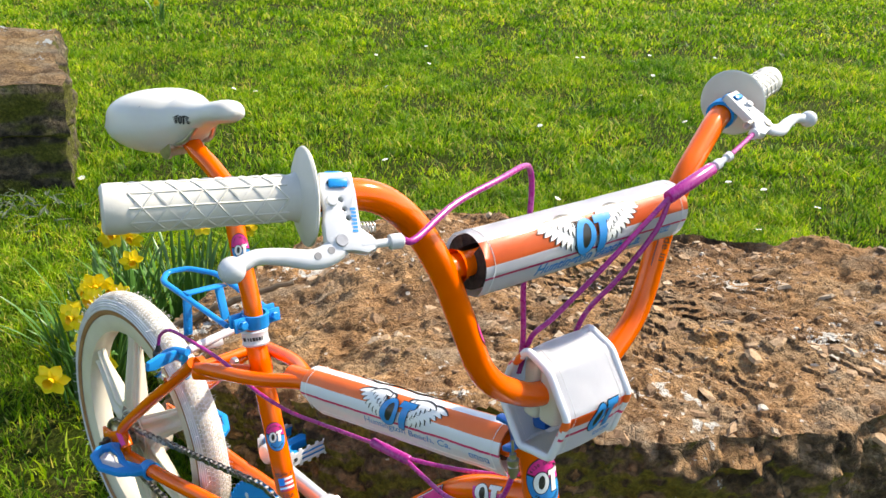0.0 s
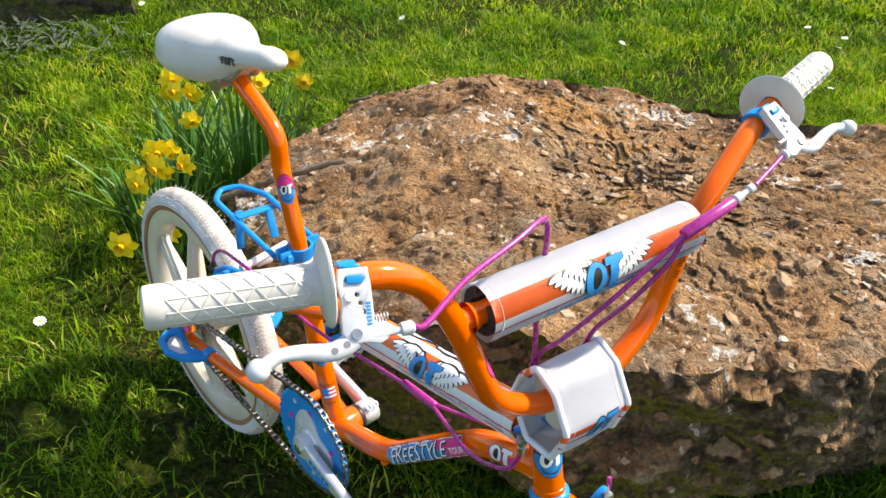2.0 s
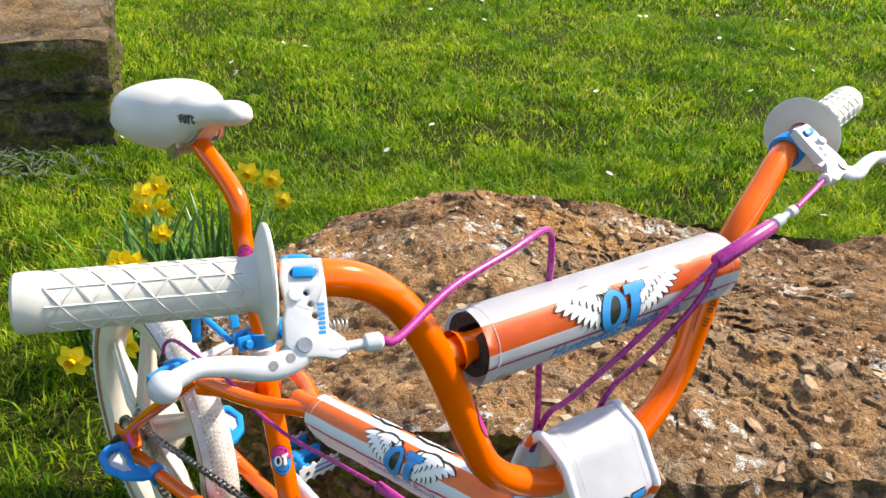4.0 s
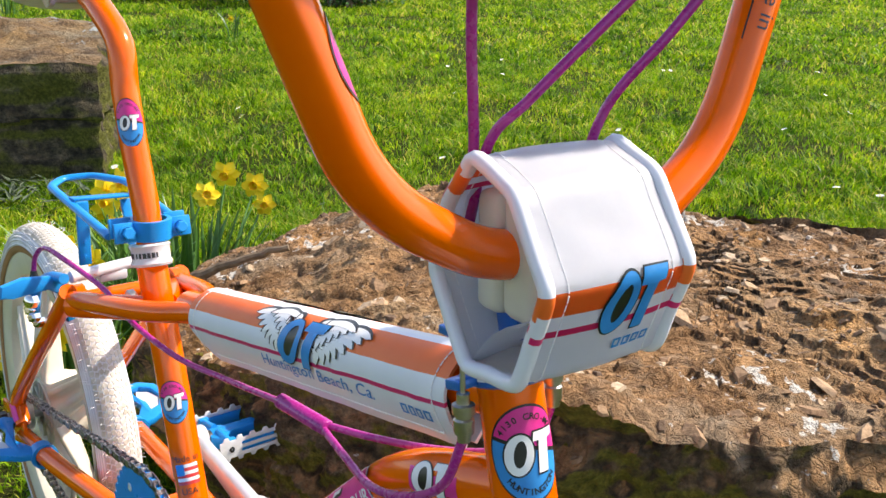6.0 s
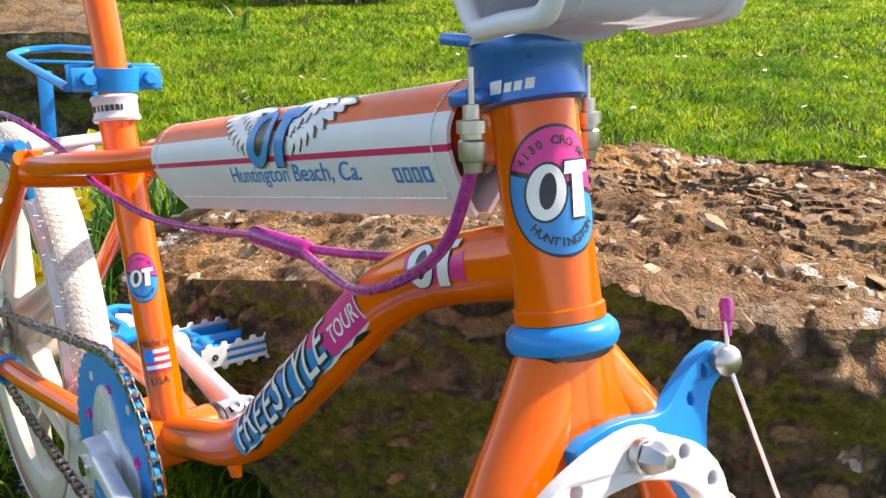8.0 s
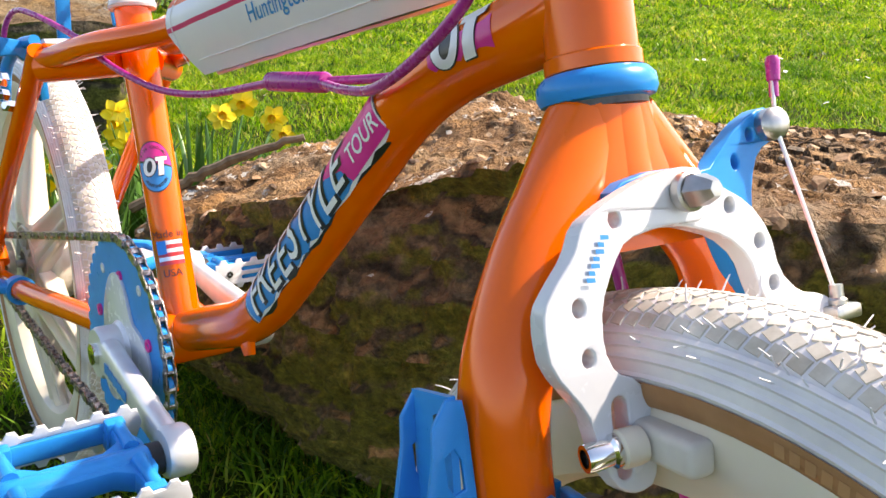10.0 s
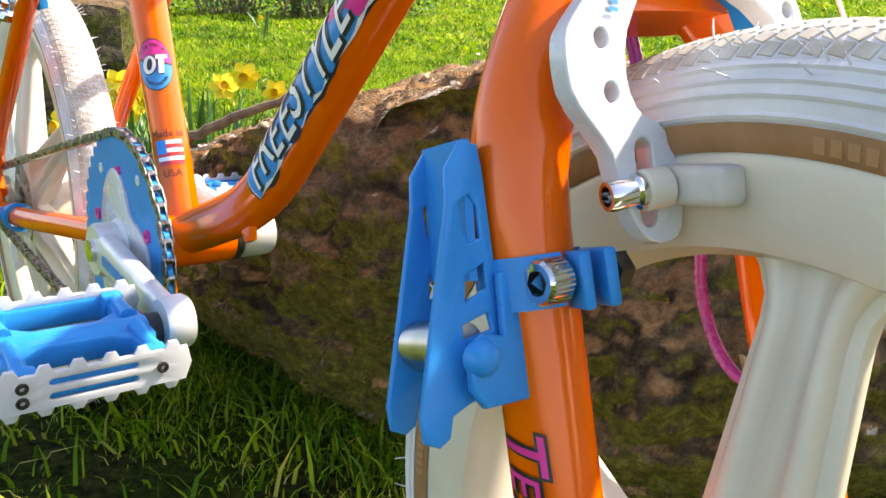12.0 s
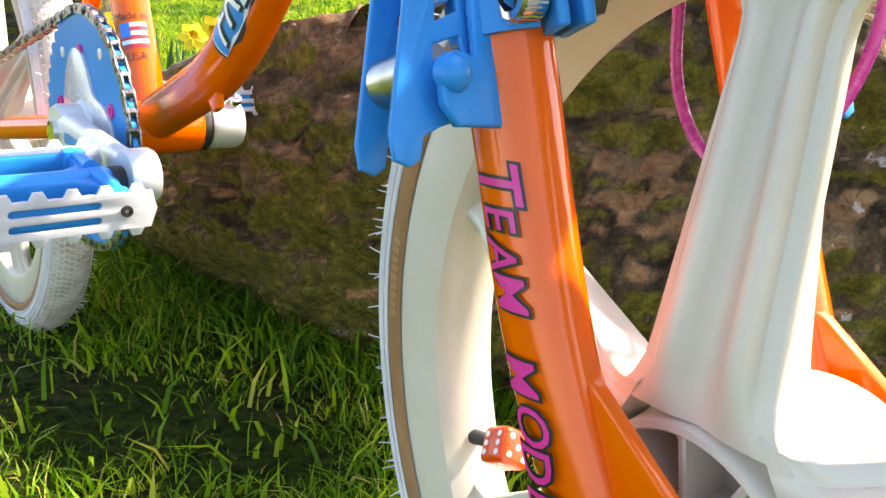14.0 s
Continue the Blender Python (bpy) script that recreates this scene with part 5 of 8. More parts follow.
def brake_lever(s):
    """A white lever with its clamp; s: -1 on the right bar, 1 on the left."""
    c = Vector((0.0955, -0.2390, 0.3225) if s < 0 else (0.0845, 0.2480, 0.3255))
    bd = (GRIPS[s][0] - Vector((0.1011, -0.2049, 0.3186) if s < 0 else (0.0860, 0.2369, 0.3228))).normalized()
    bm = bmesh.new()
    lathe(bm, [(0.0116, -0.005), (0.0136, -0.005), (0.0138, -0.004), (0.0138, 0.004), (0.0136, 0.005), (0.0116, 0.005)], axis(c, bd), 28)
    clamp = part("lever_clamp", bm, WHITE_PAINT, label="white lever clamp", steered=True)
    # flat housing hung from the strap: first axis outwards along the bar, second forwards and down
    slot_at = Vector((0.1125, -0.2415, 0.3290) if s < 0 else (0.0985, 0.2525, 0.3370))
    pivot_at = Vector((0.1250, -0.2505, 0.2925) if s < 0 else (0.1230, 0.2590, 0.3075))
    e2 = (pivot_at - slot_at).normalized()
    e1 = (bd - e2 * bd.dot(e2)).normalized()
    nz = e1.cross(e2) * -s
    pm = Matrix.Translation(slot_at - e2 * 0.0085) @ Matrix((e1, e2, nz)).transposed().to_4x4()
    bm = bmesh.new()
    lathe(bm, [(0.0118, -0.0065), (0.0150, -0.0065), (0.0152, 0.0), (0.0150, 0.0065), (0.0118, 0.0065)], axis(c, bd), 28)
    box(bm, (0.0130, 0.0060, 0.0030), pm @ Matrix.Translation((0.0, 0.0085, 0.0052)), 0.0010)
    box(bm, (0.0130, 0.0028, 0.0140), pm @ Matrix.Translation((0.0, -0.0010, -0.0070)), 0.0010)
    part("strap", bm, BLUE, clamp, "blue strap round the bar", True)
    bm = bmesh.new()
    body = [(-0.011, 0.000), (0.011, 0.000), (0.0130, 0.012), (0.0105, 0.026), (0.0125, 0.036), (0.0125, 0.048), (0.006, 0.056), (-0.006, 0.056), (-0.016, 0.058), (-0.022, 0.055), (-0.021, 0.046), (-0.013, 0.040), (-0.012, 0.014)]
    plate(bm, [body, slot(0.0, 0.0085, 0.014, 0.005)] + [oval(0.0016, 0.0016, 10, -0.001 - 0.002 * k, 0.020 + 0.0065 * k) for k in range(3)], 0.009, pm, bevel=0.0018)
    lathe(bm, [(0.0, 0.0075), (0.0036, 0.007), (0.0042, 0.004), (0.0042, 0)], pm @ Matrix.Translation((0.0055, 0.021, 0)), 16)
    part("lever_body", bm, WHITE_PAINT, clamp, "white lever housing with three holes", True)
    # blade
    e = lambda x, y, z=0.0: pm @ Vector((x, y, z))
    pts = spline([e(0.000, 0.048), e(0.009, 0.056), e(0.022, 0.0600), e(0.042, 0.0575), e(0.058, 0.0575, 0.002), e(0.068, 0.0615, 0.003), e(0.073, 0.0645, 0.004)], 6)
    bm = bmesh.new()

    def sec(t):
        w = 0.0085 - 0.0040 * min(1, t * 1.3) + 0.001 * t
        return [(x * w, y * 0.0046) for x, y in circle(1.0, 14)]
    sweep(bm, pts, sec, up=nz)
    bmesh.ops.create_uvsphere(bm, u_segments=20, v_segments=12, radius=0.0088, matrix=Matrix.Translation(e(0.0755, 0.0660, 0.004)))
    part("lever_blade", bm, WHITE_PAINT, clamp, "white ball-ended lever blade", True)
    bm = bmesh.new()
    lathe(bm, [(0.0, 0.0062), (0.0040, 0.0062), (0.0044, 0.0052), (0.0044, -0.006)], pm @ Matrix.Translation((0.002, 0.049, 0)), 18)
    part("pivot_screw", bm, STEEL, clamp, "steel pivot screw", True)
    # no hollows are cut: grey discs paint the shade of two dimples
    for k, (x, y) in enumerate(((0.0100, 0.0555), (0.0195, 0.0590))):
        bm = bmesh.new()
        lathe(bm, [(0.0, 0.0049), (0.0026, 0.0048), (0.0027, 0.003)], pm @ Matrix.Translation((x, y, 0)), 14)
        part("dimple", bm, GREY_PRINT_AND_SHADE, clamp, "small grey disc painting a dimple's shade", True)
    # adjuster barrel and spring
    q0 = e(-0.016, 0.0515)
    qd = (e(-0.036, 0.0495) - q0).normalized()
    bm = bmesh.new()
    reach = 0.028 if s < 0 else 0.012
    lathe(bm, [(0.0048, -0.004), (0.0048, 0.006 * reach / 0.028), (0.0030, 0.25 * reach), (0.0030, 0.60 * reach), (0.0052, 0.63 * reach), (0.0056, 0.71 * reach), (0.0056, 0.93 * reach), (0.0036, reach), (0.0, reach)], axis(q0, qd), 18)
    part("adjuster_barrel", bm, WHITE_PAINT, clamp, "white cable adjuster", True)
    bm = bmesh.new()
    helix = [axis(e(-0.010, 0.0385), -e1) @ Vector((0.0036 * math.cos(a), 0.0036 * math.sin(a), 0.0024 * a / (2 * math.pi))) for a in [i * math.pi / 5 for i in range(61)]]
    tube(bm, helix, 0.0006, 5)
    part("return_spring", bm, STEEL, clamp, "coiled steel spring", True)
    # illegible mark
    bm = bmesh.new()
    fl = lambda x, y: (pm @ Vector((y, x, 0.0045)), nz)
    for i in range(7):
        x = 0.026 + i * 0.0026
        print_on(bm, ([(x, -0.0105), (x + 0.0017, -0.0105), (x + 0.0017, -0.0065 - 0.001 * (i % 2)), (x, -0.0065)], [(0, 1, 2, 3)]), fl, 0, 0.0003)
    tagged(part("maker_mark", bm, INK_BLUE, clamp, "small blue illegible mark", True), kind="stuff")
    return q0 + qd * reach, qd


END_R, DIR_R = brake_lever(-1)
END_L, DIR_L = brake_lever(1)


# ---- fork ----
def build_fork():
    bm = bmesh.new()
    lathe(bm, [(0.0, -0.100), (0.0195, -0.098), (0.0188, -0.080), (0.0182, -0.0700), (0.0, -0.0700)], Matrix(), 28)
    def web(t):
        hw, hd = 0.0165 + 0.026 * t, 0.0178 - 0.0022 * t
        return [(hd * math.copysign(abs(math.cos(q)) ** 0.6, math.cos(q)), hw * math.copysign(abs(math.sin(q)) ** 0.75, math.sin(q))) for q in [2 * math.pi * i / 28 for i in range(28)]]
    sweep(bm, [(0.0, 0, -0.0705), (0.001, 0, -0.085), (0.002, 0, -0.100), (0.003, 0, -0.115), (0.0035, 0, -0.126)], web, up=(0, 1, 0))
    crown = part("fork_crown", bm, ORANGE, label="orange unicrown fork", steered=True)
    for s in (-1, 1):
        bm = bmesh.new()
        wd = 1.0 if s < 0 else 0.85
        lo = -0.002 if s < 0 else -0.003
        pts = spline([(0.0, s * 0.008, -0.077), (0.002, s * 0.024, -0.100), (0.0045, s * 0.046, -0.130), (0.005, s * 0.0610 * wd, -0.160), (0.004, s * 0.0655 * wd, -0.190), (0.0045, s * 0.0655 * wd, -0.240), (0.0085, s * 0.0655 * wd + lo, -0.320), (0.0200, s * 0.0620 * wd + lo, -0.395)], 8)
        tube(bm, pts, [0.0165, 0.0170, 0.0168, 0.0160, 0.0150, 0.0147, 0.0144, 0.0140], 24)
        leg = part("fork_leg", bm, ORANGE, steered=True)
        bm = bmesh.new()
        plate(bm, [[(0.020, -0.326), (0.027, -0.331), (0.054, -0.364), (0.066, -0.398), (0.058, -0.420), (0.030, -0.428), (0.002, -0.422), (-0.006, -0.400), (0.004, -0.384), (0.008, -0.355)]], 0.006, Matrix(((1, 0, 0, 0), (0, 0, 1, s * 0.0625 * wd + lo), (0, 1, 0, 0), (0, 0, 0, 1))), bevel=0.0012)
        part("dropout", bm, ORANGE, leg, "", True)
    # lettering on the right leg, read downwards
    a, b = Vector((0.0045, -0.0657, -0.240)), Vector((0.0100, -0.0676, -0.325))
    w = on_tube(b, a, 0.0152, (0.22, -0.97, 0))
    bm = bmesh.new()
    top = (a - b).length - 0.016
    x = 0.0
    for i, ch in enumerate("TEAM MODEL"):
        if ch == " ":
            x += 0.010
            continue
        wf = lambda lx, ly: w(ly, top - lx)
        y = -0.0070 + 0.0008 * math.sin(i * 2.3)
        sz = 0.0168 * (1.35 if ch == "T" else 1.0)
        print_on(bm, letters(ch, sz, shear=0.35, bold=0.0011), wf, 1, 0.0004, at=(x + 0.006, y))
        print_on(bm, letters(ch, sz, shear=0.35, bold=0.0001), wf, 0, 0.0008, at=(x + 0.006, y))
        x += 0.0158 if ch == "M" else 0.0118
    part("leg_sticker", bm, [INK_PINK, INK_BLACK], crown, "pink lettering with black outline", True, 80)
    # cable tie and front cable sleeve behind the crown
    bm = bmesh.new()
    tube(bm, spline([(-0.010, 0.012, -0.090), (-0.014, 0.010, -0.120), (-0.012, 0.014, -0.160)], 6), 0.0027, 10)
    part("front_brake_cable", bm, MAGENTA, crown, "magenta brake cable behind the fork", True)
    bm = bmesh.new()
    tube(bm, [Vector((0.0055, 0.058, -0.150)) + Vector((0.0175 * math.cos(t), 0.0172 * math.sin(t), -0.10 * 0.0172 * math.sin(t))) for t in [2 * math.pi * i / 24 for i in range(25)]], 0.0009, 6)
    part("cable_tie", bm, WHITE_PAINT, crown, "white cable tie", True)
    # loop of cable low on the far leg
    bm = bmesh.new()
    tube(bm, spline([(-0.020, 0.048, -0.185), (-0.026, 0.044, -0.235), (-0.006, 0.040, -0.268), (0.030, 0.052, -0.262), (0.052, 0.064, -0.225), (0.054, 0.066, -0.180)], 8), 0.0026, 10)
    part("cable_loop", bm, MAGENTA, crown, "magenta cable loop by the far fork leg", True)
    return crown


fork = build_fork()
def softened(loop):
    """The same outline with its corners cut."""
    return [p for (x0, y0), (x1, y1) in zip(loop, loop[1:] + loop[:1]) for p in ((x0 * 0.78 + x1 * 0.22, y0 * 0.78 + y1 * 0.22), (x0 * 0.22 + x1 * 0.78, y0 * 0.22 + y1 * 0.78))]


def even_faces(ob):
    """Lets broad flat faces keep flat shading beside their rounded rims."""
    mod = ob.modifiers.new("even_faces", "WEIGHTED_NORMAL")
    mod.keep_sharp = True
    return ob


VW = Matrix(((0, 0, 1, 0), (1, 0, 0, 0), (0, 1, 0, 0), (0, 0, 0, 1)))      # plate in the v-w plane, thick along u


def front_brake():
    bm = bmesh.new()
    near = [(0.0100, -0.0990), (-0.0031, -0.0972), (-0.0212, -0.1008), (-0.0391, -0.1072), (-0.0488, -0.1124), (-0.0538, -0.1223), (-0.0624, -0.1306), (-0.0684, -0.1375), (-0.0694, -0.1463), (-0.0684, -0.1570), (-0.0560, -0.1735), (-0.0540, -0.1811),
            (-0.0508, -0.1946), (-0.0453, -0.2022), (-0.0385, -0.2047), (-0.0305, -0.2030), (-0.0271, -0.1884), (-0.0292, -0.1745), (-0.0331, -0.1665), (-0.0421, -0.1628), (-0.0458, -0.1539), (-0.0444, -0.1397), (-0.0372, -0.1273), (-0.0306, -0.1197), (-0.0140, -0.1172), (0.0100, -0.1178)]
    far = [(-0.004, -0.0995), (0.0080, -0.1000), (0.0195, -0.1045), (0.0375, -0.1135), (0.0473, -0.1258), (0.0503, -0.1420), (0.0603, -0.1515), (0.0740, -0.1545), (0.0824, -0.1600), (0.0800, -0.1665), (0.0700, -0.1685), (0.0581, -0.1662), (0.0435, -0.1579), (0.0379, -0.1469), (0.0340, -0.1341), (0.0231, -0.1249), (0.0046, -0.1190), (-0.004, -0.1180)]
    near = [(a + 0.0028, b) for a, b in near]
    plate(bm, [softened(near), slot(-0.0400, -0.1845, 0.028, 0.0070, 88)] + [oval(0.0026, 0.0032, 12, x, y) for x, y in ((-0.0320, -0.1123), (-0.0515, -0.1393), (-0.0500, -0.1560))], 0.0080, VW @ Matrix.Translation((0, 0, 0.0335)), bevel=0.0009)
    brake = even_faces(part("front_brake", bm, WHITE_PAINT, label="white sidepull brake caliper with blue arm", steered=True, angle=50))
    bm = bmesh.new()
    plate(bm, [softened(far)] + [oval(0.0026, 0.0030, 12, x, y) for x, y in ((0.0265, -0.1140), (0.0405, -0.1290), (0.0460, -0.1460))], 0.0090, VW @ Matrix.Translation((0, 0, 0.0300)), bevel=0.0009)
    even_faces(part("far_arm", bm, WHITE_PAINT, brake, "", True, 50))
    bm = bmesh.new()
    blue = [(-0.020, -0.1010), (0.004, -0.0965), (0.0278, -0.1005), (0.0358, -0.0936), (0.0490, -0.0828), (0.0630, -0.0770), (0.0700, -0.0800), (0.0700, -0.0900), (0.0578, -0.0950), (0.0523, -0.1064), (0.0500, -0.1250), (0.0560, -0.1600), (0.0490, -0.1640), (0.0360, -0.1380), (0.0280, -0.1200), (0.000, -0.1140), (-0.020, -0.1120)]
    plate(bm, [softened(blue)] + [oval(0.0022, 0.0030, 12, x, y) for x, y in ((0.0440, -0.0980), (0.0540, -0.0880))], 0.0080, VW @ Matrix.Translation((0, 0, 0.0205)), bevel=0.0009)
    even_faces(part("blue_arm", bm, BLUE, brake, "blue brake arm", True, 50))
    bm = bmesh.new()
    lathe(bm, [(0.0062, 0.0), (0.0072, 0.001), (0.0072, 0.004), (0.0060, 0.0045)], axis((0.0385, 0.0, -0.1065), (1, 0, 0)), 24)
    lathe(bm, [(0.0058, 0.0045), (0.0064, 0.0050), (0.0064, 0.0080), (0.0040, 0.0135), (0.0030, 0.0150), (0.0, 0.0153)], axis((0.0385, 0.0, -0.1065), (1, 0, 0)), 6)
    lathe(bm, [(0.006, -0.030), (0.006, 0.0)], axis((0.0385, 0.0, -0.1065), (1, 0, 0)), 16)
    part("pivot_nut", bm, STEEL, brake, "conical steel pivot nut", True, 30)
    for s in (-1, 1):
        bm = bmesh.new()
        o = Vector((0.0405, s * 0.0400, -0.1868))
        lathe(bm, [(0.0, -0.004), (0.0062, -0.004), (0.0066, -0.002), (0.0066, 0.0040), (0.0058, 0.0048), (0.0, 0.0048)], axis(o, (-0.22, s * 0.97, -0.04)), 20)
        part("pad_washer", bm, WHITE_NYLON, brake, "white pad washer", True)
        bm = bmesh.new()
        lathe(bm, [(0.0050, 0.0040), (0.0058, 0.0050), (0.0058, 0.0070), (0.0046, 0.0080), (0.0050, 0.0155), (0.0046, 0.0170), (0.0032, 0.0170), (0.0030, 0.0120), (0.0, 0.0120)], axis(o, (-0.22, s * 0.97, -0.04)), 20)
        part("pad_nut", bm, CHROME, brake, "chromed acorn pad nut", True)
        bm = bmesh.new()
        box(bm, (0.042, 0.0110, 0.0125), Matrix.Translation((0.0440, s * 0.0265 - 0.004, -0.1868)) @ pose(0, 0, 0, 0, 7, s * 4), 0.0030, 3)
        part("brake_pad", bm, PAD_GREY, brake, "pale grey brake pad", True)
    bm = bmesh.new()
    lathe(bm, [(0.0, 0.0), (0.0062, 0.0), (0.0066, 0.002), (0.0066, 0.006), (0.0050, 0.0075), (0.0, 0.008)], axis((0.0250, 0.0635, -0.0850), (1, -0.25, 0)), 20)
    part("cable_clamp", bm, STEEL, brake, "steel cable clamp bolt", True)
    bm = bmesh.new()
    tube(bm, [(0.0300, 0.0645, -0.0600), (0.0310, 0.0615, -0.0860), (0.0360, 0.0795, -0.1560)], 0.0009, 8)
    part("inner_wire", bm, POLISHED, brake, "braided steel wire", True)
    bm = bmesh.new()
    lathe(bm, [(0.0, 0), (0.0019, 0), (0.0019, 0.006), (0.0026, 0.0065), (0.0030, 0.014), (0.0022, 0.016), (0.0, 0.016)], axis((0.0300, 0.0640, -0.0745), (0, 0.1, 1)), 14)
    part("wire_end_cap", bm, MAGENTA, brake, "magenta wire end cap", True)
    bm = bmesh.new()
    lathe(bm, [(0.0, 0), (0.0040, 0), (0.0040, 0.008), (0.0028, 0.009), (0.0028, 0.014), (0, 0.014)], axis((0.0360, 0.0800, -0.1660), (0, 0, 1)), 12)
    box(bm, (0.011, 0.016, 0.006), Matrix.Translation((0.0360, 0.0800, -0.1630)), 0.0015)
    part("anchor_bolt", bm, STEEL, brake, "steel anchor bolt", True)
    bm = bmesh.new()
    for i in range(7):
        y = -0.1165 - i * 0.0022
        x = -0.0400 - i * 0.0013
        print_on(bm, ([(x, y), (x + 0.0036 - 0.001 * (i % 2), y - 0.0005), (x + 0.0036 - 0.001 * (i % 2), y - 0.0020), (x, y - 0.0016)], [(0, 1, 2, 3)]), lambda a, b: (Vector((0.0383, a, b)), Vector((1, 0, 0))), 0, 0.0003)
    tagged(part("maker_mark", bm, INK_BLUE, brake, "small blue illegible mark", True), kind="stuff")


PAD_GREY = surface("grey_pad_rubber", (0.50, 0.48, 0.43), (0.60, 0.58, 0.52), 60, 0.6, 0.0, 0.0, 0.1, 300)
front_brake()


def fork_peg(s):
    """A blue folding foot peg clamped to a fork leg; s: -1 right, 1 left."""
    flip = Matrix.Translation((0, -0.006 if s > 0 else 0.0, 0)) @ Matrix.Diagonal((1, -s, 1, 1))

    def vw(u, tilt=0.0):
        return flip @ Matrix.Translation((u, -0.095, 0)) @ pose(0, 0, 0, 0, 0, tilt) @ Matrix.Translation((0, 0.095, 0)) @ VW
    bm = bmesh.new()
    near = [(-0.0890, -0.1640), (-0.0830, -0.1655), (-0.0822, -0.1740), (-0.0822, -0.2340), (-0.0900, -0.2440), (-0.0975, -0.2455), (-0.1040, -0.2480), (-0.1060, -0.2545), (-0.1100, -0.2565), (-0.1150, -0.2540), (-0.1152, -0.2460), (-0.0970, -0.1830), (-0.0955, -0.1720)]
    holes = [[(-0.0925, -0.1830), (-0.0885, -0.1810), (-0.0862, -0.1850), (-0.0862, -0.1950), (-0.0905, -0.1960), (-0.0925, -0.1925)], [(-0.0935, -0.2060), (-0.0862, -0.2030), (-0.0862, -0.2110), (-0.0945, -0.2140)], [(-0.0965, -0.2210), (-0.0870, -0.2185), (-0.0862, -0.2240), (-0.0970, -0.2255)]]
    plate(bm, [near] + holes, 0.0026, vw(0.0085), bevel=0.0007)
    peg = part("fork_peg", bm, BLUE, label="blue folded foot peg on the fork leg", steered=True, angle=50)
    bm = bmesh.new()
    plate(bm, [[(x + 0.0015, y) for x, y in near], [(x + 0.0015, y) for x, y in holes[0]], [(x + 0.0015, y) for x, y in holes[1]]], 0.0026, vw(-0.0170), bevel=0.0007)
    part("back_plate", bm, BLUE, peg, "", True, 50)
    bm = bmesh.new()
    cs = [(-0.0128, -0.0015), (0.0128, -0.0015), (0.0128, 0.0015), (-0.0128, 0.0015)]
    sweep(bm, [flip @ Vector((-0.00425, -0.0865, -0.1635)), flip @ Vector((-0.00425, -0.0900, -0.2080))], cs, up=(0, 1, 0))
    part("web", bm, BLUE, peg, "", True)
    # the web is solid; black discs paint the dark of its two holes
    for k, zz in enumerate((-0.172, -0.185)):
        bm = bmesh.new()
        lathe(bm, [(0.0, 0.0004), (0.0019, 0.0002), (0.0019, -0.001)], flip @ axis((0.0, -0.0888 - 0.001 * k, zz), (0, -1, -0.08)), 12)
        part("web_hole_shade", bm, BLACK, peg, "black disc painting the dark inside a hole", True)
    bm = bmesh.new()
    lower = [(-0.1000, -0.2270), (-0.1010, -0.2400), (-0.0965, -0.2465), (-0.0740, -0.2480), (-0.0715, -0.2450), (-0.0715, -0.2230), (-0.0735, -0.2190), (-0.0700, -0.2165), (-0.0570, -0.2175), (-0.0545, -0.2150), (-0.0545, -0.2060), (-0.0580, -0.2025), (-0.0660, -0.2030), (-0.0840, -0.2065), (-0.0850, -0.2260), (-0.0930, -0.2240)]
    plate(bm, [lower], 0.0034, vw(0.0150, 11), bevel=0.001)
    part("bracket", bm, BLUE, peg, "", True, 50)
    bm = bmesh.new()
    for vv, uu in ((-0.0605, 0.0215), (-0.0525, 0.0240)):
        box(bm, (0.021, 0.0042, 0.0185), flip @ Matrix.Translation((uu, vv, -0.2120)) @ pose(0, 0, 0, 0, 0, -15), 0.0012)
    pts = [flip @ (Vector((0.0045, -0.0655, -0.2110)) + Vector((0.0170 * math.cos(t), 0.0170 * math.sin(t), 0))) for t in [radians(-20 + 290 * i / 20 - 270) for i in range(21)]]
    sweep(bm, pts, [(-0.0014, -0.0085), (0.0014, -0.0085), (0.0014, 0.0085), (-0.0014, 0.0085)], up=(0, 0, 1))
    part("band", bm, BLUE, peg, "", True, 50)
    sd = Vector((0.10, -0.99, 0)).normalized()
    hd = Vector((0.0225, -0.0665, -0.2110))
    bm = bmesh.new()
    lathe(bm, [(0.0066, 0.0), (0.0070, 0.0008), (0.0070, 0.0094), (0.0062, 0.0106), (0.0040, 0.0106), (0.0038, 0.0060), (0.0, 0.0060)], flip @ axis(hd, sd), 40)
    for i in range(30):
        box(bm, (0.0008, 0.0007, 0.0080), flip @ axis(hd, sd) @ Matrix.Rotation(radians(12 * i), 4, "Z") @ Matrix.Translation((0.0071, 0, 0.0052)))
    part("cap_screw", bm, CHROME, peg, "chromed socket screw", True, 30)
    # lining whose dark colour paints the shade down in the screw head
    bm = bmesh.new()
    lathe(bm, [(0.0042, 0.0109), (0.0037, 0.0066), (0.0, 0.0064)], flip @ axis(hd, sd), 6)
    part("socket", bm, DARK_STEEL_AND_SHADE, peg, "hexagon socket lined dark for its inner shade", True, 30)
    bm = bmesh.new()
    lathe(bm, [(0.0, 0.0), (0.0068, 0.0), (0.0068, 0.0060), (0.0050, 0.0066), (0.0, 0.0090)], flip @ axis((0.0250, -0.0500, -0.2110), -sd), 6)
    part("nut", bm, DARK_STEEL_AND_SHADE, peg, "dark steel nut", True)
    bm = bmesh.new()
    lathe(bm, [(0.0062, 0.0), (0.0056, 0.0022), (0.0036, 0.0042), (0.0, 0.0050)], flip @ axis((0.0160, -0.0955, -0.2310), (1, -0.15, 0)), 20)
    part("rivet", bm, BLUE, peg, "", True)
    bm = bmesh.new()
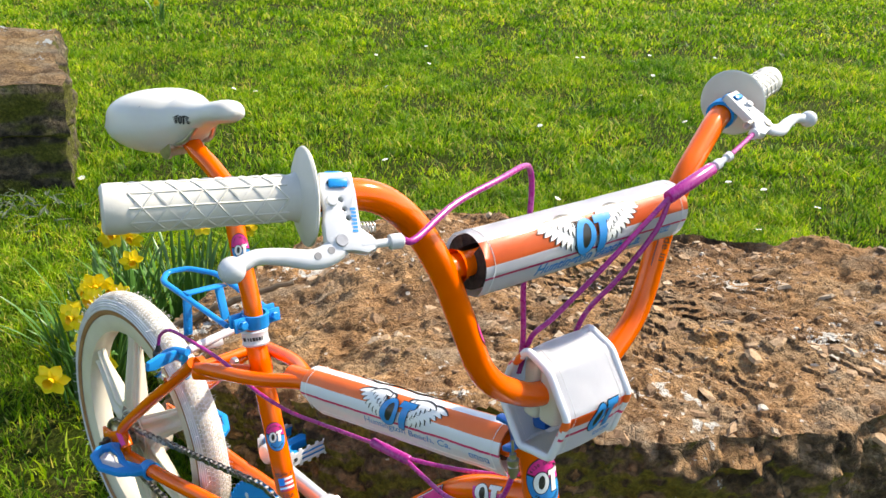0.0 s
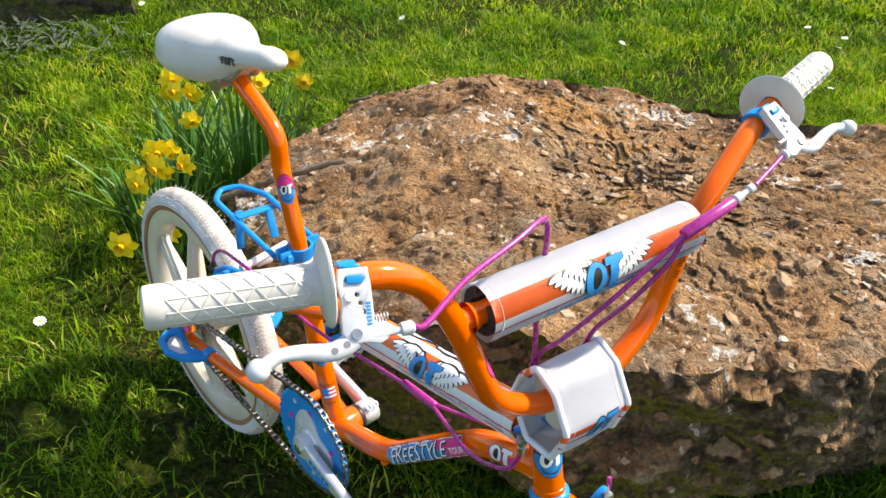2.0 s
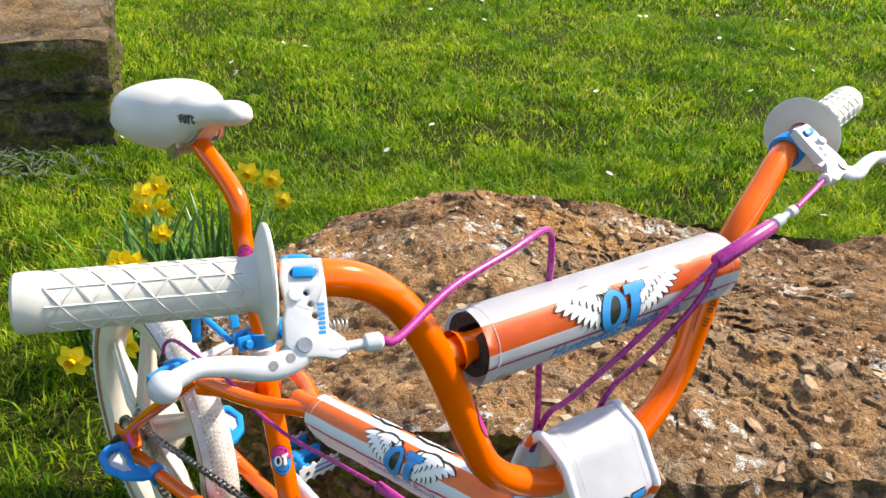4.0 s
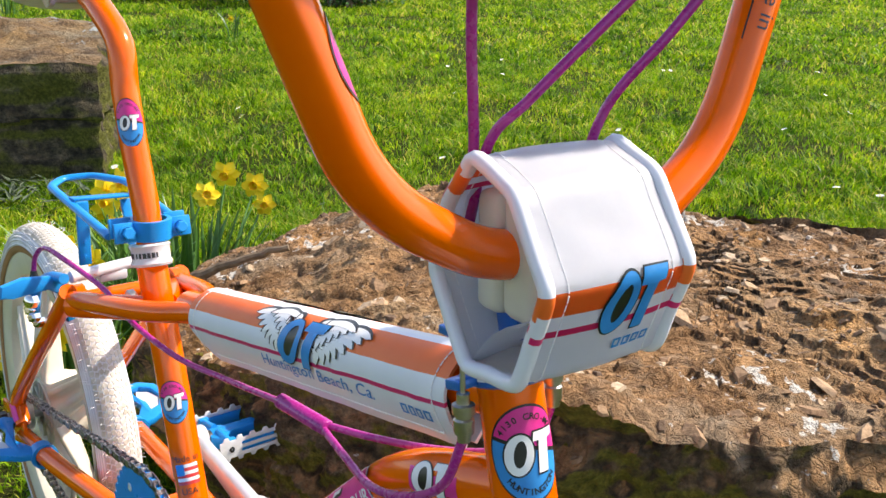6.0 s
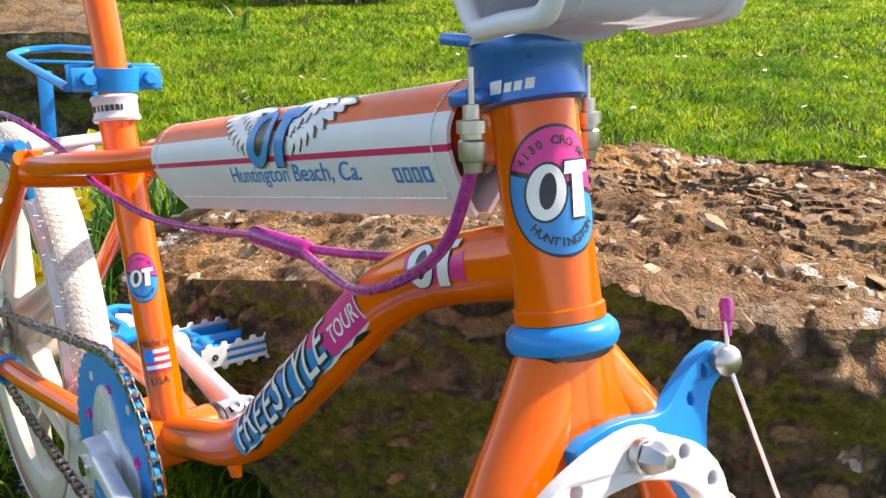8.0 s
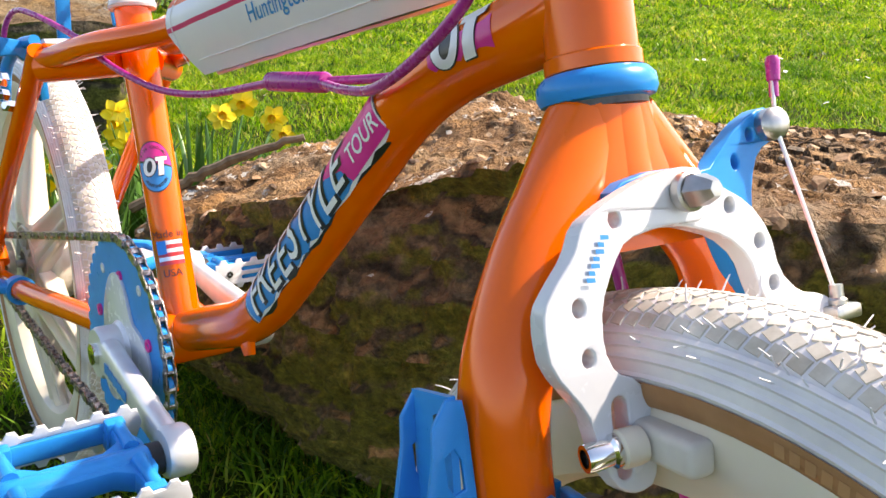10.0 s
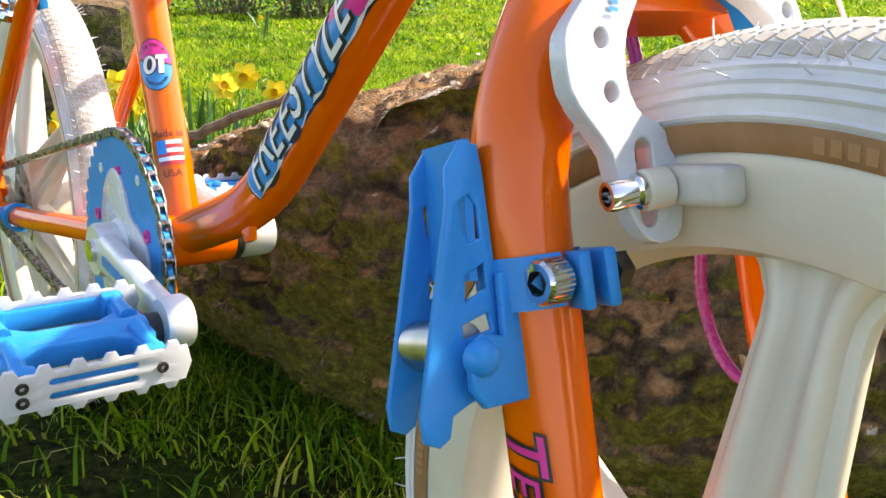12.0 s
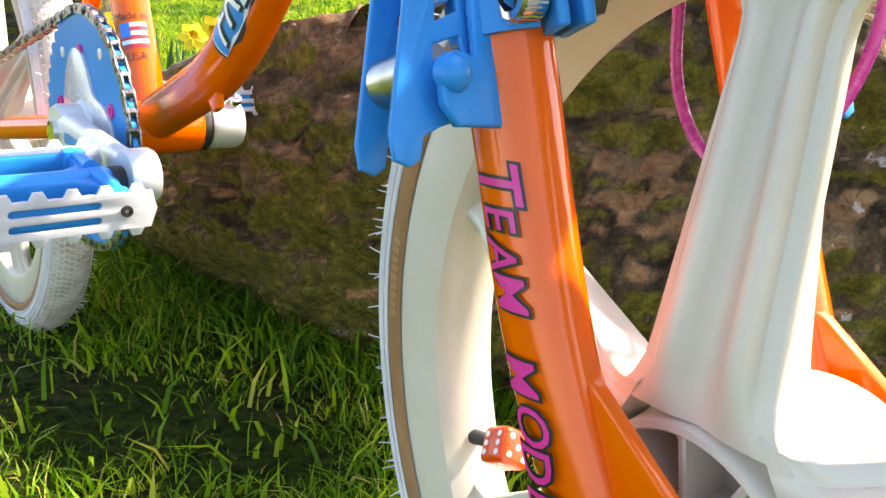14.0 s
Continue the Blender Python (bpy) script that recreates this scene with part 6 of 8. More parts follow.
    tube(bm, [flip @ Vector((-0.016, -0.1000, -0.2280)), flip @ Vector((0.008, -0.0960, -0.2280))], 0.0080, 16)
    part("roller", bm, STEEL, peg, "steel roller inside the peg", True)


fork_peg(-1)
fork_peg(1)

# ---- saddle and post ----
POST = spline([(-0.484, 0, -0.050), (-0.4922, -0.001, 0.0118), (-0.5133, -0.001, 0.0728), (-0.5306, 0.000, 0.1216), (-0.5400, 0.001, 0.1644), (-0.5800, 0.001, 0.1910), (-0.6169, 0.002, 0.2055), (-0.645, 0.003, 0.2200)], 6)
SADDLE_TILT = Matrix.Translation((-0.650, 0.004, 0.2480)) @ pose(0, 0, 0, 0, -4.6, 0) @ pose(0, 0, 0, 0, 0, -2.5) @ Matrix.Translation((0.650, 0, -0.2450))


def saddle_and_post():
    bm = bmesh.new()
    tube(bm, POST, 0.0128, 24)
    post = part("seat_post", bm, ORANGE, label="orange layback seat post")
    round_badge("post_badge", on_tube((-0.508, 0, 0.050), (-0.524, 0, 0.110), 0.0136, (0.86, -0.50, 0)), (0.0, 0.044), 0.0135, post, height=1.7)
    # saddle shell
    st = [(-0.797, 0.018, 0.244, 0.222), (-0.792, 0.042, 0.264, 0.207), (-0.777, 0.061, 0.277, 0.197), (-0.748, 0.0715, 0.286, 0.191), (-0.715, 0.0710, 0.290, 0.190), (-0.680, 0.059, 0.288, 0.195), (-0.648, 0.042, 0.281, 0.207), (-0.615, 0.0285, 0.274, 0.226), (-0.580, 0.0225, 0.274, 0.242), (-0.550, 0.0215, 0.279, 0.248), (-0.530, 0.0195, 0.280, 0.251), (-0.518, 0.0140, 0.276, 0.255), (-0.512, 0.005, 0.268, 0.262)]
    bm = bmesh.new()
    rings = []
    for i in range(49):
        t = i / 48 * (len(st) - 1)
        k = min(int(t), len(st) - 2)
        f = t - k
        a, b = st[k], st[k + 1]
        pa, pb = st[max(k - 1, 0)], st[min(k + 2, len(st) - 1)]
        u, hw, top, bot = [0.5 * (2 * a[j] + (b[j] - pa[j]) * f + (2 * pa[j] - 5 * a[j] + 4 * b[j] - pb[j]) * f * f + (3 * a[j] - pa[j] - 3 * b[j] + pb[j]) * f ** 3) for j in range(4)]
        ring = []
        for j in range(36):
            ang = 2 * math.pi * j / 36
            cy, sz = math.cos(ang), math.sin(ang)
            p = 2.15
            cc = math.copysign(abs(cy) ** (2 / p), cy)
            ss = math.copysign(abs(sz) ** (2 / p), sz)
            mid = (top + bot) / 2
            half = (top - bot) / 2
            flare = 1.0 + 0.05 * (ss < 0)
            ring.append(bm.verts.new((u, hw * cc * flare, mid + half * ss - 0.007 * (sz > 0) * (1 - cc * cc) * (hw > 0.04))))
        rings.append(ring)
    for r, s in zip(rings, rings[1:]):
        for j in range(36):
            k = (j + 1) % 36
            bm.faces.new((r[j], r[k], s[k], s[j]))
    bm.faces.new(rings[0])
    bm.faces.new(rings[-1])
    bm.transform(SADDLE_TILT)
    saddle = part("saddle", bm, SADDLE, label="padded white saddle")
    # grey discs stand in for the shade inside the saddle's dents
    bm = bmesh.new()
    for i in range(4):
        u = -0.760 + 0.026 * i
        hw, top, bot = [float(np.interp(u, [q[0] for q in st], [q[j] for q in st])) for j in (1, 2, 3)]
        for s in (-1, 1):
            y, z = hw * 0.868, (top + bot) / 2 + (top - bot) / 2 * 0.535 - 0.0022
            lathe(bm, [(0.0, 0.0004), (0.0013, 0.0004), (0.0019, 0.0002), (0.0022, -0.002)], axis((u, s * y, z), (0, s * 0.8, 1)), 12)
    bm.transform(SADDLE_TILT)
    tagged(part("dent_shade_discs", bm, DENT_SHADE, saddle, "small grey discs painting the shade in the dents"), kind="stuff")
    bm = bmesh.new()
    wf = lambda x, y: (Vector((-0.608 + x * 0.96, -0.0262 + 0.36 * x, 0.250 + y)), Vector((0.3, -1, 0.1)).normalized())
    mats = [GREY_PRINT_AND_SHADE, INK_BLACK]
    for s in (-1, 1):
        for k in range(4):
            print_on(bm, flat_shape([oval(0.006 - 0.001 * k, 0.0011, 12, s * 0.010, 0.004 - 0.0026 * k, -s * 20)]), wf, 0, 0.0030)
    print_emblem(bm, wf, (0, 0), 0.012, 0.011, INK_BLACK, GREY_PRINT_AND_SHADE, [INK_BLACK, GREY_PRINT_AND_SHADE], 0.0030, 0.0004)
    bm.transform(SADDLE_TILT)
    part("saddle_print", bm, [INK_BLACK, GREY_PRINT_AND_SHADE], saddle, "small dark winged emblem", angle=80)
    # rails and clamp
    for s in (-1, 1):
        bm = bmesh.new()
        tube(bm, spline([(-0.765, s * 0.022, 0.222), (-0.70, s * 0.021, 0.212), (-0.63, s * 0.020, 0.216), (-0.59, s * 0.012, 0.246), (-0.555, s * 0.006, 0.264)], 6), 0.0034, 10)
        bm.transform(SADDLE_TILT)
        part("rail", bm, STEEL, saddle, "steel saddle rail")
    bm = bmesh.new()
    lathe(bm, [(0.0, -0.026), (0.0135, -0.026), (0.0135, 0.026), (0.0, 0.026)], axis((-0.664, 0.002, 0.2085), (0, 1, 0)), 20)
    for s in (-1, 1):
        for r0 in (0.0175, 0.0150):
            lathe(bm, [(0.0, s * 0.012), (r0, s * 0.012), (r0, s * 0.0165), (0.0, s * 0.0165)], axis((-0.664, 0.002 + s * (0.010 + 0.3 * (0.0175 - r0)), 0.2085), (0, 1, 0)), 20)
    part("seat_clamp", bm, STEEL, saddle, "ridged steel seat clamp")
    # white collar on the tube top
    cd = Vector((-0.22, 0, 1)).normalized()
    bm = bmesh.new()
    lathe(bm, [(0.0130, 0.0105), (0.0180, 0.0105), (0.0195, 0.0085), (0.0182, 0.0050), (0.0180, -0.0050), (0.0195, -0.0085), (0.0185, -0.0110), (0.0140, -0.0110)], axis((-0.4895, 0, -0.0275), cd), 32)
    collar = part("collar", bm, WHITE_PAINT, label="white plastic collar with black print")
    bm = bmesh.new()
    w = on_tube(Vector((-0.4895, 0, -0.0275)), Vector((-0.4895, 0, -0.0275)) + cd, 0.0182, (0.75, -0.66, 0))
    for x, wd in ((-0.0165, 0.0055), (-0.0080, 0.0016), (-0.0045, 0.0022), (-0.0010, 0.0035), (0.0032, 0.0030), (0.0072, 0.0030), (0.0115, 0.0016)):
        print_on(bm, flat_shape([rect(x, -0.0028, x + wd, 0.0022)]), w, 0)
    tagged(part("collar_print", bm, INK_BLACK, collar, "black illegible print"), kind="stuff")


saddle_and_post()


def seat_platform():
    """Blue clamp and folding loop behind the seat post."""
    c = Vector((-0.4925, 0.002, -0.0030))
    bm = bmesh.new()
    pts = []
    for s in (-1, 1):
        box(bm, (0.0045, 0.021, 0.0190), Matrix.Translation(c + Vector((0.0060, s * 0.0265, 0))) @ pose(0, 0, 0, 0, -12, 0), 0.0012)
        box(bm, (0.0045, 0.021, 0.0190), Matrix.Translation(c + Vector((-0.0060, s * 0.0265, 0.002))) @ pose(0, 0, 0, 0, -12, 0), 0.0012)
    arcs = [c + Vector((0.0165 * math.cos(t), 0.0180 * math.sin(t), 0)) for t in [2 * math.pi * i / 32 for i in range(32)]]
    sweep(bm, arcs, [(-0.0022, -0.0095), (0.0022, -0.0095), (0.0022, 0.0095), (-0.0022, 0.0095)], loop=True, up=(0, 0, 1))
    clamp = part("platform_clamp", bm, BLUE, label="blue bolted clamp with a wire platform loop")
    for s in (-1, 1):
        bm = bmesh.new()
        lathe(bm, [(0.0078, 0.0), (0.0078, 0.0012), (0.0062, 0.0016)], axis(c + Vector((0.0085, s * 0.0255, 0)), (1, 0, 0.2)), 20)
        lathe(bm, [(0.0060, 0.0012), (0.0060, 0.0060), (0.0050, 0.0068), (0.0, 0.0068)], axis(c + Vector((0.0085, s * 0.0255, 0)), (1, 0, 0.2)), 6)
        part("bolt", bm, BLUE, clamp, "", False, 30)
    bm = bmesh.new()
    loop = fillet([(-0.512, -0.030, -0.012), (-0.679, -0.032, 0.003), (-0.700, -0.012, 0.006), (-0.688, 0.016, 0.009), (-0.640, 0.036, 0.010), (-0.512, 0.036, -0.004)], 0.010, 4)
    sweep(bm, loop, circle(1.0, 10, 0.0048, 0.0036), up=(0, 0, 1))
    part("loop", bm, BLUE, clamp)
    bm = bmesh.new()
    box(bm, (0.017, 0.064, 0.0028), Matrix.Translation((-0.618, 0.002, 0.0008)) @ pose(0, 0, 0, -2, -4, 0), 0.0008)
    part("cross_plate", bm, BLUE, clamp)
    bm = bmesh.new()
    box(bm, (0.0055, 0.0130, 0.072), Matrix.Translation((-0.650, -0.010, -0.046)) @ pose(0, 0, 0, 0, 2, 0), 0.0012)
    for zz in (-0.030, -0.055, -0.072):
        lathe(bm, [(0.0, 0.0005), (0.0022, 0.0003), (0.0022, -0.001)], axis((-0.647, -0.010, zz), (1, 0, 0)), 10)
    part("strut", bm, BLUE, clamp)
    bm = bmesh.new()
    box(bm, (0.0055, 0.0130, 0.050), Matrix.Translation((-0.618, 0.030, -0.030)) @ pose(0, 0, 0, 0, -20, 0), 0.0012)
    part("strut", bm, BLUE, clamp)


seat_platform()


# ---- rear brake ----
def rear_brake():
    bm = bmesh.new()
    arm = [(-0.010, 0.012), (0.012, 0.016), (0.050, 0.010), (0.060, -0.006), (0.062, -0.040), (0.054, -0.042), (0.050, -0.012), (0.036, -0.002), (0.0, -0.002), (-0.012, 0.000)]
    plate(bm, [[(-x * 1.0 + 0.075, y) for x, y in arm]], 0.008, Matrix.Translation((-0.600, -0.030, -0.080)) @ pose(0, 0, 0, 90, 0, -78), bevel=0.0018)
    rb = part("rear_brake", bm, BLUE, label="blue rear brake with steel fittings")
    bm = bmesh.new()
    tube(bm, spline([(-0.575, -0.056, -0.068), (-0.605, -0.062, -0.074), (-0.630, -0.068, -0.094), (-0.640, -0.070, -0.125)], 5), 0.0055, 10)
    part("rear_arm", bm, BLUE, rb)
    for x, y, z, r in ((-0.628, -0.072, -0.105, 0.0075), (-0.640, -0.070, -0.118, 0.0065), (-0.615, -0.074, -0.118, 0.0055), (-0.630, -0.066, -0.130, 0.006)):
        bm = bmesh.new()
        lathe(bm, [(0.0, 0.0), (r, 0.0), (r, 0.008), (r * 0.6, 0.010), (0.0, 0.010)], axis((x, y, z), (0.5, -0.8, 0.2)), 6)
        part("cable_bolt", bm, CHROME, rb, "bright steel bolt")
    bm = bmesh.new()
    lathe(bm, [(0.0, 0.0), (0.0080, 0.0), (0.0085, 0.006), (0.0070, 0.009), (0.0050, 0.010), (0.0030, 0.020), (0.0, 0.020)], axis((-0.637, -0.068, -0.094), (0.1, 0, 1)), 16)
    part("boot", bm, BLACK, rb, "black rubber boot")
    bm = bmesh.new()
    box(bm, (0.016, 0.030, 0.012), Matrix.Translation((-0.600, 0.0, -0.080)), 0.003)
    tube(bm, [(-0.590, -0.045, -0.073), (-0.604, 0.046, -0.070)], 0.0065, 10)
    part("caliper_bridge", bm, WHITE_PAINT, rb, "white caliper bridge")
    bm = bmesh.new()
    lathe(bm, [(0.0, 0.0), (0.0065, 0.0), (0.0065, 0.006), (0.0040, 0.010), (0.0, 0.010)], axis((-0.540, -0.004, -0.084), (1, 0, -0.1)), 6)
    part("bridge_nut", bm, STEEL, rb, "steel acorn nut")


rear_brake()


# ---- cables ----
def cables():
    J = STEERED.inverted()

    def cable(name, pts, r=0.0026, mat=MAGENTA, label="glossy magenta brake cable", steered=False):
        bm = bmesh.new()
        tube(bm, spline(pts, 8), r, 10)
        return part(name, bm, mat, bike, label, steered)
    # upper cables, in the frame of the bars
    cable("right_lever_cable", [END_R, END_R + DIR_R * 0.010, (0.1230, -0.150, 0.3000), (0.1120, -0.092, 0.3100), (0.1010, -0.056, 0.3150), (0.0940, -0.0430, 0.3090), (0.0890, -0.0405, 0.2900), (0.076, -0.0385, 0.255), (0.058, -0.0365, 0.205), (0.046, -0.035, 0.155), (0.030, -0.033, 0.120)], steered=True)
    cable("left_lever_cable", [END_L, END_L.lerp(Vector((0.1400, 0.1760, 0.2897)), 0.5), (0.1400, 0.1760, 0.2897)], 0.0024, steered=True)
    bm = bmesh.new()
    lathe(bm, [(0.0, 0.0), (0.0030, 0.0), (0.0032, 0.004), (0.0050, 0.0045), (0.0050, 0.012), (0.0032, 0.013), (0.0028, 0.022), (0.0046, 0.0225), (0.0046, 0.028), (0.0, 0.029)], axis((0.1372, 0.1460, 0.2804), Vector((0.0032, 0.0300, 0.0093))), 14)
    part("cable_adjuster", bm, WHITE_PAINT, bike, "white and steel cable adjuster", True)
    bm = bmesh.new()
    a, b = Vector((0.1287, 0.0887, 0.2628)), Vector((0.1375, 0.1470, 0.2807))
    lathe(bm, [(0.0, 0.0), (0.0055, 0.0), (0.0062, 0.001), (0.0062, 0.0600), (0.0050, 0.0615), (0.0, 0.0615)], axis(a, b - a), 18)
    part("cable_joiner", bm, MAGENTA, bike, "magenta cable splitter sleeve", True)
    cable("upper_detangler_cable", [(0.1287, 0.0895, 0.2622), (0.120, 0.066, 0.2450), (0.098, 0.020, 0.2080), (0.070, -0.018, 0.1720), (0.052, -0.030, 0.1560), (0.030, -0.032, 0.120)], 0.0025, steered=True)
    cable("upper_detangler_cable", [(0.1290, 0.0905, 0.2615), (0.118, 0.078, 0.2330), (0.094, 0.050, 0.1960), (0.066, 0.028, 0.1640), (0.035, 0.028, 0.120)], 0.0025, steered=True)
    # lower cables along the frame
    cable("rear_brake_cable", [(-0.636, -0.068, -0.078), (-0.631, -0.066, -0.058), (-0.610, -0.062, -0.044), (-0.570, -0.056, -0.046), (-0.510, -0.040, -0.062), (-0.450, -0.034, -0.080), (-0.390, -0.020, -0.0940), (-0.330, -0.008, -0.0930), (-0.235, -0.0045, -0.0775)], 0.0026)
    bm = bmesh.new()
    a, b = Vector((-0.2400, -0.0045, -0.0775)), Vector((-0.1760, -0.0035, -0.0730))
    lathe(bm, [(0.0, 0.0), (0.0050, 0.0), (0.0060, 0.001), (0.0060, 0.062), (0.0048, 0.0635), (0.0, 0.0640)], axis(a, b - a), 18)
    part("cable_joiner", bm, MAGENTA, bike, "magenta cable splitter sleeve")
    cable("lower_detangler_cable", [(-0.178, -0.006, -0.0735), (-0.140, -0.014, -0.0740), (-0.095, -0.0255, -0.0690), (-0.050, -0.0330, -0.0500), (-0.018, -0.0350, -0.0250), (-0.006, -0.0335, 0.0080)], 0.0027)
    cable("lower_detangler_cable", [(-0.178, -0.001, -0.0725), (-0.140, 0.010, -0.0680), (-0.095, 0.0240, -0.0600), (-0.050, 0.0330, -0.0440), (-0.018, 0.0350, -0.0220), (-0.006, 0.0335, 0.0080)], 0.0027)
    for s in (-1, 1):
        bm = bmesh.new()
        lathe(bm, [(0.0, 0.0), (0.0036, 0.0), (0.0040, 0.004), (0.0052, 0.0045), (0.0055, 0.006), (0.0055, 0.0120), (0.0046, 0.0130), (0.0046, 0.0150), (0.0060, 0.0152), (0.0060, 0.0200), (0.0035, 0.0205), (0.0035, 0.0260), (0.0014, 0.0262), (0.0014, 0.0400), (0, 0.04)], axis((-0.0055, s * 0.0335, 0.0065), (-0.12, 0, 1)), 16)
        part("barrel_adjuster", bm, STEEL, bike, "steel barrel adjuster")
    for s in (-1, 1):
        bm = bmesh.new()
        box(bm, (0.020, 0.010, 0.005), Matrix.Translation((-0.030, s * 0.020, 0.0550)), 0.001)
        part("cable_stop", bm, BLUE_ALLOY, bike, "blue cable stop arm")


cables()


# ---- drive ----
def drive():
    RV = -0.0480
    c = BB + Vector((0, RV, 0))
    m = Matrix.Translation(c) @ pose(0, 0, 0, 90, 0, 0)
    R = 0.0885
    teeth = 44
    prof = []
    for i in range(teeth * 4):
        a = 2 * math.pi * i / (teeth * 4)
        r = R + (0.0032, 0.0022, -0.0022, 0.0022)[i % 4]
        prof.append((r * math.cos(a), r * math.sin(a)))
    bm = bmesh.new()
    plate(bm, [prof, oval(0.030, 0.034, 24, 0.004, 0.0)], 0.0036, m, bevel=0.0)
    ring = part("chainring", bm, BLUE, label="blue disc chainring with pink bolts")
    bm = bmesh.new()
    blob = []
    for i in range(60):
        a = 2 * math.pi * i / 60
        r = 0.050 + 0.010 * math.cos(3 * a + 0.6) + 0.003 * math.sin(5 * a)
        blob.append((r * math.cos(a), r * math.sin(a)))
    plate(bm, [blob], 0.003, m @ Matrix.Translation((0, 0, 0.0030)), bevel=0.0008)
    part("spider", bm, WHITE_PAINT, ring, "pale alloy spider")
    bm = bmesh.new()
    lathe(bm, [(0.0, 0.010), (0.018, 0.010), (0.022, 0.006), (0.024, 0.003), (0.024, -0.010)], m, 28)
    part("spindle_boss", bm, POLISHED, ring, "polished spindle boss")
    for k in range(5):
        a = radians(20 + 72 * k)
        for r, dz, mt, lb, off in ((0.058, 0.0035, INK_PINK, "pink chainring bolt", 0.0), (0.070, 0.0025, WHITE_PAINT, "white chainring button", 36)):
            bm = bmesh.new()
            aa = a + radians(off)
            lathe(bm, [(0.0022, dz - 0.001), (0.0030, dz), (0.0050, dz), (0.0052, dz - 0.003)] if off == 0 else [(0, dz + 0.001), (0.0042, dz), (0.0046, dz - 0.003)], m @ Matrix.Translation((r * math.cos(aa), r * math.sin(aa), 0)), 14)
            part("ring_bolt", bm, mt, ring, lb)
    # cranks
    for s, ang in ((-1, -1.5), (1, 178.5)):
        d = Vector((math.cos(radians(ang)), 0, math.sin(radians(ang))))
        v0, v1 = s * 0.064, s * 0.078
        a, b = BB + Vector((0, v0, 0)), BB + d * 0.172 + Vector((0, v1, 0))
        bm = bmesh.new()

        def sec(t):
            w = 0.0165 - 0.0055 * min(1.0, t * 1.2)
            h = 0.0080 - 0.0010 * t
            return [(x * h, y * w) for x, y in [(math.copysign(abs(math.cos(q)) ** 0.55, math.cos(q)), math.copysign(abs(math.sin(q)) ** 0.55, math.sin(q))) for q in [2 * math.pi * i / 20 for i in range(20)]]]
        sweep(bm, [a + (b - a) * (-0.06 + 1.0 * i / 12) for i in range(13)], sec, up=(0, 0, 1))
        crank = part("crank_arm", bm, POLISHED, label="polished alloy crank arm")
        bm = bmesh.new()
        lathe(bm, [(0.0, -0.0085), (0.0150, -0.0085), (0.0165, -0.006), (0.0165, 0.006), (0.0150, 0.0085), (0.0, 0.0085)], axis(b, (0, s, 0)), 24)
        part("pedal_boss", bm, POLISHED, crank)
        bm = bmesh.new()
        lathe(bm, [(0.0, -0.014), (0.0190, -0.014), (0.0205, -0.011), (0.0205, 0.011), (0.0190, 0.014), (0.0, 0.014)], axis(BB + Vector((0, s * 0.058, 0)), (0, s, 0)), 28)
        part("spindle_clamp", bm, POLISHED, crank)
        if s > 0:
            for k in (0.0, 0.014):
                bm = bmesh.new()
                lathe(bm, [(0.0062, 0.0), (0.0062, 0.004), (0.0036, 0.0042), (0.0034, 0.001), (0, 0.001)], axis(BB + Vector((0.012 + 0.0, 0.052 + k * 0.9, 0.0195)), (0.55, 0, 0.8)), 16)
                part("pinch_bolt", bm, CHROME, crank, "chromed pinch bolt")
        bm = bmesh.new()
        lathe(bm, [(0.0, 0.0), (0.0085, 0.0), (0.0085, 0.004), (0.0, 0.005)], axis(BB + Vector((0, s * 0.072, 0)), (0, s, 0)), 20)
        part("spindle_cap", bm, CHROME, crank, "chromed spindle cap")
        if s < 0:
            bm = bmesh.new()
            for i in range(5):
                q = a + (b - a) * (0.20 + 0.07 * i)
                box(bm, (0.0085, 0.0006, 0.0075), Matrix.Translation(q + Vector((0, -0.0086, 0.0005))) @ pose(0, 0, 0, 0, 1.5, 0))
            tagged(part("maker_mark", bm, INK_BLUE, crank, "blue block maker's mark"), kind="stuff")
        pedal(b, s, d)
    # bearing cups
    for s in (-1, 1):
        bm = bmesh.new()
        lathe(bm, [(0.0205, 0.0), (0.0212, 0.002), (0.0212, 0.006), (0.0160, 0.008), (0.0, 0.008)], axis(BB + Vector((0, s * 0.0355, 0)), (0, s, 0)), 28)
        part("bearing_cup", bm, DARK_STEEL_AND_SHADE, label="dark bearing cup")
    # sprocket
    sc = AXLE + Vector((0, RV, 0))
    ms = Matrix.Translation(sc) @ pose(0, 0, 0, 90, 0, 0)
    bm = bmesh.new()
    prof = []
    for i in range(16 * 4):
        a = 2 * math.pi * i / 64
        r = 0.0325 + (0.0030, 0.0015, -0.0025, 0.0015)[i % 4]
        prof.append((r * math.cos(a), r * math.sin(a)))
    plate(bm, [prof, oval(0.017, 0.017, 20)], 0.003, ms)
    lathe(bm, [(0.017, -0.012), (0.024, -0.010), (0.024, 0.004), (0.016, 0.008)], ms, 24)
    part("freewheel", bm, STEEL, label="steel freewheel sprocket")
    # chain: plates and rollers round both wheels
    r1, r2 = R, 0.0325
    dv = Vector((sc.x - c.x, sc.z - c.z))
    D = dv.length
    base = math.atan2(dv.y, dv.x)
    off = math.acos((r1 - r2) / D)
    path = []

    def on(cc, r, a):
        return Vector((cc.x + r * math.cos(a), RV, cc.z + r * math.sin(a)))
    a_top, a_bot = base - off, base + off
    n = 60
    for i in range(n + 1):
        path.append(on(c, r1, a_bot + (2 * math.pi - 2 * off) * i / n))
    for i in range(1, 16):
        p, q = on(c, r1, a_top), on(sc, r2, a_top)
        path.append(p + (q - p) * (i / 16))
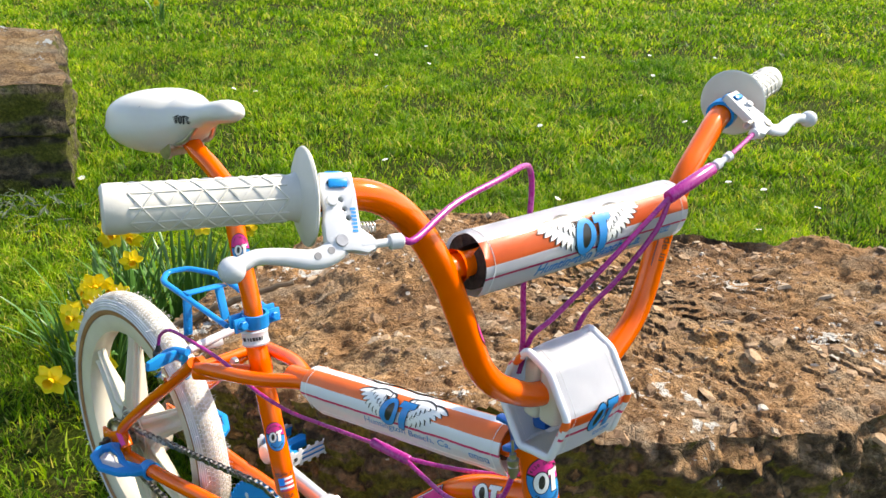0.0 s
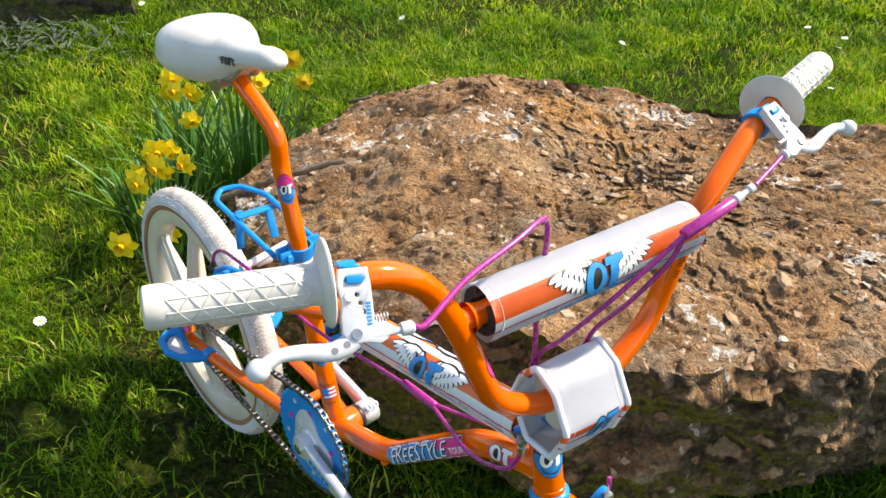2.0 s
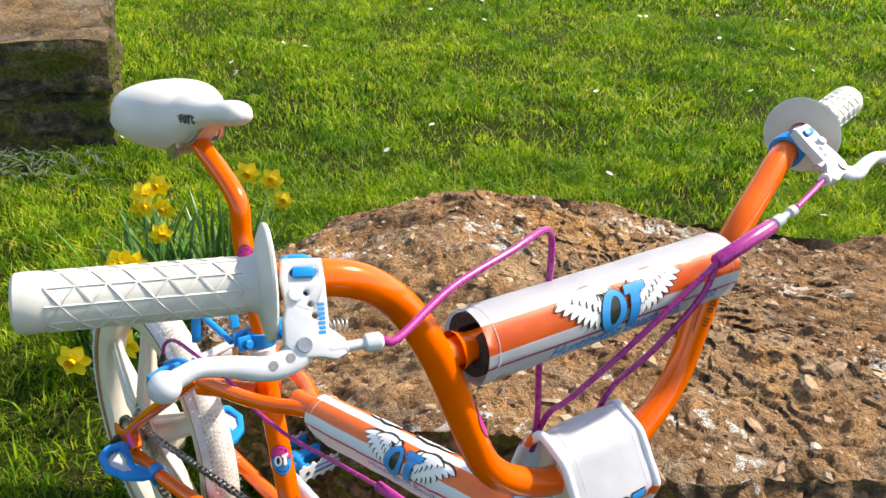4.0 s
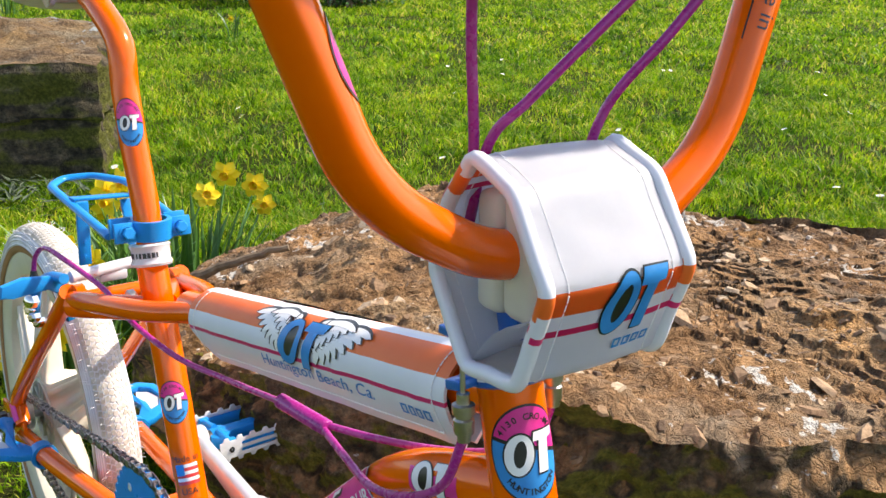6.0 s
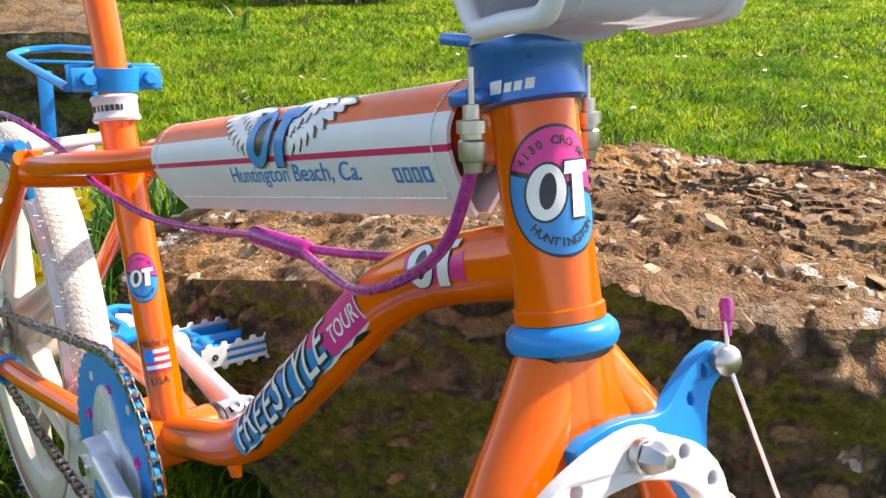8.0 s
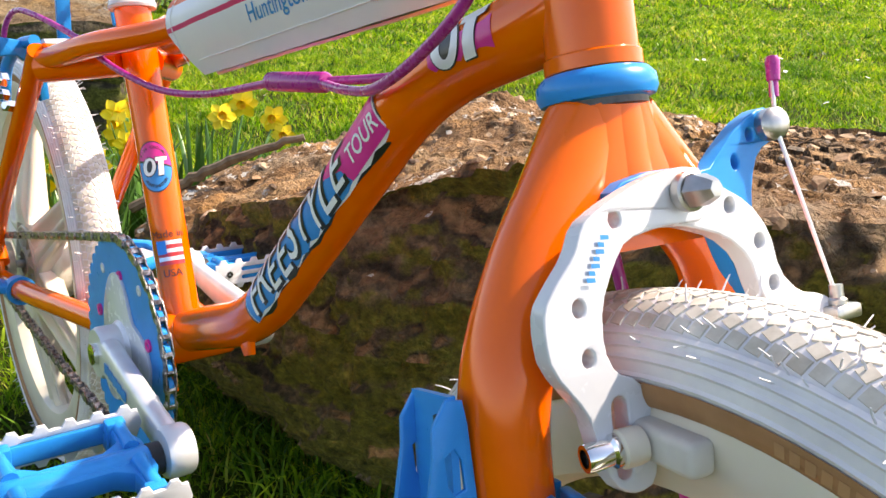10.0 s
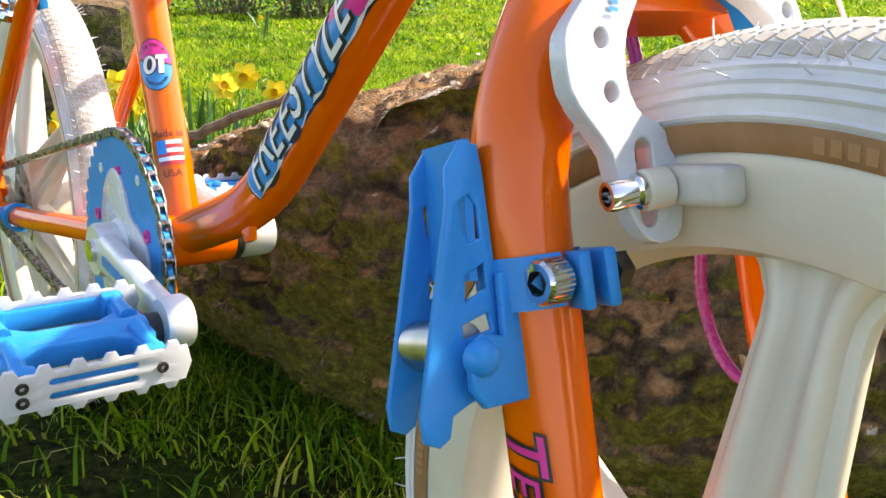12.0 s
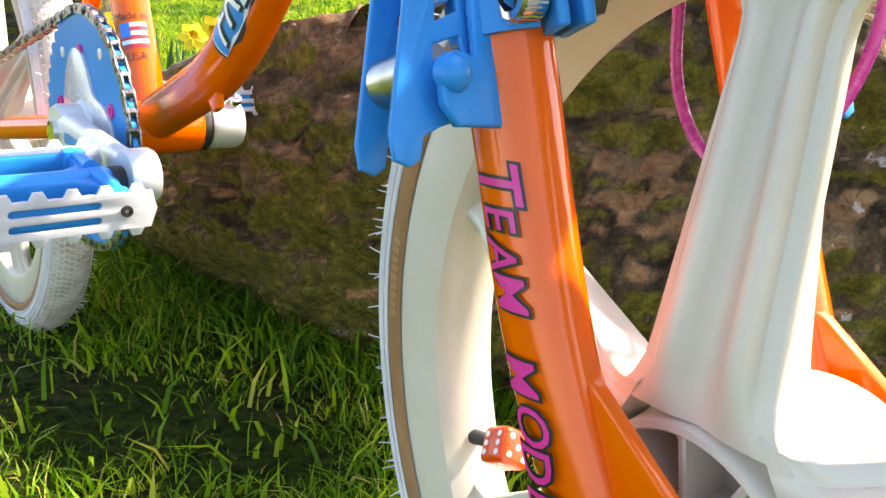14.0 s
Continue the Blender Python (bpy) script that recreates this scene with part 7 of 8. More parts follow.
    for i in range(25):
        path.append(on(sc, r2, a_top + 2 * off * i / 24))
    for i in range(1, 16):
        p, q = on(sc, r2, a_bot), on(c, r1, a_bot)
        path.append(p + (q - p) * (i / 16) + Vector((0, 0, -0.006 * math.sin(math.pi * i / 16))))
    path.append(path[0])
    acc = [0.0]
    for p, q in zip(path, path[1:]):
        acc.append(acc[-1] + (q - p).length)
    links = round(acc[-1] / 0.0127 / 2) * 2
    pins = []
    for k in range(links):
        s = acc[-1] * k / links
        i = max(j for j in range(len(acc) - 1) if acc[j] <= s)
        f = (s - acc[i]) / (acc[i + 1] - acc[i])
        pins.append(path[i] + (path[i + 1] - path[i]) * f)
    bm = bmesh.new()
    for k in range(links):
        p, q = pins[k], pins[(k + 1) % links]
        outer = k % 2
        d = (q - p).normalized()
        nrm = Vector((-d.z, 0, d.x))
        for s in (-1, 1):
            y = s * (0.0036 if outer else 0.0025)
            loop = []
            L = (q - p).length
            for i in range(12):
                a = 2 * math.pi * i / 12
                ex = math.cos(a)
                ww = 0.0042 if abs(ex) > 0.3 else 0.0033
                along = L / 2 + ex * (L / 2 + 0.0036)
                loop.append(p + d * along + nrm * (math.sin(a) * ww))
            f0 = [bm.verts.new(v + Vector((0, y - 0.0005, 0))) for v in loop]
            f1 = [bm.verts.new(v + Vector((0, y + 0.0005, 0))) for v in loop]
            bm.faces.new(f0)
            bm.faces.new(f1[::-1])
            for i in range(12):
                j = (i + 1) % 12
                bm.faces.new((f0[i], f1[i], f1[j], f0[j]))
        lathe(bm, [(0.0, -0.0048), (0.0018, -0.0048), (0.0018, -0.0025), (0.0036, -0.0022), (0.0036, 0.0022), (0.0018, 0.0025), (0.0018, 0.0048), (0.0, 0.0048)], axis(p, (0, 1, 0)), 8)
    part("chain", bm, CHAIN, label="bright steel chain", angle=30)


CHAIN = surface("chain_steel", (0.10, 0.095, 0.09), (0.62, 0.60, 0.58), 220, 0.30, 1.0, 0.0, 0.05, 400, 0.1)


def pedal(end, s, d):
    """A platform pedal: blue body between two toothed white plates."""
    tilt = 9.5 if s < 0 else -4
    m = Matrix.Translation(end + Vector((-0.004 if s < 0 else 0, s * 0.058, -0.004))) @ pose(0, 0, 0, 0, tilt, 0)
    bm = bmesh.new()
    body = [(-0.040, -0.038), (-0.028, -0.036), (-0.014, -0.046), (0.014, -0.046), (0.028, -0.036), (0.040, -0.038), (0.040, 0.038), (0.028, 0.037), (0.014, 0.043), (-0.014, 0.043), (-0.028, 0.037), (-0.040, 0.038)]
    holes = [[(q * x, y) for x, y in ((0.0105, -0.018), (0.017, -0.028), (0.034, -0.030), (0.0365, -0.027), (0.0365, 0.027), (0.034, 0.030), (0.017, 0.028), (0.0105, 0.018))] for q in (1, -1)]
    plate(bm, [body] + holes, 0.0150, m, bevel=0.0022)
    body = part("pedal", bm, BLUE, label="blue platform pedal with white toothed plates")
    for qx in (-1, 1):
        for qy in (-1, 1):
            # cast lugs that carry the plates, and webs running in to the barrel
            bm = bmesh.new()
            box(bm, (0.0090, 0.0130, 0.0215), m @ Matrix.Translation((qx * 0.0350, qy * 0.0335, 0)), 0.0022, 2)
            tube(bm, [m @ Vector((qx * 0.0340, qy * 0.0350, 0.0065)), m @ Vector((qx * 0.020, qy * 0.0345, 0.0078)), m @ Vector((qx * 0.006, qy * 0.034, 0.0085))], [0.0046, 0.0040, 0.0050], 10)
            part("lug", bm, BLUE, body)
    bm = bmesh.new()
    lathe(bm, [(0.0, -0.0440), (0.0085, -0.0440), (0.0110, -0.0400), (0.0102, -0.0200), (0.0095, 0.0), (0.0102, 0.0200), (0.0110, 0.0400), (0.0085, 0.0440), (0.0, 0.0440)], m @ pose(0, 0, 0, 90, 0, 0), 20)
    part("barrel", bm, BLUE, body)
    bm = bmesh.new()
    tube(bm, [m @ Vector((0, -s * 0.058, 0)), m @ Vector((0, -s * 0.042, 0))], 0.0105, 16)
    part("bearing_seal", bm, BLACK, body, "black bearing seal")
    for x in (-1, 1):
        bm = bmesh.new()
        outline = []
        n = 6
        for i in range(n):
            y0 = -0.050 + 0.100 * i / n
            st = 0.100 / n
            outline += [(y0, 0.0105), (y0 + st * 0.22, 0.0105), (y0 + st * 0.36, 0.0150), (y0 + st * 0.64, 0.0150), (y0 + st * 0.78, 0.0105)]
        outline += [(0.050, 0.0105), (0.053, 0.0)]
        top = outline
        bot = [(a, -b) for a, b in outline[:-1]][::-1]
        hole = [slot(0.0, 0.0042, 0.046, 0.0042), slot(0.0, -0.0042, 0.046, 0.0042)]
        plate(bm, [top + bot] + hole, 0.0026, m @ Matrix.Translation((x * 0.0415, 0, 0)) @ VW, bevel=0.0006)
        pl = part("cage_plate", bm, WHITE_PAINT, body, "white toothed cage plate")
        for yy, zz in ((-s * 0.036, 0.0), (s * 0.036, 0.0042), (s * 0.036, -0.0042)):
            bm = bmesh.new()
            lathe(bm, [(0.0012, 0.0004), (0.0016, 0.0014), (0.0032, 0.0012), (0.0034, 0.0)], m @ axis((x * 0.0428, yy, zz), (x, 0, 0)), 12)
            bm.transform(Matrix.Translation(-FOOT))
            ob = link("plate_screw", bm, DARK_STEEL_AND_SHADE)
            ob.parent = body
            ob["label"] = "dark plate screw"


drive()


# ---- rear foot pegs ----
def rear_peg(s):
    flat = Matrix(((1, 0, 0, 0), (0, -s, 0, 0), (0, 0, 1, -0.327), (0, 0, 0, 1))) @ pose(0, 0, 0, 0, 4, 0)
    outer = [(-0.706, -0.058), (-0.712, -0.082), (-0.728, -0.104), (-0.762, -0.121), (-0.798, -0.116), (-0.812, -0.098), (-0.811, -0.074), (-0.800, -0.062), (-0.786, -0.070), (-0.750, -0.078), (-0.728, -0.066), (-0.722, -0.056)]
    inner = [(-0.737, -0.087), (-0.742, -0.099), (-0.765, -0.110), (-0.788, -0.106), (-0.798, -0.094), (-0.797, -0.083), (-0.778, -0.081), (-0.755, -0.088)]
    bm = bmesh.new()
    plate(bm, [outer, inner], 0.0100, Matrix.Translation((0, 0, -0.052)) @ flat, bevel=0.0025)
    peg = part("rear_peg", bm, BLUE, label="blue foot peg by the rear axle")
    bm = bmesh.new()
    lathe(bm, [(0.0112, -0.009), (0.0150, -0.009), (0.0152, 0.009), (0.0112, 0.009)], axis((-0.714, s * 0.0565, -0.3335), (1, 0, 0.12)), 24)
    part("peg_clamp", bm, BLUE, peg)
    bm = bmesh.new()
    plate(bm, [[(-0.735, -0.085), (-0.742, -0.100), (-0.764, -0.109), (-0.786, -0.104), (-0.796, -0.090), (-0.780, -0.084), (-0.760, -0.090)]], 0.003, Matrix(((1, 0, 0, 0), (0, -s, 0, 0), (0, 0, 1, -0.327), (0, 0, 0, 1))))
    part("tread_plate", bm, WHITE_PAINT, peg, "pale toothed tread plate")
    bm = bmesh.new()
    lathe(bm, [(0.0, 0.0), (0.0095, 0.0), (0.0095, 0.008), (0.0050, 0.009), (0.0050, 0.016), (0, 0.016)], axis(AXLE + Vector((0.0, s * 0.066, 0)), (0, s, 0)), 6)
    part("axle_nut", bm, DARK_STEEL_AND_SHADE, peg, "dark axle nut")
    bm = bmesh.new()
    w = on_tube_long((-0.792, s * 0.060, -0.300), (-0.775, s * 0.060, -0.318), 0.0096, (0, s, 0.5))
    print_on(bm, flat_shape([rect(-0.004, -0.005, 0.020, 0.006)]), w, 0)
    part("stay_sticker", bm, INK_PINK, peg, "small pink sticker")


rear_peg(-1)
rear_peg(1)


# ---- daffodils ----
def build_daffodils():
    rng = random.Random(11)
    # clump: where it stands, how many leaves and flowers
    clumps = [((-0.70, 2.12), 0.16, 130, [(-0.579, 2.364, 0.237), (-0.637, 2.453, 0.263), (-0.681, 2.369, 0.309)]),
              ((-0.86, 2.06), 0.12, 50, [(-0.90, 2.17, 0.30), (-0.84, 2.16, 0.27), (-0.94, 2.25, 0.27), (-0.79, 2.02, 0.26), (-0.66, 2.20, 0.30), (-0.87, 2.20, 0.32), (-0.88, 2.14, 0.28), (-0.92, 2.20, 0.25)]),
              ((-0.80, 1.80), 0.10, 60, [(-0.835, 1.86, 0.24), (-0.80, 1.80, 0.25), (-0.83, 1.76, 0.22), (-0.775, 1.77, 0.26), (-0.72, 1.80, 0.26), (-0.82, 1.92, 0.22), (-0.76, 1.66, 0.20), (-0.80, 1.83, 0.27), (-0.785, 1.80, 0.235), (-0.845, 1.80, 0.215), (-0.81, 1.73, 0.235), (-0.80, 1.58, 0.16), (-0.70, 1.62, 0.19)]),
              ((-5.45, 8.45), 0.16, 30, [(-5.62, 8.42, 0.58), (-5.40, 8.40, 0.60), (-5.30, 8.42, 0.56)]), ((-2.61, 7.25), 0.05, 10, [(-2.61, 7.22, 0.40)])]
    for (cx, cy), spread, n_leaf, flowers in clumps:
        gz = ground_z(cx, cy)
        clump = new("daffodil_clump")
        clump.matrix_world = Matrix.Translation((cx, cy, gz))
        tagged(clump, "clump of yellow daffodils with green strap leaves", "flower", "daffodils beside the boulder")
        base = Vector((cx, cy, gz))
        bm = bmesh.new()
        for _ in range(n_leaf):
            a, r = rng.uniform(0, 2 * math.pi), spread * math.sqrt(rng.random())
            p0 = Vector((r * math.cos(a), r * math.sin(a), -0.01))
            lean = rng.uniform(0.05, 0.55)
            dirn = Vector((math.cos(a + rng.uniform(-0.8, 0.8)), math.sin(a + rng.uniform(-0.8, 0.8)), 0))
            L = rng.uniform(0.20, 0.34)
            w = rng.uniform(0.0045, 0.0080)
            side = Vector((-dirn.y, dirn.x, 0))
            prev = None
            for i in range(7):
                t = i / 6
                q = p0 + dirn * (L * lean * t * t) + Vector((0, 0, L * (t - 0.35 * lean * t * t * (1 + lean))))
                ww = w * (1 - 0.15 * t - 0.80 * max(0, t - 0.8) / 0.2)
                row = (bm.verts.new(q - side * ww + dirn * 0.0015), bm.verts.new(q), bm.verts.new(q + side * ww + dirn * 0.0015))
                if prev:
                    bm.faces.new((prev[0], prev[1], row[1], row[0]))
                    bm.faces.new((prev[1], prev[2], row[2], row[1]))
                prev = row
        lv = link("leaves", bm, STRAP_LEAF)
        lv.parent = clump
        tagged(lv, kind="stuff")
        for f in flowers:
            head = Vector(f) - base
            root = Vector((head.x * 0.45, head.y * 0.45, -0.01))
            face = Vector((rng.uniform(-0.5, 0.7), -1.0, rng.uniform(-0.15, 0.25))).normalized()
            bm = bmesh.new()
            tube(bm, spline([root, root.lerp(head, 0.5) + Vector((0, 0.004, 0.02)), head - face * 0.030 + Vector((0, 0, 0.008)), head - face * 0.012], 5), 0.0026, 7)
            st = link("stem", bm, STRAP_LEAF)
            st.parent = clump
            fm = axis(head, face)
            bm = bmesh.new()
            s = rng.uniform(0.9, 1.15)
            for k in range(6):
                a = radians(60 * k + rng.uniform(-6, 6))
                rot = fm @ Matrix.Rotation(a, 4, "Z")
                rows = []
                for t, w, h in ((0.0, 0.004, 0.0), (0.25, 0.0095, 0.001), (0.55, 0.0125, -0.002 + rng.uniform(-0.002, 0.002)), (0.82, 0.0080, -0.004), (1.0, 0.0008, -0.006 + rng.uniform(-0.003, 0.003))):
                    rows.append([bm.verts.new(rot @ Vector((0.034 * t * s, y * w * 1.05 * s, h + 0.0025 * abs(y) + 0.0012 * (k % 2)))) for y in (-1, 0, 1)])
                for r, q in zip(rows, rows[1:]):
                    for j in range(2):
                        bm.faces.new((r[j], r[j + 1], q[j + 1], q[j]))
            pt = link("petals", bm, PETAL)
            pt.parent = st
            pt["label"] = "six pointed yellow petals"
            bm = bmesh.new()
            n = 20
            rings = []
            for r, h, fr in ((0.005, 0.0, 0), (0.0066, 0.007, 0), (0.0074, 0.014, 0), (0.0098, 0.019, 1)):
                rings.append([bm.verts.new(fm @ Vector(((r * s + fr * 0.0012 * (i % 2)) * math.cos(2 * math.pi * i / n), (r * s + fr * 0.0012 * (i % 2)) * math.sin(2 * math.pi * i / n), h * s))) for i in range(n)])
            for r, q in zip(rings, rings[1:]):
                for i in range(n):
                    j = (i + 1) % n
                    bm.faces.new((r[i], r[j], q[j], q[i]))
            tr = link("trumpet", bm, TRUMPET)
            tr.parent = st
            tr["label"] = "deep yellow trumpet"


build_daffodils()


def grey_plant():
    """A low grey-green weed in front of the stone block."""
    rng = random.Random(5)
    bm = bmesh.new()
    for _ in range(300):
        x, y = rng.gauss(0, 0.15), rng.gauss(0, 0.11)
        a = rng.uniform(0, 2 * math.pi)
        L, w = rng.uniform(0.04, 0.09), rng.uniform(0.005, 0.010)
        z0 = rng.uniform(0.0, 0.06)
        d, s = Vector((math.cos(a), math.sin(a), rng.uniform(0.1, 0.9))).normalized(), Vector((-math.sin(a), math.cos(a), 0))
        p = Vector((x, y, z0))
        v = [bm.verts.new(q) for q in (p, p + d * L * 0.35 + s * w, p + d * L + Vector((0, 0, -0.012)), p + d * L * 0.35 - s * w, p + d * L * 0.4 + Vector((0, 0, -0.004)))]
        bm.faces.new((v[0], v[1], v[4]))
        bm.faces.new((v[1], v[2], v[4]))
        bm.faces.new((v[2], v[3], v[4]))
        bm.faces.new((v[3], v[0], v[4]))
    ob = link("leafy_weed", bm, GREY_LEAF)
    ob.matrix_world = Matrix.Translation((-1.80, 2.95, ground_z(-1.80, 2.95)))
    tagged(ob, "low grey-green leafy weed by the stone block", "plant", kind="stuff")


grey_plant()


def twig(name, pts, r, label):
    bm = bmesh.new()
    path = spline(pts, 8)
    rng = random.Random(len(pts))
    path = [p + Vector((rng.uniform(-1, 1), rng.uniform(-1, 1), rng.uniform(-1, 1))) * r * 0.35 for p in path]
    tube(bm, path, [r, r * 0.9, r * 0.6], 8)
    tagged(link(name, bm, TWIG), label, "twig")


twig("dead_branch", [(-0.63, 1.75, 0.195), (-0.54, 1.755, 0.240), (-0.44, 1.75, 0.290), (-0.31, 1.765, 0.335)], 0.010, "dead grey branch lying on the boulder")
twig("dead_twig", [(-0.50, 2.62, 0.06), (-0.44, 2.56, 0.10), (-0.40, 2.58, 0.12)], 0.008, "short bare twig standing in the grass")

# dry leaves and daisies on the lawn
for k, (x, y, rz) in enumerate(((-0.42, 0.99, 20), (-0.47, 1.30, 100), (-0.30, 0.93, 60), (-0.62, 1.55, 10))):
    bm = bmesh.new()
    loop = [(0.030, 0.0), (0.014, 0.010), (-0.010, 0.013), (-0.030, 0.004), (-0.034, -0.002), (-0.012, -0.012), (0.012, -0.010)]
    c = bm.verts.new((0, 0, 0.004))
    vs = [bm.verts.new((a, b, 0.010 * math.sin(a * 70 + k))) for a, b in loop]
    for i in range(len(vs)):
        bm.faces.new((c, vs[i], vs[(i + 1) % len(vs)]))
    ob = link("dry_leaf", bm, DEAD_LEAF)
    ob.matrix_world = Matrix.Translation((x, y, ground_z(x, y) + 0.040)) @ pose(0, 0, 0, 12, 9, rz)
    tagged(ob, "curled brown dry leaf lying on the grass", "leaf", "dry leaves on the lawn")


def daisies():
    rng = random.Random(9)
    first = None
    spots = [(-0.945, 1.424)] + [(rng.uniform(-1.6, 3.2), rng.uniform(3.0, 6.5)) for _ in range(46)]
    for x, y in spots:
        m = Matrix.Translation((x, y, ground_z(x, y) + 0.042)) @ pose(0, 0, 0, rng.uniform(-25, 25), rng.uniform(-25, 25), rng.uniform(0, 360))
        if first is None:
            bm = bmesh.new()
            for i in range(12):
                a = 2 * math.pi * i / 12
                ca, sa = math.cos(a), math.sin(a)
                q = [bm.verts.new((r * ca - w * sa, r * sa + w * ca, z)) for r, w, z in ((0.003, -0.0012, 0), (0.013, -0.0022, 0.002), (0.0145, 0, 0.002), (0.013, 0.0022, 0.002), (0.003, 0.0012, 0))]
                bm.faces.new(q)
            petals = link("daisy", bm, INK_WHITE)
            bm = bmesh.new()
            lathe(bm, [(0.0042, 0.0), (0.0036, 0.0018), (0.0, 0.0026)], Matrix(), 10)
            eye = link("daisy_eye", bm, PETAL)
            eye.parent = petals
            bm = bmesh.new()
            tube(bm, [(0, 0, 0.0), (0.002, 0, -0.02), (0, 0.002, -0.045)], 0.0008, 5)
            stalk = link("stalk", bm, STRAP_LEAF)
            stalk.parent = petals
            first = tagged(petals, "small white daisy in the grass", "flower", "daisies in the lawn")
            first.matrix_world = m
        else:
            copy_thing(first, m)


daisies()


# ---- far hedge ----
def far_shrubs():
    rng = random.Random(21)
    for k, (x, y, w, h) in enumerate(((-3.3, 10.4, 1.0, 0.85), (-4.4, 10.7, 1.1, 0.8), (-2.45, 10.6, 0.8, 0.6), (-5.8, 10.9, 1.2, 0.9))):
        gz = ground_z(x, y)
        shrub = new("shrub")
        shrub.matrix_world = Matrix.Translation((x, y, gz))
        tagged(shrub, "dark bare-stemmed shrub at the edge of the lawn", "shrub", "shrubs beyond the lawn")
        bm = bmesh.new()
        for _ in range(40):
            a = rng.uniform(0, 2 * math.pi)
            p = Vector((rng.uniform(-0.3, 0.3) * w, rng.uniform(-0.3, 0.3), 0))
            q = p + Vector((math.cos(a) * w * 0.3, math.sin(a) * 0.5, h * rng.uniform(0.5, 0.95)))
            tube(bm, [p, p.lerp(q, 0.5) + Vector((0, 0, 0.05)), q], [0.012, 0.008, 0.003], 5)
        t = link("branchwork", bm, TWIG)
        t.parent = shrub
        bm = bmesh.new()
        for _ in range(1500):
            p = Vector((rng.gauss(0, 0.36) * w, rng.gauss(0, 0.22), h * (0.05 + 0.85 * rng.random())))
            a, b = rng.uniform(0, 6.28), rng.uniform(-0.8, 0.8)
            d = Vector((math.cos(a), math.sin(a), b)) * rng.uniform(0.03, 0.07)
            s = Vector((-math.sin(a), math.cos(a), rng.uniform(-0.5, 0.5))) * 0.022
            bm.faces.new([bm.verts.new(v) for v in (p, p + d * 0.5 + s, p + d, p + d * 0.5 - s)])
        f = link("crown", bm, STRAP_LEAF)
        f.parent = shrub


far_shrubs()


# ---- stone chips on the boulder ----
def chips():
    dg = bpy.context.evaluated_depsgraph_get()
    from mathutils.bvhtree import BVHTree
    tree = BVHTree.FromObject(boulder, dg)
    rng = random.Random(31)
    big, small = 0, []
    bm = bmesh.new()

    def chip(target, p, nrm, s, flat):
        d = axis(p, nrm + Vector((rng.uniform(-0.5, 0.5), rng.uniform(-0.5, 0.5), 0)) * 0.6) @ Matrix.Rotation(rng.uniform(0, 6.28), 4, "Z")
        n = rng.randint(5, 7)
        lo, hi = [], []
        for i in range(n):
            a = 2 * math.pi * (i + rng.uniform(-0.25, 0.25)) / n
            r = s * rng.uniform(0.45, 1.2)
            lo.append(target.verts.new(d @ Vector((r * math.cos(a) * 1.3, r * math.sin(a), -s * 0.2))))
            hi.append(target.verts.new(d @ Vector((r * math.cos(a) * 0.95, r * math.sin(a) * 0.72, s * flat * rng.uniform(0.35, 1.3)))))
        target.faces.new(hi)
        for i in range(n):
            j = (i + 1) % n
            target.faces.new((lo[i], lo[j], hi[j], hi[i]))
    tries = 0
    while tries < 15000:
        tries += 1
        x, y = rng.uniform(-0.62, 1.6), rng.uniform(1.0, 2.35)
        dens = 0.35 + 0.65 * max(0.0, noise.noise((x * 2.3, y * 2.3, 8.0)) + 0.35)
        if rng.random() > dens:
            continue
        hit = tree.ray_cast(Vector((x, y, 1.0)), Vector((0, 0, -1)))
        if hit[0] is None or hit[0].z < 0.05 or hit[1].z < 0.75:
            continue
        s = min(0.018, 0.0022 * math.exp(rng.expovariate(1.5)))
        if s > 0.0095 and big < 260:
            big += 1
            one = bmesh.new()
            chip(one, Vector((0, 0, 0)), hit[1], s, rng.uniform(0.10, 0.28))
            ob = link("stone_chip", one, CHIP, smooth=False)
            ob.location = hit[0]
            tagged(ob, "loose brown stone chip lying on the boulder", "stone", "loose chips on the boulder")
        else:
            chip(bm, hit[0], hit[1], min(s, 0.0095), rng.uniform(0.15, 0.45))
    ob = link("gravel", bm, CHIP, smooth=False)
    tagged(ob, "small loose gravel strewn over the boulder", "gravel", kind="stuff")


chips()


# ---- grass ----
def outside_rock(x, y):
    """True where a point lies on the lawn, off the boulder."""
    out = np.zeros(len(x), bool)
    ex = np.array(ROCK_EDGE)
    cx, cy = ROCK_MID
    px, py = (x - cx) / 0.91 + cx, (y - cy) / 0.91 + cy
    j = len(ex) - 1
    for i in range(len(ex)):
        c = ((ex[i, 1] > py) != (ex[j, 1] > py)) & (px < (ex[j, 0] - ex[i, 0]) * (py - ex[i, 1]) / (ex[j, 1] - ex[i, 1] + 1e-12) + ex[i, 0])
        out ^= c
        j = i
    return ~out


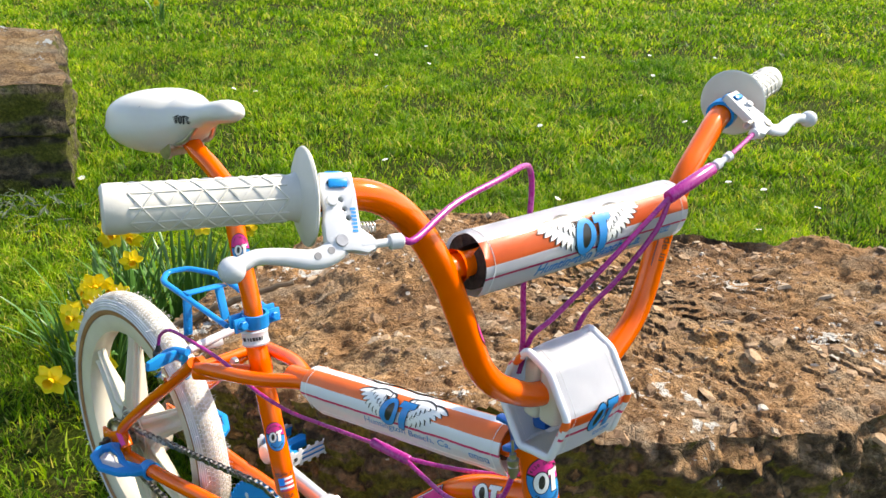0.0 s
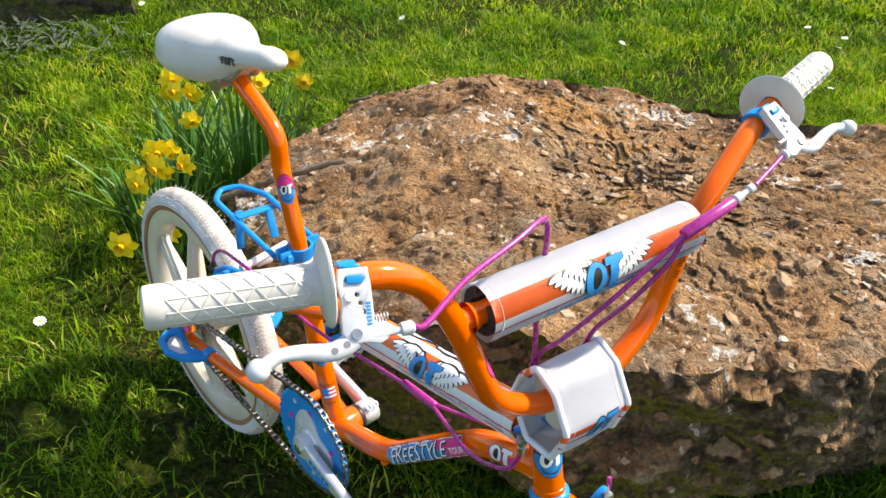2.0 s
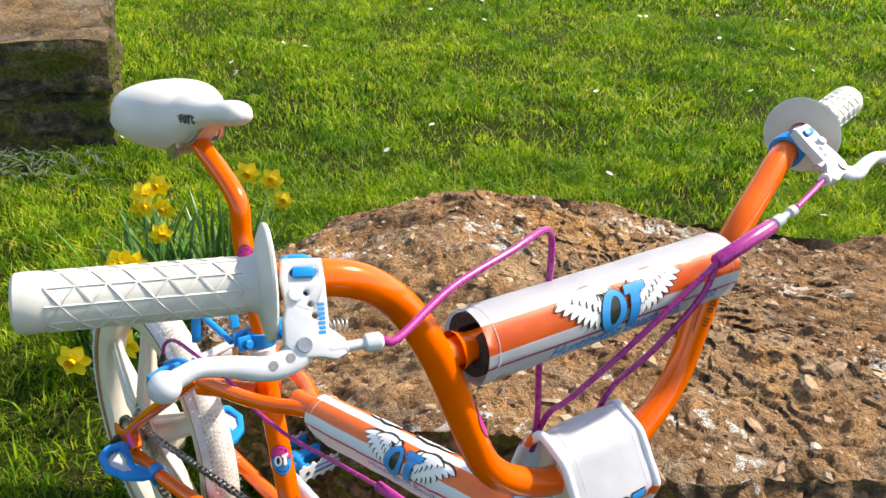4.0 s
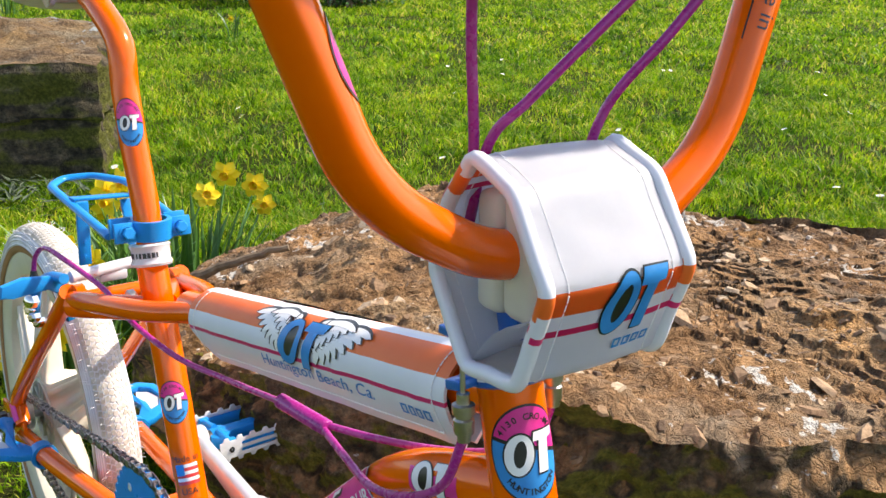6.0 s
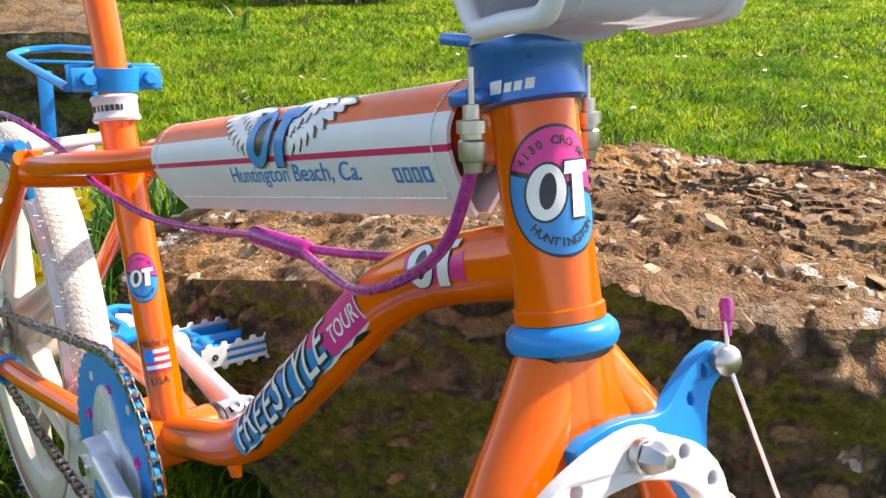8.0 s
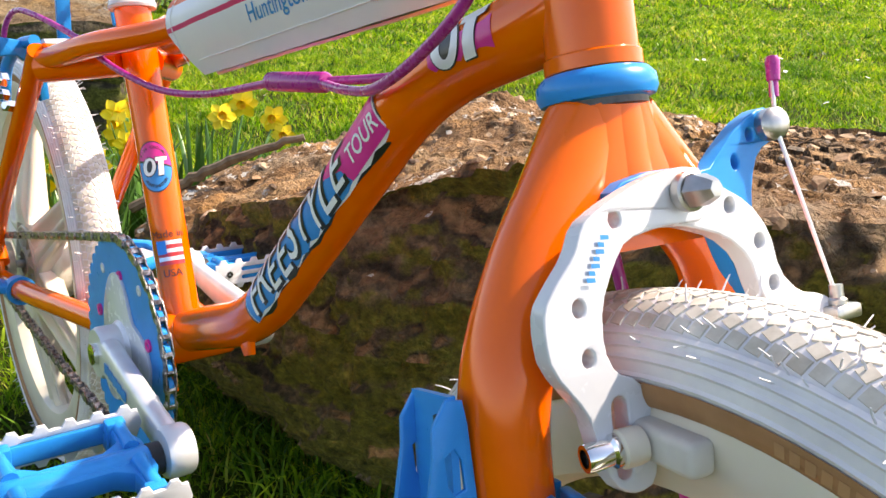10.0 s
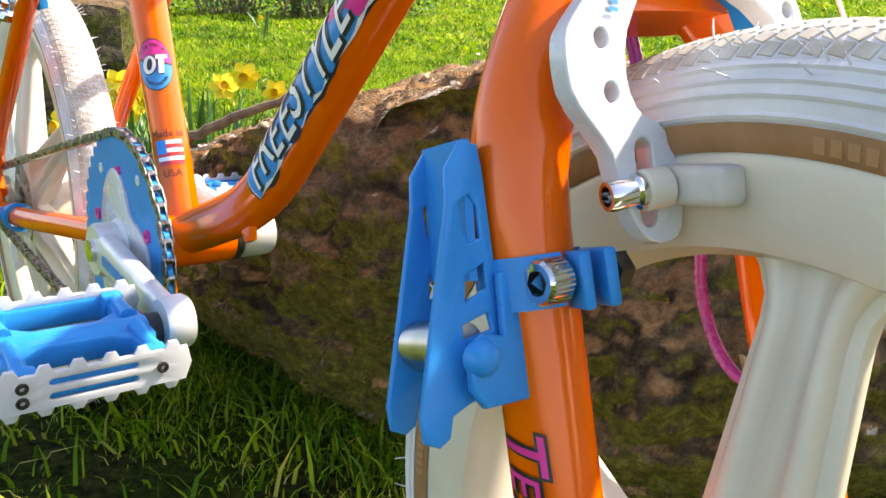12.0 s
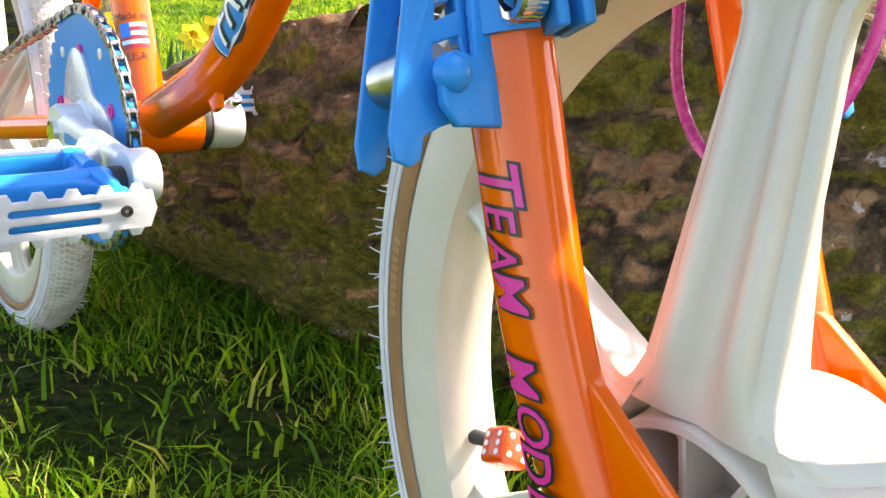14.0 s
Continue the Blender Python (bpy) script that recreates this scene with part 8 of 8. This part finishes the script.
def blades(rs, x, y, h, w, lean, away=None):
    """Corner points of bent blades, five to a blade."""
    n = len(x)
    z = np.array([ground_z(a, b) for a, b in zip(x, y)])
    a = rs.uniform(0, 2 * np.pi, n) if away is None else away + rs.normal(0, 0.7, n)
    dx, dy = np.cos(a), np.sin(a)
    t0 = rs.uniform(0, 2 * np.pi, n)
    sx, sy = np.cos(t0), np.sin(t0)
    v = np.empty((n, 5, 3))
    for i, (t, ws) in enumerate(((0, -1), (0, 1), (0.55, 0.85), (0.55, -0.85), (1.0, 0))):
        v[:, i, 0] = x + dx * lean * t * t + sx * w * ws
        v[:, i, 1] = y + dy * lean * t * t + sy * w * ws
        v[:, i, 2] = z - 0.004 + h * (t - 0.28 * t * t)
    return v.reshape(-1, 3)


def blade_mesh(name, chunks, mat, label):
    verts = np.concatenate(chunks)
    n = len(verts) // 5
    idx = (np.arange(n) * 5)[:, None]
    quads, tris = idx + np.array([[0, 1, 2, 3]]), idx + np.array([[3, 2, 4]])
    me = bpy.data.meshes.new(name)
    me.vertices.add(len(verts))
    me.vertices.foreach_set("co", verts.ravel())
    me.loops.add(n * 7)
    me.loops.foreach_set("vertex_index", np.concatenate([quads.ravel(), tris.ravel()]))
    me.polygons.add(n * 2)
    me.polygons.foreach_set("loop_start", np.concatenate([np.arange(n) * 4, n * 4 + np.arange(n) * 3]))
    me.update(calc_edges=True)
    me.materials.append(mat)
    me.polygons.foreach_set("use_smooth", np.ones(n * 2, bool))
    tagged(new(name, me), label, "grass", kind="stuff")


def build_grass():
    rs = np.random.RandomState(3)
    # x range, y range, blades to the square metre, height, width; tufts to the square metre, blades in a tuft
    bands = [(-1.5, 1.3, 0.45, 2.0, 44000, 0.032, 0.0010, 15, 110), (-2.8, 2.4, 2.0, 3.6, 18000, 0.044, 0.0019, 24, 90), (-4.4, 3.8, 3.6, 6.5, 6400, 0.050, 0.0031, 14, 60),
             (-8.0, 6.5, 6.5, 13.0, 1700, 0.062, 0.0064, 6.5, 36), (-14, 10, 13, 26, 380, 0.085, 0.014, 1.6, 16)]
    short, lush = [], []
    for x0, x1, y0, y1, dens, height, width, tufts, per in bands:
        n = int((x1 - x0) * (y1 - y0) * dens)
        x, y = rs.uniform(x0, x1, n), rs.uniform(y0, y1, n)
        clump = np.array([noise.noise((a * 2.2, b * 2.2, 2.0)) + 0.7 * noise.noise((a * 8, b * 8, 5.0)) for a, b in zip(x, y)])
        keep = outside_rock(x, y) & (rs.uniform(0, 1, n) < np.clip(0.62 + 1.25 * clump, 0.03, 1))
        # a patch of bare stony earth
        bare = ((x + 0.86) ** 2 / 0.03 + (y - 1.06) ** 2 / 0.03) < 1
        keep &= ~(bare & (rs.uniform(0, 1, n) < 0.93))
        x, y, clump = x[keep], y[keep], clump[keep]
        n = len(x)
        h = height * rs.uniform(0.45, 1.25, n) * (1 + 0.7 * np.clip(clump, -0.6, 1))
        short.append(blades(rs, x, y, h, width * rs.uniform(0.7, 1.3, n), rs.uniform(0.1, 1.3, n) * h))
        # tufts
        k = int((x1 - x0) * (y1 - y0) * tufts)
        cx, cy = rs.uniform(x0, x1, k), rs.uniform(y0, y1, k)
        lush_here = np.array([noise.noise((a * 0.9, b * 0.9, 12.0)) for a, b in zip(cx, cy)])
        ok = outside_rock(cx, cy) & (rs.uniform(0, 1, k) < np.clip(0.45 + 1.3 * lush_here, 0.06, 1))
        cx, cy = cx[ok], cy[ok]
        k = len(cx)
        big = rs.uniform(0.5, 1.25, k)
        m = k * per
        who = np.repeat(np.arange(k), per)
        ang, rad = rs.uniform(0, 2 * np.pi, m), np.sqrt(rs.uniform(0, 1, m)) * 0.075 * big[who]
        h = (height * 1.1 + (0.018 if y1 < 2.5 else 0.050)) * big[who] * rs.uniform(0.45, 1.15, m) * (1 - 4.0 * rad * rad / 0.0225)
        h = np.maximum(h, 0.02)
        bx, by = cx[who] + rad * np.cos(ang), cy[who] + rad * np.sin(ang)
        on = outside_rock(bx, by)
        lush.append(blades(rs, bx[on], by[on], h[on], (width * rs.uniform(0.9, 1.6, m))[on], (h * rs.uniform(0.2, 1.1, m))[on], ang[on]))
    # a thinner sward all round
    n = 150000
    x, y = rs.normal(0, 3.4, n), rs.normal(2.2, 3.4, n)
    far = outside_rock(x, y) & (np.hypot(x, y - 0.2) > 0.25)
    x, y = x[far], y[far]
    n = len(x)
    h = 0.055 * rs.uniform(0.4, 1.2, n)
    short.append(blades(rs, x, y, h, 0.0022 * rs.uniform(0.7, 1.4, n), rs.uniform(0.2, 1.2, n) * h))
    # long grass along the foot of the big stone and round the far block
    foot = []
    for (ax, ay), (bx, by) in zip(ROCK_EDGE, ROCK_EDGE[1:] + ROCK_EDGE[:1]):
        n = int(math.hypot(bx - ax, by - ay) * 1500)
        t = rs.uniform(0, 1, n)
        x, y = ax + (bx - ax) * t, ay + (by - ay) * t
        g = 0.93 + np.abs(rs.normal(0, 0.07, n))
        foot.append((ROCK_MID[0] + (x - ROCK_MID[0]) * g, ROCK_MID[1] + (y - ROCK_MID[1]) * g))
    n = 2600
    foot.append((rs.uniform(-2.7, -1.35, n), 3.22 + rs.normal(-0.06, 0.07, n)))
    foot[-1] = (foot[-1][0], foot[-1][1] + (foot[-1][0] + 1.52) * 0.445)
    x, y = np.concatenate([f[0] for f in foot]), np.concatenate([f[1] for f in foot])
    n = len(x)
    h = rs.uniform(0.025, 0.080, n)
    lush.append(blades(rs, x, y, h, 0.0017 * rs.uniform(0.7, 1.4, n), h * rs.uniform(0.1, 0.9, n)))
    blade_mesh("grass", short, GRASS, "short yellow-green spring grass with pale dry blades")
    blade_mesh("grass_tuft", lush, LUSH, "longer lush green tufts of grass")


build_grass()
